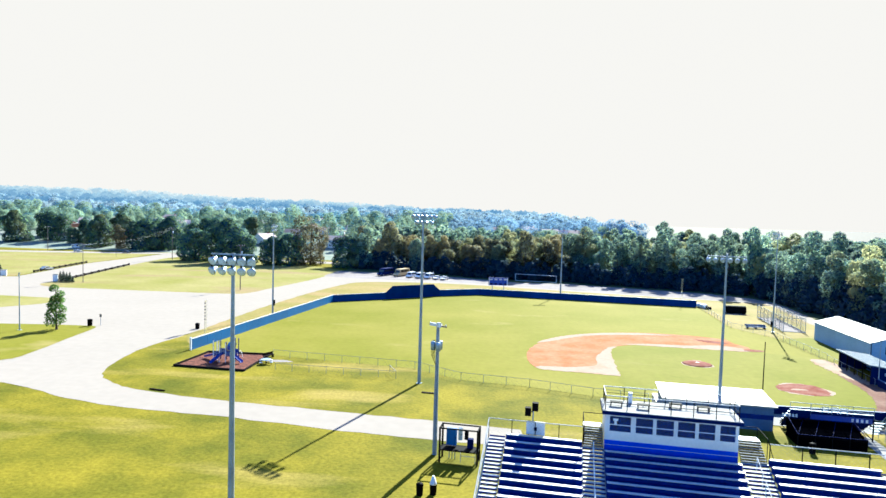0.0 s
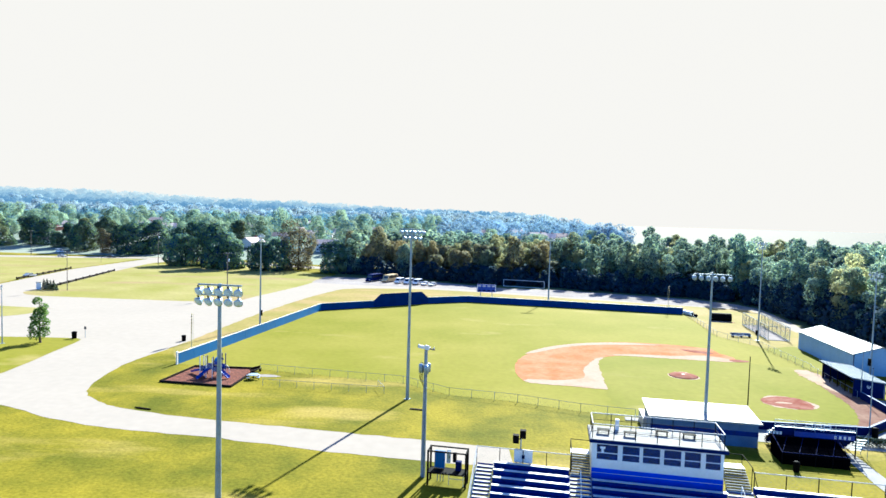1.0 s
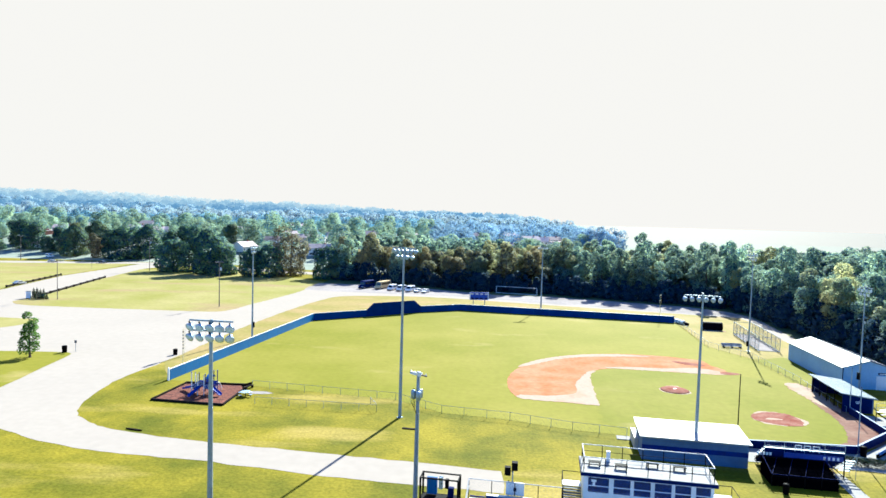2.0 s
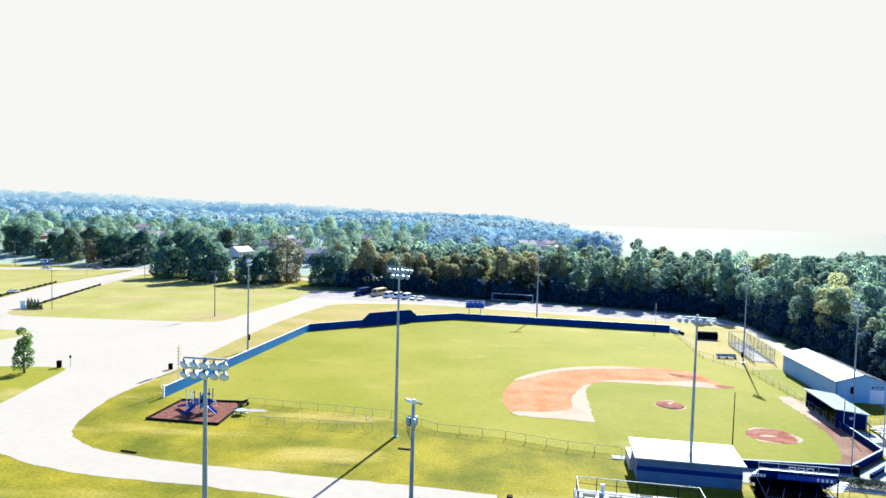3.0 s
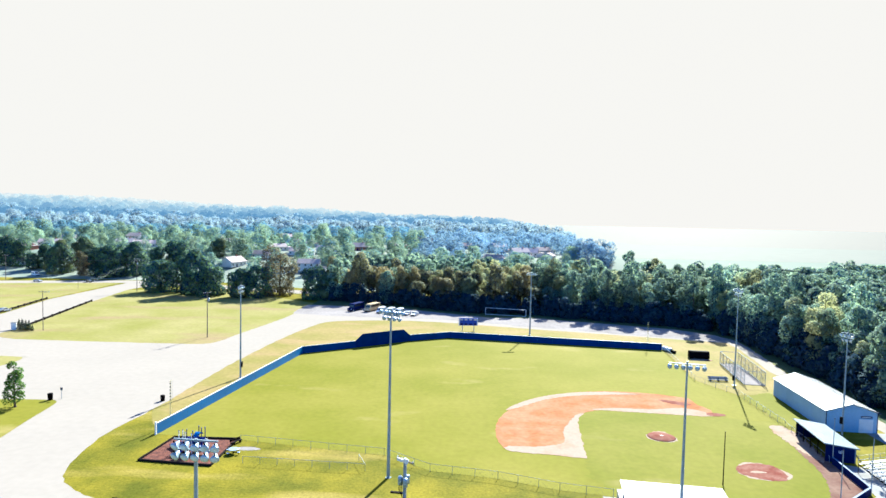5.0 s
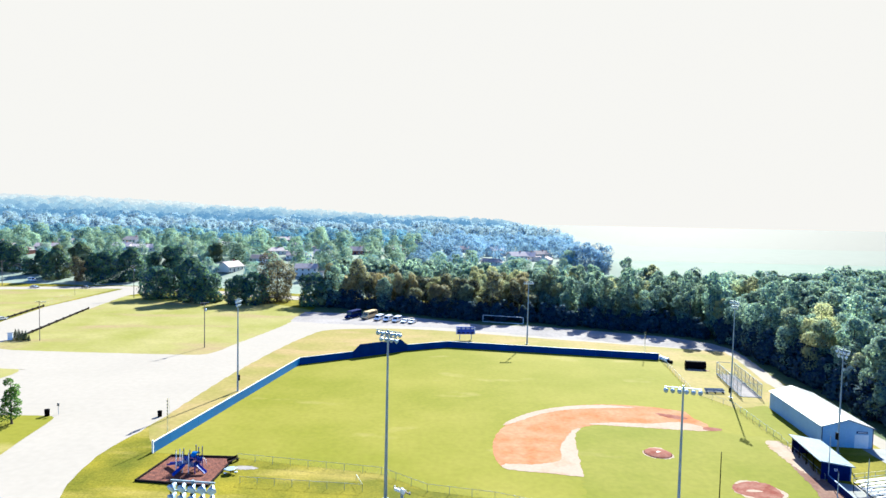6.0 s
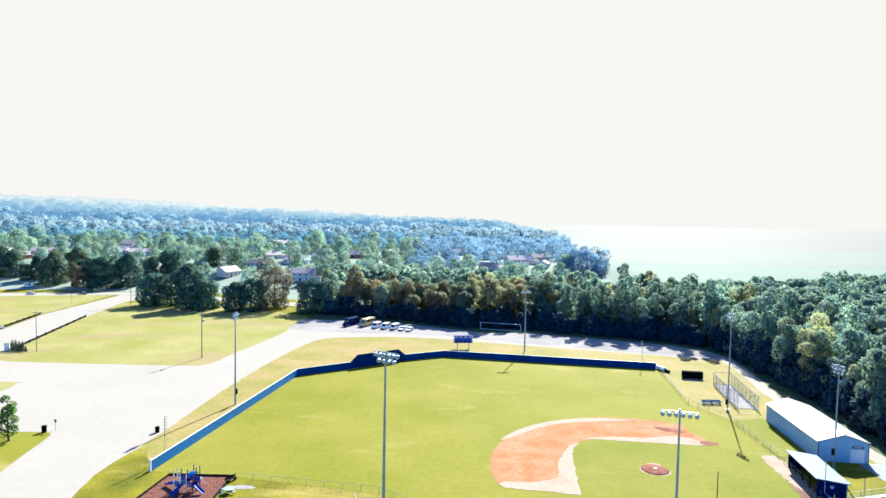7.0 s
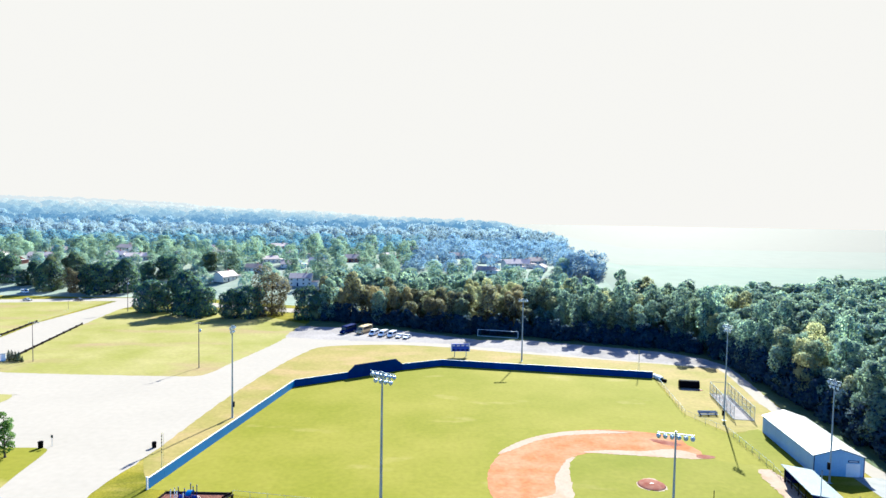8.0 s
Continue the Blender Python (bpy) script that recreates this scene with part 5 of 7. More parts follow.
def small_bleachers():
    ob = thing("bleachers", at(38.3, 76.2, 0, PARK), "small elevated bleachers with dark steel frame behind home", "bleachers", "bleachers")
    wide = 9.0
    for i in range(5):
        y, z = 0.7 * i, 2.7 - 0.5 * i
        part("footboard", boxes((0, wide, y, y + 0.55, z - 0.06, z)), DARK_STEEL, ob)
        part("bench", boxes((0, wide, y + 0.02, y + 0.27, z + 0.40, z + 0.45)), GALVANISED, ob)
        part("riser", boxes((0, wide, y - 0.03, y, z - 0.46, z + 0.36)), NAVY_PAINT, ob)
    for k in range(5):
        x = wide * k / 4
        part("leg", boxes((x - 0.06, x + 0.06, -0.06, 0.06, 0, 2.64)), DARK_STEEL, ob)
        part("brace", tubes(((x, 0, 0.3), (x, 3.2, 0.3), 0.04), ((x, 0, 2.4), (x, 3.2, 0.4), 0.05)), DARK_STEEL, ob)
        part("rail_post", tubes(((x, 0, 2.7), (x, 0, 4.0), 0.035)), GALVANISED, ob)
    for k in range(4):
        x = wide * k / 4
        part("cross_brace", tubes(((x, 0, 0.2), (x + wide / 4, 0, 2.5), 0.035), ((x, 0, 2.5), (x + wide / 4, 0, 0.2), 0.035)), DARK_STEEL, ob)
    part("back_band", boxes((2.2, wide - 0.2, -0.1, -0.06, 2.15, 2.75)), BLUE_PAINT, ob, "royal blue fascia board")
    part("back_rail", tubes(((0, 0, 4.0), (wide, 0, 4.0), 0.04), ((0, 0, 3.4), (wide, 0, 3.4), 0.025)), GALVANISED, ob)
    bm = bmesh.new()
    for k in range(34):
        x = wide * k / 33
        tube(bm, (x, 0, 2.75), (x, 0, 4.0), 0.010, 0.010, 4)
    part("rail_mesh", bm, WIRE, ob)
    for k in range(3):
        x = 3.4 + 1.0 * k
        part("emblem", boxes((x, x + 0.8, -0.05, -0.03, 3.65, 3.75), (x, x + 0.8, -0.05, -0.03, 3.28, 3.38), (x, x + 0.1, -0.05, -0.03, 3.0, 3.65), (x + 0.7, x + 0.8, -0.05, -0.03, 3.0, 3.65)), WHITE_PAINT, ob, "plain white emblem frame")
    for k in range(5):
        part("stair_tread", boxes((wide + 0.1, wide + 1.3, 0.1 + 0.32 * k, 0.38 + 0.32 * k, 2.2 - 0.42 * k, 2.26 - 0.42 * k)), GALVANISED, ob)
    part("stair_rail", tubes(((wide + 1.35, 0.1, 3.2), (wide + 1.35, 1.8, 1.4), 0.03), ((wide + 1.35, 1.7, 0), (wide + 1.35, 1.7, 1.5), 0.03), ((wide + 1.35, 0.1, 0), (wide + 1.35, 0.1, 3.2), 0.03)), GALVANISED, ob)
    # dark lower deck that slopes up to the blue fascia
    lo, hi = -0.4, 6.7
    bm = bmesh.new()
    profile_x(bm, [(-4.0, 0.05), (-0.12, 0.05), (-0.12, 2.05), (-4.0, 1.20)], lo, hi)
    part("lower_deck", bm, LOWER_DECK, ob, "black mesh-covered lower deck")
    for k in range(5):
        x = lo + (hi - lo) * k / 4
        part("deck_post", tubes(((x, -4.05, 0), (x, -4.05, 1.45), 0.05)), DARK_STEEL, ob)
        part("deck_rafter", tubes(((x, -4.05, 1.26), (x, -0.2, 2.09), 0.03)), LOWER_DECK, ob)
    for k in range(4):
        x0, x1 = lo + (hi - lo) * k / 4, lo + (hi - lo) * (k + 1) / 4
        part("deck_brace", tubes(((x0, -4.0, 1.26), (x1, -0.2, 2.09), 0.02)), NAVY_PAINT, ob)
    part("deck_rail", tubes(((lo, -4.05, 1.45), (hi, -4.05, 1.45), 0.035)), NAVY_PAINT, ob)
    part("deck_rail", tubes(((lo, -4.05, 1.45), (lo, -0.1, 2.5), 0.035)), NAVY_PAINT, ob)
    part("deck_rail", tubes(((hi, -4.05, 1.45), (hi, -0.1, 2.5), 0.035)), NAVY_PAINT, ob)
    for k in range(9):
        x = -0.9 + 0.36 * k if k < 5 else 6.6 + 0.5 * (k - 5)
        part("seat_back", boxes((x, x + 0.24, -0.16, -0.11, 2.25, 2.6)), WHITE_PAINT, ob, "white plastic seat back" if k == 0 else "")


small_bleachers()


def alu_bleachers():
    ob = thing("bleachers", at(66.2, 97.4, 0, PARK + 24), "bright aluminium plank bleachers beside the far dugout", "bleachers", "bleachers")
    wide = 9.0
    for i in range(7):
        y, z = -0.68 * i, 0.35 + 0.22 * (6 - i) * 1.0
        part("footboard", boxes((0, wide, y - 0.3, y - 0.04, z - 0.05, z)), ALUMINIUM, ob)
        part("bench", boxes((0, wide, y - 0.62, y - 0.36, z + 0.36, z + 0.41)), ALUMINIUM, ob)
    for k in range(5):
        x = 0.1 + (wide - 0.2) * k / 4
        bm = bmesh.new()
        profile_x(bm, [(0.1, 1.4), (0.1, 1.6), (-4.6, 0.3), (-4.6, 0.1)], x - 0.03, x + 0.03)
        part("frame", bm, DARK_STEEL, ob)
        part("leg", boxes((x - 0.04, x + 0.04, 0.02, 0.1, 0, 1.5), (x - 0.04, x + 0.04, -2.3, -2.22, 0, 0.9), (x - 0.04, x + 0.04, -4.6, -4.52, 0, 0.2)), DARK_STEEL, ob)
        part("rail_post", tubes(((x, 0.12, 1.5), (x, 0.12, 2.9), 0.03)), GALVANISED, ob)
    part("back_rail", tubes(((0, 0.12, 2.9), (wide, 0.12, 2.9), 0.045)), YELLOW, ob, "yellow top rail")
    part("back_rail", tubes(((0, 0.12, 2.2), (wide, 0.12, 2.2), 0.03)), GALVANISED, ob)


alu_bleachers()


def stadium_seat():
    ob = thing("stadium_seat", pose(0, 0, 0), "royal blue folding stadium seat on the walkway", "seat", "backstop seats")
    bm = boxes((-0.22, 0.22, -0.22, 0.2, 0.40, 0.46))
    soften(bm, 0.03)
    part("seat", bm, BLUE_PAD, ob)
    bm = boxes((-0.23, 0.23, -0.28, -0.22, 0.42, 0.88))
    soften(bm, 0.025)
    part("backrest", bm, BLUE_PAD, ob)
    part("leg", boxes((-0.24, -0.2, -0.25, 0.1, 0, 0.55), (0.2, 0.24, -0.25, 0.1, 0, 0.55)), DARK_STEEL, ob)
    return ob


seat_proto = stadium_seat()
places = []
for row, (sx, sy) in enumerate(((56.2, 82.2), (57.6, 80.9), (62.4, 86.6), (63.9, 85.4))):
    for k in range(8):
        places.append((sx + 0.43 * k, sy + 0.33 * k))
for i, (x, y) in enumerate(places):
    m = pose(x, y, 0.045, 0, 0, 38)
    if i == 0:
        seat_proto.matrix_basis = m
    else:
        copy_thing(seat_proto, m)


def hedge(points, high, wide, label, seed):
    """A clipped hedge as many leaf clumps."""
    rnd = np.random.RandomState(seed)
    V, F = [], []
    for (ax, ay), (bx, by) in zip(points, points[1:]):
        length = math.hypot(bx - ax, by - ay)
        n = int(length * 320)
        t = rnd.rand(n)
        off = (rnd.rand(n) - 0.5) * wide
        z = rnd.rand(n) ** 0.6 * high
        for k in range(n):
            c = np.array([ax + (bx - ax) * t[k] - off[k] * (by - ay) / length, ay + (by - ay) * t[k] + off[k] * (bx - ax) / length, z[k] + 0.05])
            d = rnd.randn(2, 3)
            d /= np.linalg.norm(d, axis=1)[:, None]
            s = 0.13
            i = len(V)
            V += [tuple(c + d[0] * s), tuple(c + d[1] * s), tuple(c - d[0] * s), tuple(c - d[1] * s)]
            F.append((i, i + 1, i + 2, i + 3))
    data = bpy.data.meshes.new("hedge")
    data.from_pydata(V, [], F)
    data.materials.append(LEAF_DARK)
    return tagged(new("hedge", data), label, "hedge", kind="stuff")


hedge([(49.8, 79.6), (54.8, 78.6), (59.5, 76.8)], 1.0, 1.1, "low dark hedge behind the walkway", 5)

# ---------------------------------------------------------------- drive borders, entrance shrubs
def drive_border(a, b, label):
    ob = thing("drive_fence", pose(0, 0, 0), label, "fence", "drive fences")
    a, b = Vector((*a, 0)), Vector((*b, 0))
    n = 9
    for i in range(n + 1):
        p = a.lerp(b, i / n)
        bm = boxes((p.x - 0.22, p.x + 0.22, p.y - 0.22, p.y + 0.22, 0, 0.95))
        soften(bm, 0.04)
        part("post", bm, TIMBER, ob)
    way = math.degrees(math.atan2(b.y - a.y, b.x - a.x))
    for z in (0.22, 0.55):
        bm = bmesh.new()
        box(bm, 0, (b - a).length, -0.12, 0.12, z, z + 0.24, pose(a.x, a.y, 0, 0, 0, way))
        part("rail", bm, TIMBER, ob)


drive_border((-138.6, 201), (-150.6, 258), "low dark timber fence along the entrance drive")
drive_border((-164.2, 219), (-172.4, 262), "low dark timber fence along the entrance drive")

# ---------------------------------------------------------------- small field things
def scoreboard():
    ob = thing("scoreboard", at(8.0, 211.3, 0, 4), "blue scoreboard on two posts behind the outfield fence", "scoreboard")
    for x in (-2.0, 2.0):
        part("post", boxes((x - 0.12, x + 0.12, -0.12, 0.12, 0, 3.0)), GALVANISED, ob)
    bm = boxes((-3.3, 3.3, -0.2, 0.2, 1.9, 4.5))
    soften(bm, 0.04, 1)
    part("panel", bm, BLUE_PAINT, ob)
    for x in (-2.4, -0.8, 0.8, 2.4):
        part("score_window", boxes((x - 0.5, x + 0.5, -0.23, -0.205, 3.7, 4.2)), ALUMINIUM, ob)
        part("score_window", boxes((x - 0.5, x + 0.5, -0.23, -0.205, 2.2, 2.6)), BLACK, ob)
    part("side_band", boxes((-3.25, -3.0, -0.23, -0.205, 2.0, 4.4), (3.0, 3.25, -0.23, -0.205, 2.0, 4.4)), WHITE_PAINT, ob)


scoreboard()


def long_backdrop():
    ob = thing("net_backdrop", at(16.3, 248.4, 0, -14), "long low steel frame hung with dark netting", "net frame")
    wide, high = 16.4, 2.7
    part("frame", tubes(((0, 0, high), (wide, 0, high), 0.09), ((0, 0, 0), (0, 0, high), 0.09), ((wide, 0, 0), (wide, 0, high), 0.09), ((0, 0, 0.1), (wide, 0, 0.1), 0.09)), WHITE_PAINT, ob, "white steel tube frame")
    bm = bmesh.new()
    for k in range(66):
        tube(bm, (wide * k / 65, 0.02, 0.1), (wide * k / 65, 0.02, high), 0.012, 0.012, 3)
    for k in range(10):
        tube(bm, (0, 0.02, 0.1 + 0.28 * k), (wide, 0.02, 0.1 + 0.28 * k), 0.012, 0.012, 3)
    part("net", bm, BLACK, ob)
    part("back_stay", tubes(((0, 0, high), (0, 1.8, 0), 0.05), ((wide, 0, high), (wide, 1.8, 0), 0.05)), WHITE_PAINT, ob)


long_backdrop()


def tarp_roll(x, y, turn, length, r, material, label):
    ob = thing("tarp_roll", at(x, y, 0, turn), label, "tarp", "field tarps")
    bm = bmesh.new()
    tube(bm, (-length / 2, 0, r), (length / 2, 0, r), r, r, 18)
    soften(bm, 0.08)
    part("roll", bm, material, ob)
    for s in (-0.2, 0.2):
        part("strap", tubes(((length * s, 0, r), (length * s + 0.12, 0, r), r + 0.02, r + 0.02, 18)), DARK_STEEL, ob)


tarp_roll(67.6, 185.6, 110, 3.6, 0.65, WHITE_PAINT, "white rolled field tarp at the end of the fence")
tarp_roll(68.4, 183.6, 110, 2.6, 0.45, BLACK, "black rolled field tarp beside the white one")
ob = thing("bullpen_screen", at(73.6, 177.0, 0, -8) @ Matrix.Diagonal((1.08, 1.2, 1.3, 1)), "dark humped cover standing on the bullpen mound", "screen")
bm = bmesh.new()
profile_x(bm, [(-0.95, 0.12)] + [(-0.95 * math.cos(math.pi * k / 10), 0.75 + 1.0 * math.sin(math.pi * k / 10)) for k in range(11)] + [(0.95, 0.12)], -2.6, 2.6)
soften(bm, 0.22, 2)
part("pad", bm, BLACK, ob)
part("foot", boxes((-2.4, -2.2, -0.8, 0.8, 0, 0.15), (2.2, 2.4, -0.8, 0.8, 0, 0.15)), DARK_STEEL, ob)
worn_disc("sand_patch", 73.4, 175.2, 3.0, 1.6, 0.03, SAND, "worn pale bullpen clay", "sand", 15)
worn_disc("sand_patch", 75.4, 174.4, 1.2, 0.6, 0.04, RED_CLAY, "red bullpen clay scrape", "sand", 16)


def team_bench(x, y, turn):
    ob = thing("team_bench", at(x, y, 0, turn), "blue-grey painted bench with backrest beside the bullpen", "bench", "benches")
    part("seat", boxes((-2.4, 2.4, -0.3, 0.3, 0.44, 0.5)), BLOCK_BLUE, ob)
    part("backrest", boxes((-2.4, 2.4, 0.34, 0.4, 0.62, 0.95)), BLOCK_BLUE, ob)
    for s in (-2.0, 0, 2.0):
        part("leg", boxes((s - 0.04, s + 0.04, -0.25, 0.25, 0, 0.44), (s - 0.04, s + 0.04, 0.28, 0.34, 0, 0.95)), DARK_STEEL, ob)


team_bench(68.2, 151.6, 0)
team_bench(68.4, 152.7, 0)

# ---------------------------------------------------------------- playground
def playground():
    corners = [(-47.6, 95.6), (-35.7, 94.2), (-35.3, 105.5), (-46.4, 105.6)]
    sheet("mulch_bed", corners, 0.05, MULCH, "square red-brown mulch bed of the playground", "mulch bed")
    edging = thing("bed_edging", pose(0, 0, 0), "dark timber edging round the mulch bed", "edging")
    for (ax, ay), (bx, by) in zip(corners, corners[1:] + corners[:1]):
        way = Vector((bx - ax, by - ay))
        bm = bmesh.new()
        box(bm, -0.1, way.length + 0.1, -0.12, 0.12, 0, 0.32, pose(ax, ay, 0, 0, 0, math.degrees(math.atan2(way.y, way.x))))
        part("timber", bm, TIMBER, edging)
    ob = thing("play_structure", at(-41.0, 99.9, 0.05, PARK), "dark blue playground tower with white posts and blue slides", "playground")
    for x in (-1.6, -0.5, 0.6, 1.7):
        for y in (-1.1, 0.0, 1.1):
            if abs(y) < 0.5 and abs(x) < 1.0:
                continue
            h = 2.9 + 0.55 * ((x * 7 + y * 5) % 2)
            post = part("post", tubes(((x, y, 0), (x, y, h), 0.075)), (WHITE_PAINT if y < 0.5 else NAVY_PAINT) if x < 1 else STAND_BLUE, ob)
            part("cap", tubes(((x, y, h), (x, y, h + 0.12), 0.10, 0.03)), BLUE_PAINT, post)
    for x0, x1, z in ((-1.6, -0.5, 1.0), (-0.5, 0.6, 1.5), (0.6, 1.7, 1.1)):
        part("deck", boxes((x0 + 0.08, x1 - 0.08, -1.1, 1.1, z, z + 0.07)), NAVY_PAINT, ob)
        for y, mat in ((1.1, BLUE_PAINT), (-1.1, STAND_BLUE)):
            panel = boxes((x0 + 0.12, x1 - 0.12, y - 0.03, y + 0.03, z + 0.12, z + 0.85))
            soften(panel, 0.02, 1)
            part("panel", panel, mat, ob)
        for k in range(4):
            u = x0 + 0.25 + 0.2 * k
            part("baluster", tubes(((u, -1.18, z + 0.1), (u, -1.18, z + 0.8), 0.02, 0.02, 6)), WHITE_PAINT, ob)
    for a, b, wd in (((-1.6, 0.3, 1.05), (-4.3, 0.9, 0.25), 0.36), ((0.0, -1.1, 1.55), (-1.0, -2.9, 0.25), 0.32), ((1.7, -0.4, 1.15), (3.4, -0.9, 0.22), 0.34)):
        a, b = Vector(a), Vector(b)
        side = (b - a).cross(Vector((0, 0, 1))).normalized() * wd
        bm = bmesh.new()
        sec = [(-1.0, 0.28), (-0.8, 0.05), (0.8, 0.05), (1.0, 0.28), (1.0, 0.22), (0.8, -0.02), (-0.8, -0.02), (-1.0, 0.22)]
        rings = []
        for t in (0, 0.2, 0.5, 0.85, 1.0):
            p = a.lerp(b, t)
            p.z = a.z + (b.z - a.z) * (t ** 0.85 if t < 1 else 1)
            rings.append([bm.verts.new(p + side * s + Vector((0, 0, z))) for s, z in sec])
        for lo, hi in zip(rings, rings[1:]):
            for k in range(8):
                bm.faces.new((lo[k], lo[(k + 1) % 8], hi[(k + 1) % 8], hi[k]))
        bm.faces.new(rings[0])
        bm.faces.new(rings[-1][::-1])
        bmesh.ops.recalc_face_normals(bm, faces=bm.faces[:])
        part("slide", bm, BLUE_PAINT, ob, "glossy blue slide")
    # a climbing arch with rungs on the far side
    for x in (0.7, 1.6):
        last = None
        rail = bmesh.new()
        for k in range(9):
            p = Vector((x, 1.1 + 1.5 * math.sin(math.pi * k / 16), 1.7 * math.cos(math.pi * k / 16) + 0.0))
            if last is not None:
                tube(rail, last, p, 0.04, 0.04, 6)
            last = p
        part("climber_rail", rail, WHITE_PAINT, ob)
    for k in range(1, 8):
        y, z = 1.1 + 1.5 * math.sin(math.pi * k / 16), 1.7 * math.cos(math.pi * k / 16)
        part("rung", tubes(((0.7, y, z), (1.6, y, z), 0.028, 0.028, 6)), WHITE_PAINT, ob)
    hood = bmesh.new()
    profile_x(hood, [(-0.75, 2.75), (-0.4, 3.15), (0, 3.3), (0.4, 3.15), (0.75, 2.75), (0.68, 2.72), (0, 3.2), (-0.68, 2.72)], 0.7, 1.6)
    part("hood", hood, BLUE_PAD, ob, "rounded blue plastic hood")
    table = thing("picnic_table", at(-34.0, 99.4, 0, 20), "round pale blue picnic table beside the mulch bed", "table")
    top = bmesh.new()
    spin(top, [(0.78, 0.70), (0.85, 0.72), (0.85, 0.76), (0.80, 0.78)], None, 22)
    part("tabletop", top, LAMP_SHELL, table)
    part("pedestal", tubes(((0, 0, 0), (0, 0, 0.7), 0.09, 0.07)), DARK_STEEL, table)
    for k in range(4):
        a = math.pi / 4 + math.pi / 2 * k
        cx, cy = 1.15 * math.cos(a), 1.15 * math.sin(a)
        stool = bmesh.new()
        spin(stool, [(0.22, 0.40), (0.26, 0.42), (0.26, 0.46), (0.22, 0.47)], pose(cx, cy, 0), 14)
        seat = part("seat", stool, LAMP_SHELL, table)
        part("arm", tubes(((0.1 * math.cos(a), 0.1 * math.sin(a), 0.2), (cx, cy, 0.25), 0.035), ((cx, cy, 0.0), (cx, cy, 0.40), 0.035)), DARK_STEEL, seat)
    bench = thing("park_bench", at(-35.0, 103.6, 0, 60), "dark park bench at the corner of the mulch bed", "bench", "benches")
    part("seat", boxes((-1.1, 1.1, -0.25, 0.25, 0.42, 0.48)), TIMBER, bench)
    part("backrest", boxes((-1.1, 1.1, 0.26, 0.32, 0.5, 0.9)), TIMBER, bench)
    part("leg", boxes((-0.95, -0.87, -0.22, 0.3, 0, 0.42), (0.87, 0.95, -0.22, 0.3, 0, 0.42)), DARK_STEEL, bench)
    worn_disc("sand_patch", -32.4, 101.5, 2.2, 0.8, 0.028, GRAVEL, "small pale concrete pad by the mulch bed", "pavement", 21)


playground()

# ---------------------------------------------------------------- vehicles
def wheel(parent, x, y, r=0.38):
    bm = bmesh.new()
    spin(bm, [(r * 0.62, -0.11), (r * 0.95, -0.11), (r, -0.07), (r, 0.07), (r * 0.95, 0.11), (r * 0.62, 0.11)], pose(x, y, r, 0, 90, 0), 14)
    t = part("wheel", bm, RUBBER, parent)
    bm = bmesh.new()
    spin(bm, [(r * 0.6, -0.125), (r * 0.6, 0.125)], pose(x, y, r, 0, 90, 0), 12)
    part("rim", bm, ALUMINIUM, t)


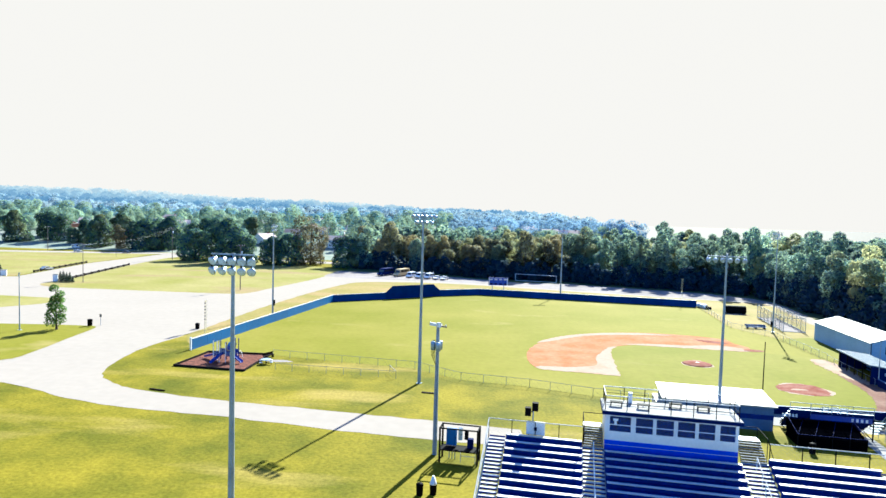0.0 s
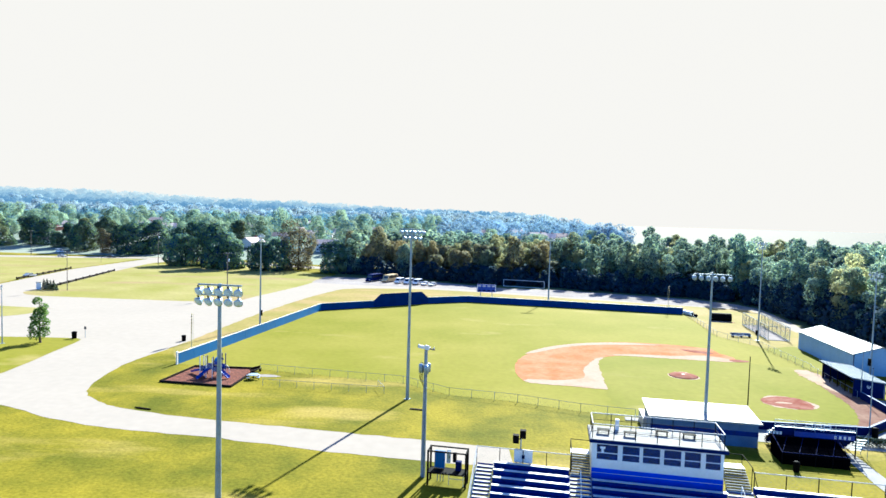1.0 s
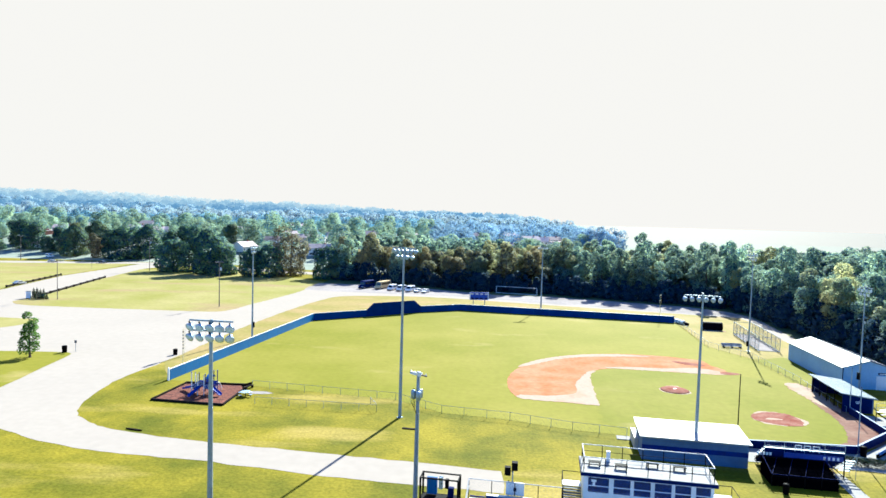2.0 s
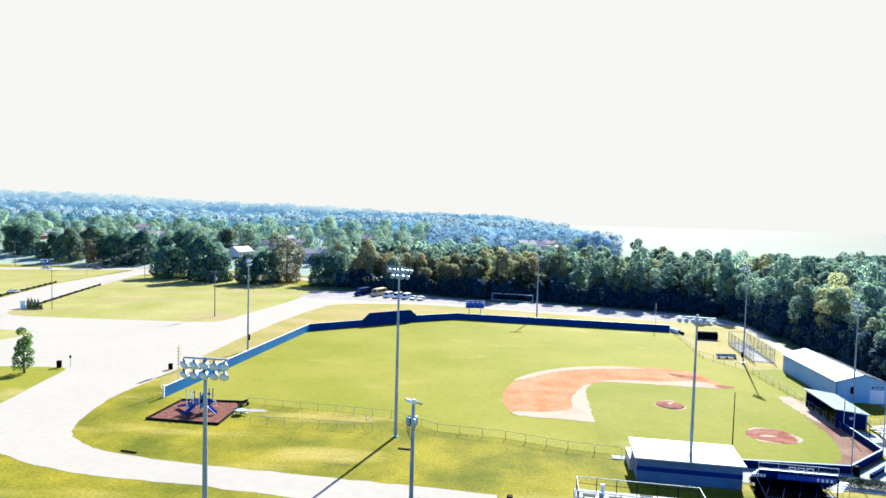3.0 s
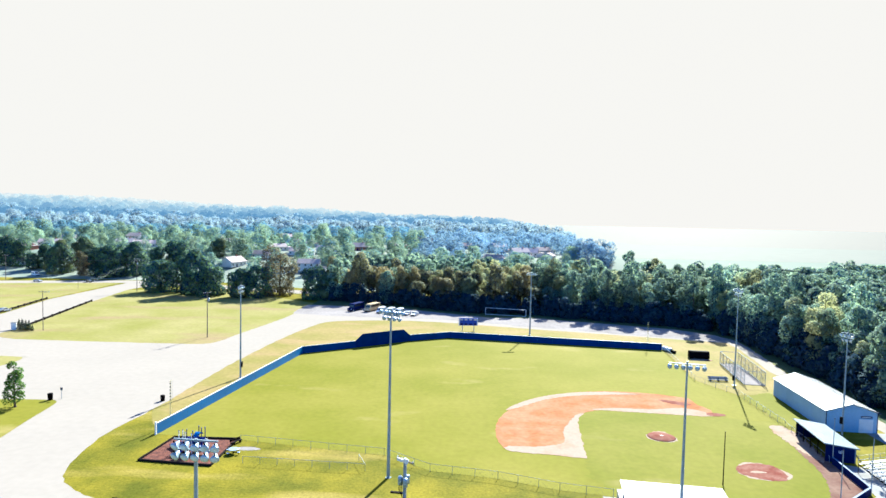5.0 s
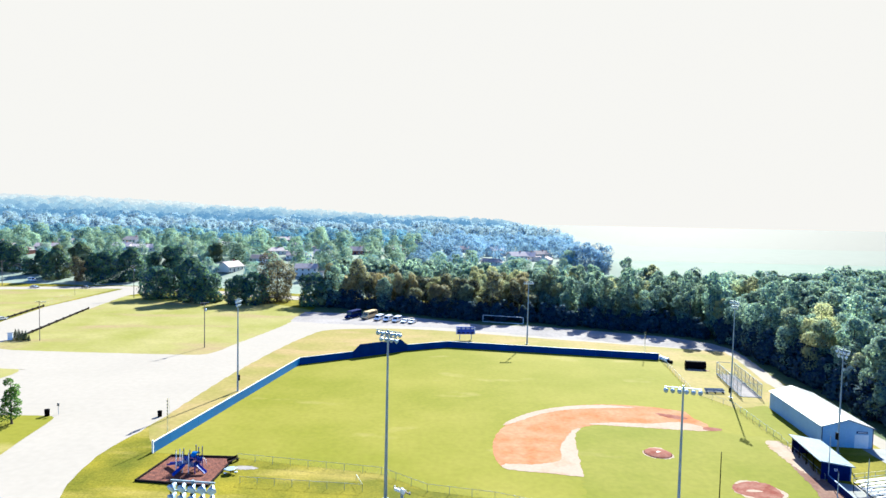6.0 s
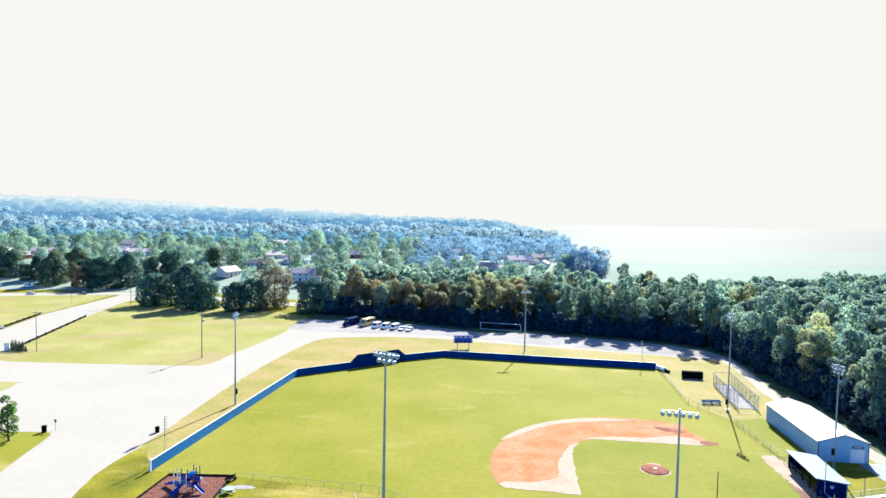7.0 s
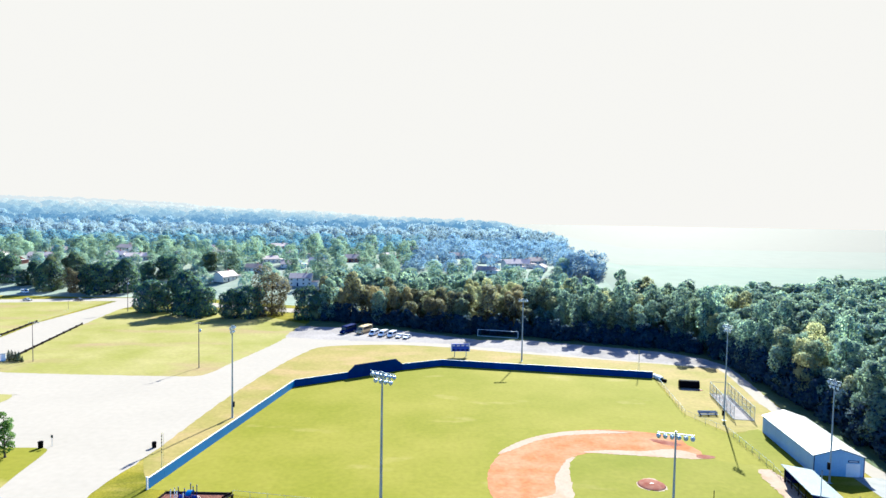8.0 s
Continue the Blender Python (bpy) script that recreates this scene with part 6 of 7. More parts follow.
def vehicle(kind, m, paint, label, category, group="parked vehicles"):
    """Nose towards -y."""
    ob = thing(kind, m, label, category, group)
    if kind == "bus":
        w, prof = 1.2, [(0, 0.45), (0, 1.25), (1.3, 1.45), (1.55, 2.75), (1.8, 3.05), (8.7, 3.1), (9.0, 2.85), (9.0, 0.5)]
        wheels, r = (1.0, 6.9), 0.48
        glass = [(2.0 + 0.95 * k, 2.8 + 0.95 * k, 1.75, 2.6) for k in range(7)]
        shield = (1.36, 1.50, 1.60, 2.62)
    elif kind == "van":
        w, prof = 1.0, [(0, 0.4), (0, 1.0), (0.9, 1.2), (1.7, 2.15), (2.2, 2.3), (5.3, 2.3), (5.5, 2.1), (5.5, 0.45)]
        wheels, r = (1.0, 4.3), 0.38
        glass = [(1.75, 2.6, 1.3, 1.95), (2.75, 3.9, 1.3, 1.95), (4.0, 5.2, 1.3, 1.95)]
        shield = (0.98, 1.60, 1.28, 2.05)
    else:
        w, prof = 0.9, [(0, 0.32), (0.02, 0.75), (1.3, 0.95), (2.0, 1.45), (3.4, 1.48), (4.1, 1.02), (4.65, 0.95), (4.7, 0.4)]
        wheels, r = (0.9, 3.7), 0.33
        glass = [(1.85, 2.6, 1.0, 1.35), (2.7, 3.45, 1.0, 1.35)]
        shield = (1.38, 1.92, 1.01, 1.40)
    bm = bmesh.new()
    profile_x(bm, prof, -w, w)
    soften(bm, 0.09, 2)
    part("body", bm, paint, ob)
    for s in (-1, 1):
        for y0, y1, z0, z1 in glass:
            part("window", boxes((s * (w + 0.008) - 0.012, s * (w + 0.008) + 0.012, y0, y1, z0, z1)), DARK_GLASS, ob)
        part("headlight", boxes((s * w * 0.7 - 0.16, s * w * 0.7 + 0.16, -0.03, 0.06, prof[1][1] - 0.38, prof[1][1] - 0.16)), LENS, ob)
        for y in wheels:
            wheel(ob, s * (w - 0.06), y, r)
    y0, y1, z0, z1 = shield
    bm = bmesh.new()
    ww = w * 0.86
    q = [(-ww, y0 - 0.03, z0), (ww, y0 - 0.03, z0), (ww * 0.95, y1 - 0.03, z1), (-ww * 0.95, y1 - 0.03, z1)]
    a = [bm.verts.new(v) for v in q]
    b = [bm.verts.new((x, y + 0.04, z - 0.02)) for x, y, z in q]
    bm.faces.new(a)
    bm.faces.new(b[::-1])
    for k in range(4):
        bm.faces.new((a[k], b[k], b[(k + 1) % 4], a[(k + 1) % 4]))
    part("windshield", bm, DARK_GLASS, ob)
    part("bumper", boxes((-w * 0.97, w * 0.97, -0.09, 0.02, 0.34, 0.56)), DARK_STEEL, ob)
    return ob


BUS_TAN = surface("bus_yellow_paint", (0.56, 0.42, 0.20), (0.50, 0.38, 0.18), scale=0.6, fine=4, fine_amount=0.05, rough=0.35)
CAR_WHITE = surface("white_car_paint", (0.80, 0.80, 0.80), (0.76, 0.76, 0.76), scale=0.5, fine=4, fine_amount=0.02, rough=0.25)
CAR_SILVER = surface("silver_car_paint", (0.45, 0.48, 0.52), scale=0.5, fine=4, fine_amount=0.03, rough=0.25, metal=0.4)
CAR_DARK = surface("dark_car_paint", (0.03, 0.04, 0.06), scale=0.5, fine=4, fine_amount=0.05, rough=0.25)
vehicle("bus", at(-38.9, 246.8, 0.03, -25), NAVY_PAINT, "dark blue activity bus parked on gravel by the wood", "bus")
vehicle("bus", at(-32.2, 246.6, 0.03, -25), BUS_TAN, "pale yellow school bus parked on gravel by the wood", "bus")
vehicle("van", at(-26.9, 243.6, 0.03, -20), CAR_WHITE, "white passenger van parked in a row", "van")
vehicle("van", at(-23.1, 242.2, 0.03, -20), CAR_WHITE, "white passenger van parked in a row", "van")
vehicle("van", at(-19.4, 241.0, 0.03, -20), CAR_WHITE, "white passenger van parked in a row", "van")
vehicle("car", at(-16.0, 240.0, 0.03, -20), CAR_WHITE, "white low car parked at the row's end", "car")
vehicle("car", at(-13.0, 238.8, 0.03, -20), CAR_WHITE, "white low car parked at the row's end", "car")
vehicle("car", at(-166, 231, 0.03, 170), CAR_SILVER, "silver car on the entrance drive", "car")
vehicle("car", at(-190, 326, 0.05, 80), CAR_DARK, "dark car on the road past the houses", "car")
vehicle("car", at(-215, 322, 0.05, 80), CAR_SILVER, "silver car on the road past the houses", "car")
vehicle("car", at(-153, 327, 0.05, 95), CAR_DARK, "dark car at the road junction", "car")
vehicle("van", at(-236, 350, 0.02, 60), CAR_WHITE, "white van before a house", "van")

# ---------------------------------------------------------------- trees
def clump_arrays(seed, high, radius, base, lobes, cards, size, taper=0.0, droop=0.85, skirt=0.22, dome=0.6, loose=0.2):
    """Leaf clumps set round the lobes of a crown: triangles (n, 3, 3), above the tree's foot."""
    rnd = np.random.RandomState(seed)
    mid, half = (high + base) / 2, (high - base) / 2
    d = rnd.randn(lobes, 3)
    d /= np.linalg.norm(d, axis=1)[:, None]
    reach = rnd.rand(lobes) ** 0.45
    centre = d * reach[:, None] * [radius * 0.70, radius * 0.70, half * 0.80]
    low = rnd.rand(lobes) < skirt
    centre[low, 2] = -half * rnd.uniform(0.55, 0.9, low.sum())
    rel = centre[:, 2] / half
    centre[:, :2] *= (1 - taper * np.clip(rel, -1, 1))[:, None]
    centre[:, 2] += mid
    lobe_r = radius * rnd.uniform(0.30, 0.52, lobes) * (1 - 0.5 * taper * np.clip(rel, -1, 1))
    # leaf clumps lie on the outer skin of the lobes, none inside a neighbouring lobe
    pick = rnd.randint(0, lobes, cards * 3)
    own = rnd.randn(cards * 3, 3)
    own[:, 2] += 0.15
    own /= np.linalg.norm(own, axis=1)[:, None]
    ripple = 1 + 0.10 * np.sin(own[:, 0] * 9 + pick) * np.sin(own[:, 1] * 8 + 2 * pick) * np.sin(own[:, 2] * 7 + pick)
    spread = np.where(rnd.rand(cards * 3) < loose, rnd.uniform(1.0, 1.22, cards * 3), rnd.uniform(0.84, 1.04, cards * 3))
    p = centre[pick] + own * (lobe_r[pick] * ripple * spread)[:, None] * [1, 1, droop]
    gap = np.linalg.norm((p[:, None, :] - centre[None]) / [1, 1, droop], axis=2) / lobe_r[None]
    gap[np.arange(cards * 3), pick] = 9
    keep = np.nonzero(gap.min(1) > 0.86)[0][:cards]
    cards = len(keep)
    p, n, out = p[keep], own[keep], own[keep]
    p[:, 2] = np.maximum(p[:, 2], base * 0.55)
    nn = n + rnd.randn(cards, 3) * 0.34
    nn[:, 2] += 0.15
    nn /= np.linalg.norm(nn, axis=1)[:, None]
    a = np.cross(nn, rnd.randn(cards, 3))
    a /= np.linalg.norm(a, axis=1)[:, None] + 1e-9
    b = np.cross(nn, a)
    s = size * rnd.uniform(0.55, 1.25, cards)[:, None]
    fold = nn * s * rnd.uniform(-0.35, 0.35, cards)[:, None]
    tri = np.stack([p + a * s + fold, p + b * s * 0.9 - a * s * 0.45, p - b * s * 0.9 - a * s * rnd.uniform(0.3, 0.8, cards)[:, None] + fold], 1)
    # each leaf clump shades with the swell of its lobe and of the whole crown
    whole = (p - [0, 0, mid]) / [radius, radius, half]
    swell = n * (1.2 - dome) + whole * dome + rnd.randn(cards, 3) * 0.14
    # normals tipped upward so the crown tops take more sun
    swell[:, 2] += 0.50
    swell /= np.linalg.norm(swell, axis=1)[:, None]
    face = np.cross(tri[:, 1] - tri[:, 0], tri[:, 2] - tri[:, 0])
    wrong = (face * swell).sum(1) < 0
    tri[wrong] = tri[wrong][:, ::-1]
    return np.concatenate([tri, swell[:, None, :]], 1)


def mesh_from_triangles(name, clumps, material):
    """Triangles, each with the soft normal that stands in its fourth row."""
    n = len(clumps)
    data = bpy.data.meshes.new(name)
    data.vertices.add(3 * n)
    data.vertices.foreach_set("co", np.ascontiguousarray(clumps[:, :3], dtype=np.float32).ravel())
    data.loops.add(3 * n)
    data.loops.foreach_set("vertex_index", np.arange(3 * n, dtype=np.int32))
    data.polygons.add(n)
    data.polygons.foreach_set("loop_start", np.arange(0, 3 * n, 3, dtype=np.int32))
    data.polygons.foreach_set("loop_total", np.full(n, 3, dtype=np.int32))
    data.polygons.foreach_set("use_smooth", np.ones(n, dtype=bool))
    data.update(calc_edges=True)
    soft_normal = data.attributes.new("custom_normal", "FLOAT_VECTOR", "POINT")
    soft_normal.data.foreach_set("vector", np.ascontiguousarray(np.repeat(clumps[:, 3], 3, axis=0), dtype=np.float32).ravel())
    data.materials.append(material)
    return data


def trunk_mesh(high, radius, base, seed):
    rnd = random.Random(seed)
    bm = bmesh.new()
    r = 0.018 * high
    lean = Vector((rnd.uniform(-0.3, 0.3), rnd.uniform(-0.3, 0.3), 0))
    knots = [Vector((0, 0, -0.1)), Vector((0, 0, 0.4)) + lean * 0.05, lean * 0.4 + Vector((0, 0, base)), lean + Vector((0, 0, (base + high) / 2)), lean * 1.3 + Vector((0, 0, high * 0.85))]
    radii = [r * 1.7, r * 1.15, r * 0.9, r * 0.5, r * 0.12]
    for a, b, ra, rb in zip(knots, knots[1:], radii, radii[1:]):
        tube(bm, a, b, ra, rb, 8)
    for k in range(6):
        t = rnd.uniform(0.15, 0.8)
        a = knots[2].lerp(knots[4], t)
        ang = rnd.uniform(0, 6.28)
        out = radius * rnd.uniform(0.45, 0.75) * (1.1 - 0.6 * t)
        b = a + Vector((math.cos(ang) * out, math.sin(ang) * out, out * rnd.uniform(0.4, 0.9)))
        tube(bm, a, b, r * 0.42 * (1 - 0.5 * t), r * 0.08, 6)
    return mesh_of("trunk", bm, BARK)


def tree_kind(seed, high, radius, base, lobes, cards, size, leaf, taper=0.0, skirt=0.22, loose=0.2):
    cards, size = int(cards * 1.9), size * 0.80
    return (trunk_mesh(high, radius, base, seed), mesh_from_triangles("crown", clump_arrays(seed, high, radius, base, lobes, cards, size, taper, 0.85, skirt, 0.7, loose), leaf), seed)


def plant(kind, x, y, scale, turn, label, category="tree", group="", stretch=1.0, name="tree"):
    ob = thing(name, pose(x, y, land(x, y) - 0.05 if y > 338 else 0, 0, 0, turn) @ Matrix.Diagonal((scale, scale, scale * stretch, 1)), label, category, group)
    for nm, data in (("trunk", kind[0]), ("crown", kind[1])):
        o = new(nm, data)
        o.parent = ob
    return ob


WOOD = [tree_kind(11, 20, 4.8, 0.8, 20, 1900, 0.50, LEAF, 0.20), tree_kind(12, 22, 4.5, 1.2, 22, 1900, 0.48, LEAF, 0.25),
        tree_kind(13, 17, 5.2, 0.5, 20, 1800, 0.52, LEAF, 0.10), tree_kind(14, 23, 4.2, 1.4, 20, 1700, 0.46, LEAF, 0.30),
        tree_kind(15, 15, 4.2, 0.4, 16, 1400, 0.48, LEAF, 0.15), tree_kind(16, 21, 5.5, 0.8, 24, 2100, 0.52, LEAF, 0.10)]
GOLD = [tree_kind(17, 16, 4.8, 3.6, 20, 1700, 0.46, LEAF_GOLD, 0.12, 0.04), tree_kind(18, 18, 4.4, 4.4, 20, 1700, 0.46, LEAF_GOLD, 0.18, 0.04),
        tree_kind(19, 15, 5.0, 3.2, 18, 1600, 0.48, LEAF_GOLD, 0.05, 0.04)]
YARD = [tree_kind(21, 19, 8.0, 0.5, 34, 3600, 0.62, LEAF_YARD, 0.15, 0.36), tree_kind(22, 17, 7.2, 0.4, 30, 3000, 0.6, LEAF_YARD, 0.2, 0.36), tree_kind(23, 15, 6.2, 0.3, 24, 2500, 0.55, LEAF_YARD, 0.2, 0.36)]
BROWN = tree_kind(31, 21, 7.6, 0.6, 40, 3400, 0.46, LEAF_BROWN, -0.22, 0.16)

WOOD_LABEL = ("leafy green woodland tree at the wood's edge", "dense tall green tree in the wood")


def inside(x, y, outline):
    hit = False
    for (ax, ay), (bx, by) in zip(outline, outline[1:] + outline[:1]):
        if (ay > y) != (by > y) and x < ax + (y - ay) * (bx - ax) / (by - ay):
            hit = not hit
    return hit


def wood_spots(outline, gap, seed):
    rnd = random.Random(seed)
    xs, ys = [p[0] for p in outline], [p[1] for p in outline]
    out = []
    y = min(ys)
    row = 0
    while y < max(ys):
        x = min(xs) + (row % 2) * gap / 2
        while x < max(xs):
            px, py = x + rnd.uniform(-0.32, 0.32) * gap, y + rnd.uniform(-0.32, 0.32) * gap
            if inside(px, py, outline):
                out.append((px, py))
            x += gap
        y += gap * 0.86
        row += 1
    return out


belt = [(-58, 281), (-44, 276), (-18, 268), (6, 257), (17, 256), (37, 254), (50, 246), (70, 239), (85, 234), (98, 225), (103, 206), (102, 187), (100.5, 168), (100, 157), (96, 130), (95, 96),
        (136, 96), (268, 345), (238, 340), (132, 282), (80, 290), (6, 312), (-53, 316)]
spots = wood_spots(belt, 6.7, 71)
rnd = random.Random(5)
near, deep = [], []
for x, y in spots:
    front = (y < 296 and x < 106) or (x < 126 and y < 250)
    (near if front and len(near) < 300 else deep).append((x, y))
for x, y in near:
    kind = rnd.choice(GOLD if x < 40 and y > 250 and rnd.random() < 0.62 - 0.006 * x else WOOD)
    edge = (x > 60 and x < 112) or y < 285
    plant(kind, x, y, rnd.uniform(0.74, 1.08), rnd.uniform(0, 360), WOOD_LABEL[0] if edge else WOOD_LABEL[1], "tree", "woodland trees", rnd.uniform(0.88, 1.20))


# a close row along the eastern edge, whose crowns meet
for k in range(17):
    y = 98 + 8.2 * k
    x = 95.2 + 6.4 * (y - 98) / 130 + rnd.uniform(-0.8, 1.2)
    plant(rnd.choice(WOOD), x + 1.4, y + rnd.uniform(-2, 2), rnd.uniform(0.78, 0.98), rnd.uniform(0, 360), WOOD_LABEL[0], "tree", "woodland trees", rnd.uniform(0.9, 1.1))


def joined_trees(name, places, bank, material, label, seed, low=0.85, high=1.1):
    """Many trees in one mesh: leaf clumps over short trunks."""
    r = np.random.RandomState(seed)
    out = []
    for x, y, s, z in places:
        quads = bank[r.randint(len(bank))]
        k = r.uniform(0, 6.28)
        c, sn = math.cos(k), math.sin(k)
        turn = np.array([[c, sn, 0], [-sn, c, 0], [0, 0, 1]])
        grown = quads @ turn
        grown[:, :3] = grown[:, :3] * (s * r.uniform(low, high)) + [x, y, z]
        out.append(grown)
    ob = new(name, mesh_from_triangles(name, np.concatenate(out), material))
    return tagged(ob, label, "trees", kind="stuff")


deep_bank = [clump_arrays(50 + k, 21 - k % 3 * 1.5, 4.6, 6.0, 18, 1000, 0.74, 0.1) for k in range(5)]
joined_trees("wood_interior", [(x, y, 1.0, 0.0) for x, y in deep], deep_bank, LEAF, "dense green woodland canopy behind the edge trees", 8)

# brush added along the wood's foot, coloured dark to stand in for shade
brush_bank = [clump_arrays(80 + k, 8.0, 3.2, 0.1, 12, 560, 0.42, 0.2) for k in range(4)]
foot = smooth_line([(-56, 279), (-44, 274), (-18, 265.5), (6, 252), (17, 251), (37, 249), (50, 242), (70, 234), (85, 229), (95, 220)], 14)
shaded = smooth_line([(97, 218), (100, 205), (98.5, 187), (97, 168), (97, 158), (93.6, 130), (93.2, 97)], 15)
joined_trees("undergrowth", [(x + rnd.uniform(-1, 1.5), y + rnd.uniform(0.5, 3.5), rnd.uniform(0.65, 1.15), 0.0) for x, y in foot] + [(x + rnd.uniform(0.5, 4), y, rnd.uniform(0.85, 1.4), 0.0) for x, y in shaded], brush_bank, LEAF_SHADE, "added leafy brush, coloured dark as shade at the wood's foot", 9)

# trees on the meadow's far side
for kind, x, y, s, lab in ((YARD[2], -140, 294, 1.15, "rounded green shade tree at the meadow's edge"), (YARD[1], -132, 297, 1.0, "dark green shade tree at the meadow's edge"),
                           (YARD[0], -118, 287, 1.18, "broad dark green shade tree at the meadow's edge"), (YARD[1], -111.5, 285, 0.98, "dark green shade tree at the meadow's edge"),
                           (YARD[2], -95.5, 282, 1.0, "rounded dark green tree beside the meadow"), (YARD[1], -88.5, 285, 1.0, "rounded dark green tree beside the meadow"),
                           (BROWN, -79.5, 290, 1.18, "broad russet autumn tree with an open crown"), (YARD[1], -60, 284, 1.0, "dark green tree beside the parked buses"),
                           (YARD[2], -54, 281, 0.95, "dark green tree beside the parked buses")):
    plant(kind, x, y, s, rnd.uniform(0, 360), lab, "tree", "meadow trees")
def conifer_kind(seed, high, radius, cards, size, leaf):
    """A clipped cone of needle clumps."""
    r = np.random.RandomState(seed)
    t = 1 - np.sqrt(r.rand(cards))
    k = r.rand(cards) * 2 * np.pi
    rad = radius * (1 - t) * r.uniform(0.6, 1.05, cards) * (0.82 + 0.30 * np.sin(t * high * 3.4 + 2.0 * np.sin(2 * k)))
    c = np.stack([rad * np.cos(k), rad * np.sin(k), 0.1 + t * (high - 0.1)], 1)
    tri = r.randn(cards, 3, 3)
    tri /= np.linalg.norm(tri, axis=2)[:, :, None]
    out = np.stack([np.cos(k), np.sin(k), np.full(cards, radius / high)], 1)
    tri = c[:, None, :] + tri * size
    wrong = (np.cross(tri[:, 1] - tri[:, 0], tri[:, 2] - tri[:, 0]) * out).sum(1) < 0
    tri[wrong] = tri[wrong][:, ::-1]
    return (trunk_mesh(high, radius, 0.3, seed), mesh_from_triangles("crown", np.concatenate([tri, out[:, None, :]], 1), leaf), seed)


bush = conifer_kind(90, 3.6, 1.05, 900, 0.22, LEAF_DARK)
plant(tree_kind(41, 10.6, 1.75, 0.9, 30, 1300, 0.26, LEAF_YOUNG, 0.62, 0.16, 0.55), -84.3, 119.6, 1.0, 30, "slim young green tree on the grass island", "tree")
for k in range(5):
    plant(bush, -137.4 + 1.35 * k, 195.6 - 0.4 * k, (1.0, 1.05, 0.95, 0.98, 0.6)[k], 70 * k, "dark clipped conifer at the entrance drive", "shrub", "entrance conifers", 1.0, "conifer")
plant(bush, -167.6, 207.0, 1.15, 0, "dark tall conifer at the entrance drive", "shrub", "entrance conifers", 1.0, "conifer")
ob = thing("entrance_sign", at(-138.8, 195.2, 0, 20), "white brick entrance sign beside conifers", "sign")
bm = boxes((-0.7, 0.7, -0.3, 0.3, 0, 2.3))
soften(bm, 0.06)
part("pier", bm, WHITE_PAINT, ob)
part("cap", boxes((-0.85, 0.85, -0.42, 0.42, 2.3, 2.45)), CONCRETE, ob)
ob = thing("entrance_sign", at(-165.6, 206.2, 0, 20), "white brick entrance pier beside a conifer", "sign")
bm = boxes((-0.9, 0.9, -0.3, 0.3, 0, 2.0))
soften(bm, 0.06)
part("pier", bm, WHITE_PAINT, ob)
part("cap", boxes((-1.05, 1.05, -0.42, 0.42, 2.0, 2.15)), CONCRETE, ob)

# trees round the houses
for kind, x, y, s in ((YARD[0], -229, 359, 1.10), (YARD[1], -193, 353, 1.28), (YARD[0], -184, 358, 1.12), (YARD[1], -203, 357, 1.12), (YARD[0], -228.8, 384, 1.02), (YARD[2], -247, 374, 1.12),
                      (YARD[2], -254, 372, 0.72), (YARD[1], -270, 380, 1.15), (BROWN, -212.8, 355, 0.72), (YARD[2], -184, 387, 0.95), (YARD[1], -175.7, 396, 1.05), (YARD[2], -158, 421, 0.95),
                      (YARD[2], -141, 422, 0.9), (YARD[0], -292, 372, 1.1), (YARD[1], -286, 395, 1.1)):
    plant(kind, x, y, s, rnd.uniform(0, 360), "large dark green garden tree before the houses", "tree", "garden trees")

HOUSES = [(-138, 393, 72, 1.05), (-106, 436, 8, 1.0), (-89, 446, -6, 1.0), (-68, 470, 15, 1.0), (-127, 456, 30, 0.95), (-87, 385, 5, 0.95), (-324, 521, -10, 1.0), (-297, 455, 12, 1.0),
          (-304, 435, -15, 1.0), (-302, 582, 5, 1.1), (-248, 469, 0, 1.05), (-228, 459, 25, 0.95), (-268, 384, 10, 0.85), (-222, 383, 60, 0.8), (52, 440, 25, 0.95), (62, 455, -15, 1.0),
          (75, 481, 30, 0.95), (73, 440, 70, 0.9), (-98, 622, 10, 1.1), (-150, 570, 35, 1.1), (-205, 490, -20, 1.0), (-128, 422, -8, 0.9), (-71, 644, 0, 1.1), (-42, 513, 40, 1.0), (33, 428, -30, 0.9),
          (-180, 505, 10, 1.1), (-262, 512, -25, 1.1), (-345, 470, 5, 1.0), (-20, 548, 15, 1.1), (15, 525, -10, 1.0), (-120, 508, 20, 1.1), (-215, 562, 0, 1.1), (40, 482, 35, 0.95)]


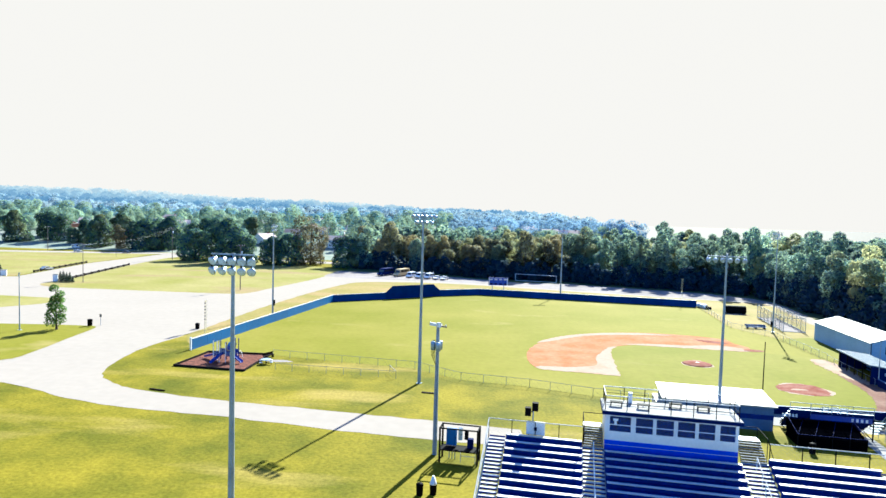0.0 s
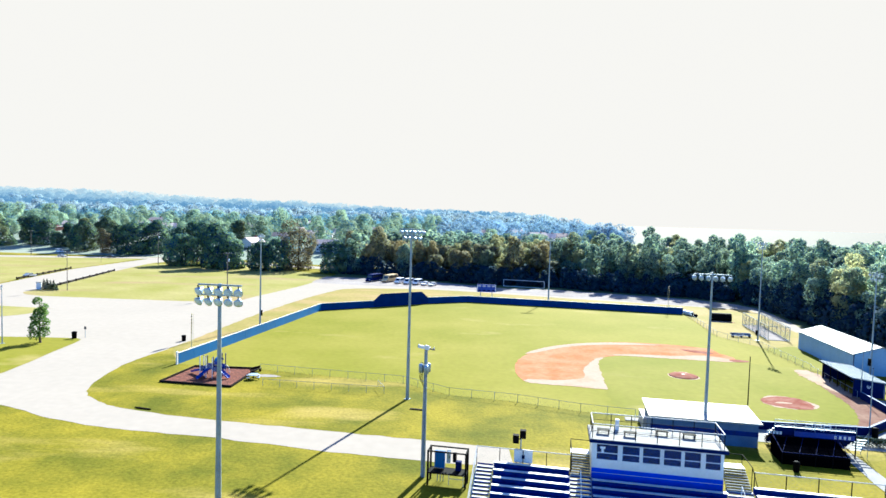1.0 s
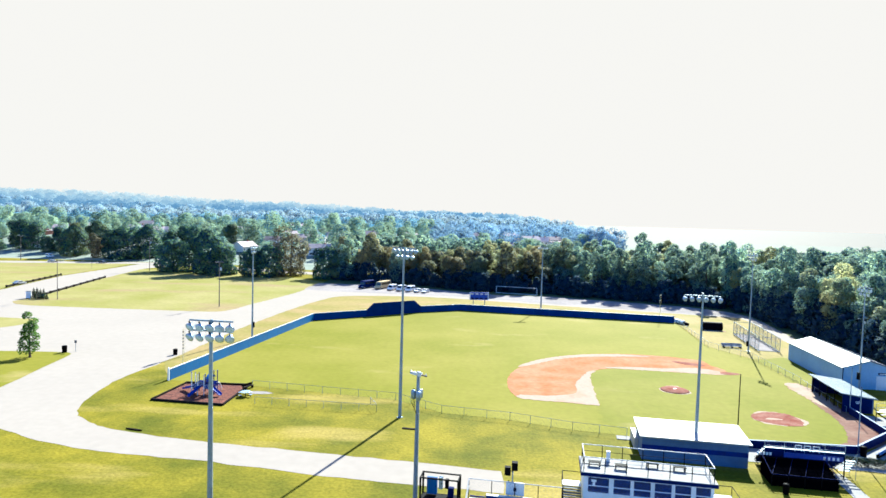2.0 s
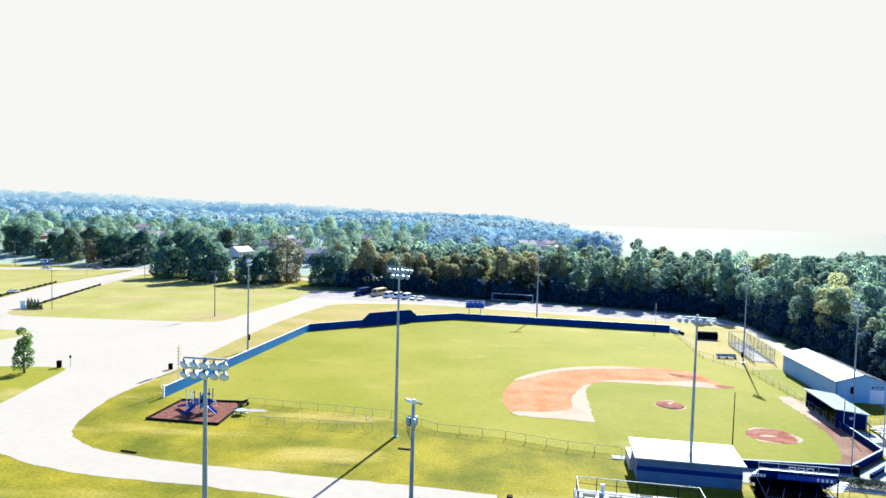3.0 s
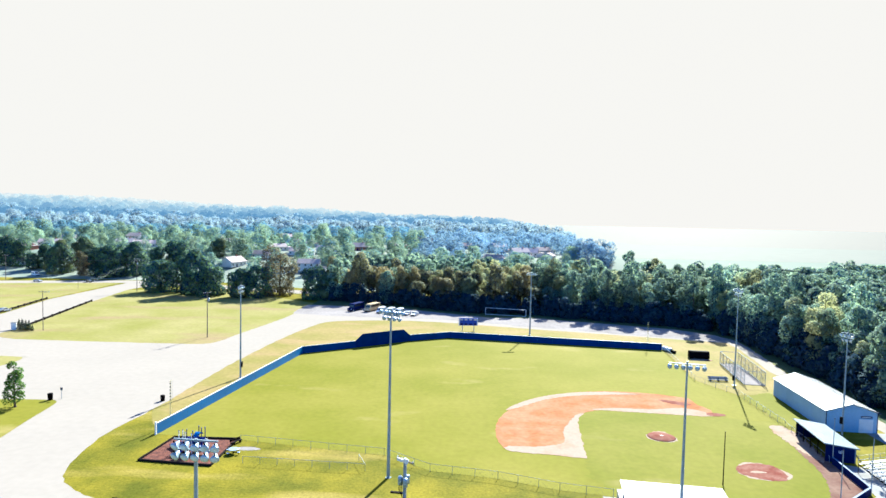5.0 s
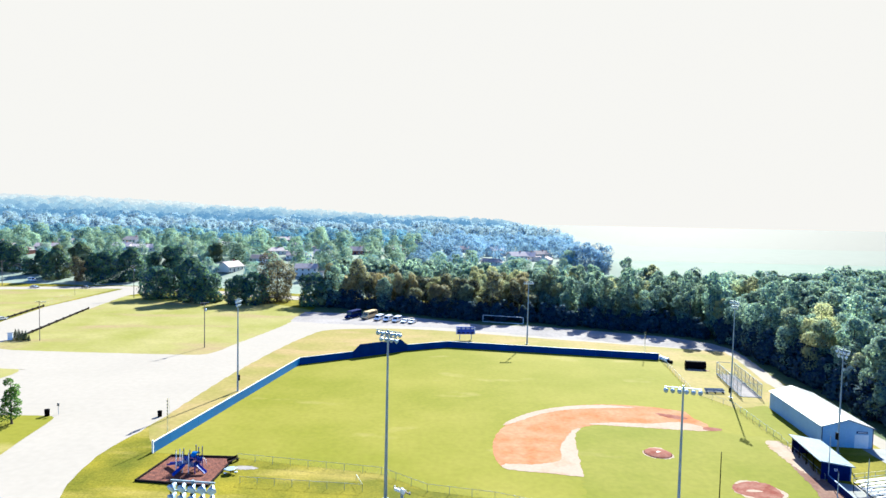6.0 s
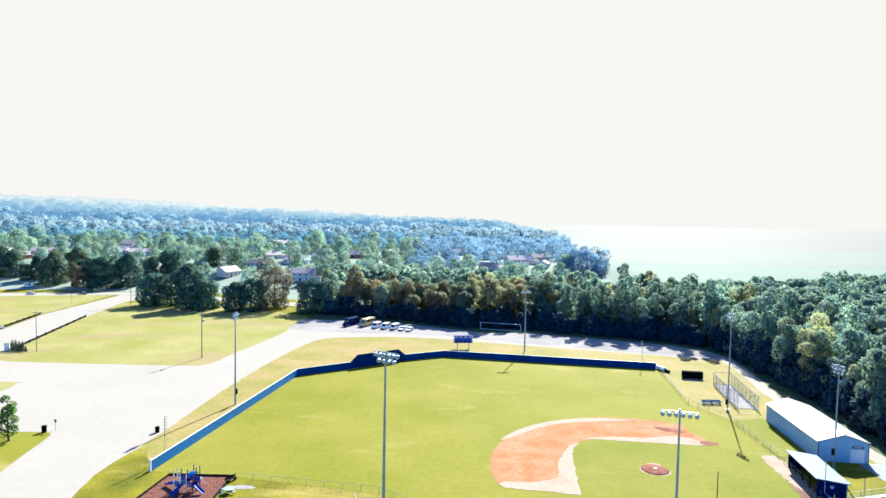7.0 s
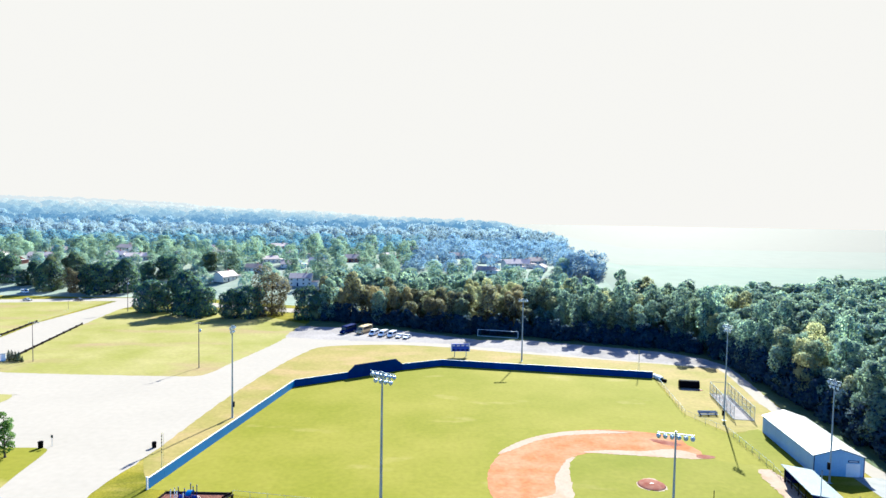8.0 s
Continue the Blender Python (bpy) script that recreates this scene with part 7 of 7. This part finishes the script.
def house(x, y, turn, s, seed):
    r = random.Random(seed)
    ob = thing("house", pose(x, y, land(x, y) - 0.3, 0, 0, turn) @ Matrix.Scale(s, 4), r.choice(["pale sided house with a grey shingle roof among trees", "pale sided two-storey house among garden trees"]) if seed % 5 != 3 else "red brick house with a shingle roof among trees", "house", "village houses")
    w, d, e, rg = r.uniform(5.5, 7.5), r.uniform(3.8, 4.6), r.choice([3.0, 3.2, 5.4]), r.uniform(2.0, 2.8)
    skin = BRICK if seed % 5 == 3 else SIDING
    bm = bmesh.new()
    profile_x(bm, [(-d, 0), (d, 0), (d, e), (0, e + rg), (-d, e)], -w, w)
    part("wall", bm, skin, ob)
    bm = bmesh.new()
    profile_x(bm, [(-d - 0.5, e - 0.25), (0, e + rg + 0.06), (d + 0.5, e - 0.25), (d + 0.5, e - 0.05), (0, e + rg + 0.3), (-d - 0.5, e - 0.05)], -w - 0.5, w + 0.5)
    roof = part("roof", bm, SHINGLE, ob)
    part("chimney", boxes((w * 0.4, w * 0.4 + 0.7, -0.3, 0.5, e + rg - 0.6, e + rg + 1.0)), BRICK, roof)
    floors = [1.0] if e < 4 else [1.0, 3.6]
    for z in floors:
        for k in range(4):
            u = -w + 1.2 + (2 * w - 2.4) * k / 3
            if k == 1 and z == 1.0:
                part("door", boxes((u - 0.5, u + 0.5, -d - 0.06, -d - 0.003, 0, 2.1)), NAVY_PAINT, ob)
                continue
            win = part("window", boxes((u - 0.65, u + 0.65, -d - 0.06, -d - 0.003, z, z + 1.4)), WHITE_PAINT, ob)
            part("pane", boxes((u - 0.52, u - 0.03, -d - 0.09, -d - 0.062, z + 0.1, z + 1.3), (u + 0.03, u + 0.52, -d - 0.09, -d - 0.062, z + 0.1, z + 1.3)), DARK_GLASS, win)
    part("garage", boxes((w + 0.002, w + 4.2, -d + 0.6, d - 0.6, 0, 2.7)), skin, ob)
    part("garage_roof", boxes((w + 0.002, w + 4.5, -d + 0.3, d - 0.3, 2.704, 2.95)), SHINGLE, ob)


for i, (x, y, turn, s) in enumerate(HOUSES):
    house(x, y, turn, s, i)


def clear_of_houses(x, y):
    return all(abs(x - hx * (y / hy)) > 12 or not -38 < y - hy < 10 for hx, hy, _, _ in HOUSES)


def distant_ridge(y0, lift, right, material, label, seed):
    """A long rise with the uneven skyline of rounded treetops."""
    r = random.Random(seed)
    count = 640
    tops, x = [], -1900.0
    while x < right + 60:
        wide = r.uniform(9, 22)
        tops.append((x, wide, r.uniform(0.35, 1.0)))
        x += wide * r.uniform(0.5, 0.8)
    bm = bmesh.new()
    rows = []
    for depth, share in ((0, 0.0), (8, 0.62), (20, 0.9), (34, 1.0), (60, 0.7)):
        row = []
        for i in range(count + 1):
            x = -1700 + (right + 1700) * i / count
            end = max(0.0, min(1.0, (right - x) / 220.0))
            dome = max([h * math.sqrt(max(0.0, 1 - ((x - c) / w) ** 2)) for c, w, h in tops if abs(x - c) < w] or [0.0])
            high = land(x, y0) + (lift * 0.15 + lift * 0.85 * dome) * share * (0.35 + 0.65 * end)
            row.append(bm.verts.new((x, y0 + depth, high if share else 0.0)))
        rows.append(row)
    for a, b in zip(rows, rows[1:]):
        for i in range(count):
            bm.faces.new((a[i], a[i + 1], b[i + 1], b[i])).smooth = True
    return tagged(part("backdrop", bm, material), label, "hill", kind="structure")


distant_ridge(1640, 17, 280, HILLS[5], "wooded ridge on the horizon, glowing pale for haze", 7)
distant_ridge(1740, 21, 300, HILLS[5], "wooded ridge on the horizon, glowing pale for haze", 8)

# the farthest hill line, at the edge of the land
bm = bmesh.new()
rows = [[], [], []]
r4 = random.Random(12)
bump = 0.0
for i in range(420):
    x = -3950 + 4650 * i / 419
    side = max(0.0, min(1.0, (320 - x / 2.32) / 1300.0))
    bump = 0.6 * bump + r4.uniform(-5, 5)
    top = 49 + (21 + 60 * side - 49) * 2.32 + bump + 5 * math.sin(x * 0.006)
    for row, (depth, z) in zip(rows, ((0, -2.0), (60, max(-1.0, top)), (140, -2.0))):
        row.append(bm.verts.new((x, 3780 + depth, z)))
for a, b in zip(rows, rows[1:]):
    for i in range(419):
        bm.faces.new((a[i], a[i + 1], b[i + 1], b[i])).smooth = True
tagged(part("backdrop", bm, HILLS[5]), "farthest hill line on the horizon, glowing palest for haze", "hill", kind="structure")

village, outer, east, far_wood = [], [], [], []
r2 = random.Random(33)
for _ in range(26000):
    y = 346 + 720 * r2.random() ** 1.2
    lo, hi = -0.88 * y - 30, 0.185 * y + 12 + r2.uniform(-40, 8) * (y > 520)
    x = lo + (hi - lo) * r2.random()
    if (y < 408 and x < -150) or not clear_of_houses(x, y):
        continue
    spread = 0.7 + 0.6 * r2.random() ** 1.4
    if y < 560 and not (x > -20 and y > 420):
        if x > -160 and y < 372 and x < -66:
            continue
        if all((x - a) ** 2 + (y - b) ** 2 > (8.3 * (spread + c)) ** 2 for a, b, c, _ in village):
            village.append((x, y, spread, land(x, y)))
    elif x > -20 and y < 740:
        if all((x - a) ** 2 + (y - b) ** 2 > (8.4 * (spread + c)) ** 2 for a, b, c, _ in east):
            east.append((x, y, spread, land(x, y)))
    elif y < 740:
        if all((x - a) ** 2 + (y - b) ** 2 > (8.0 * (spread + c)) ** 2 for a, b, c, _ in outer):
            outer.append((x, y, spread, land(x, y)))
    elif all((x - a) ** 2 + (y - b) ** 2 > 14 ** 2 for a, b, _, _ in far_wood):
        far_wood.append((x, y, 0.8 + 0.5 * r2.random(), land(x, y)))
# the dark grove that ends the village towards the fields
east += [(gx, gy, gs, land(gx, gy)) for gx, gy, gs in ((88, 417, 1.15), (95, 424, 1.25), (103, 420, 1.2), (110, 425, 1.1), (99, 434, 1.25), (113, 437, 1.05), (90, 432, 1.2), (106, 413, 0.95))]
village_bank = [clump_arrays(100 + k, 14 + k % 3 * 1.6, 6.8 + 0.8 * (k % 2), 0.4, 18, 1450, 0.62, 0.05, dome=0.7) for k in range(6)]
joined_trees("village_trees", village, village_bank, LEAF_HAZE_NEAR, "rounded garden trees between village houses, tinted blue for haze", 12)
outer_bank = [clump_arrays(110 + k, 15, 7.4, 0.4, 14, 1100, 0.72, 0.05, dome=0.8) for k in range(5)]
joined_trees("outer_village_trees", outer, outer_bank, LEAF_HAZE_MID, "rounded trees at the village's far side, coloured blue-green for haze", 15)
joined_trees("hazy_village_trees", east, outer_bank, LEAF_HAZE_EAST, "rounded trees round the eastern houses, coloured pale blue for haze", 17)
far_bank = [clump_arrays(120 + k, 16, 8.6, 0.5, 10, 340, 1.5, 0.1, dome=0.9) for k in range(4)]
joined_trees("far_trees", far_wood, far_bank, LEAF_HAZE_FAR, "distant trees beyond the village, coloured pale blue for haze", 13)

# far backdrop: woods in bands towards the horizon, haze put in as glow
far_crowns = [clump_arrays(150 + k, 17, 10.0, 0.5, 8, 130, 3.6, 0.1) for k in range(5)]
r3 = random.Random(44)
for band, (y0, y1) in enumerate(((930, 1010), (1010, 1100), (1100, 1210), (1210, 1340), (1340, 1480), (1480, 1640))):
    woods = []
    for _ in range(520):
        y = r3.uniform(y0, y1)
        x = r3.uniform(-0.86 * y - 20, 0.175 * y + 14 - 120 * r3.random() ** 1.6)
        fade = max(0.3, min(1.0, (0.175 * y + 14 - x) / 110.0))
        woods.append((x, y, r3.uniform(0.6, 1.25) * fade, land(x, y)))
    joined_trees("backdrop", woods, far_crowns, HILLS[band], "distant woods below the horizon, glowing blue for haze", 60 + band)
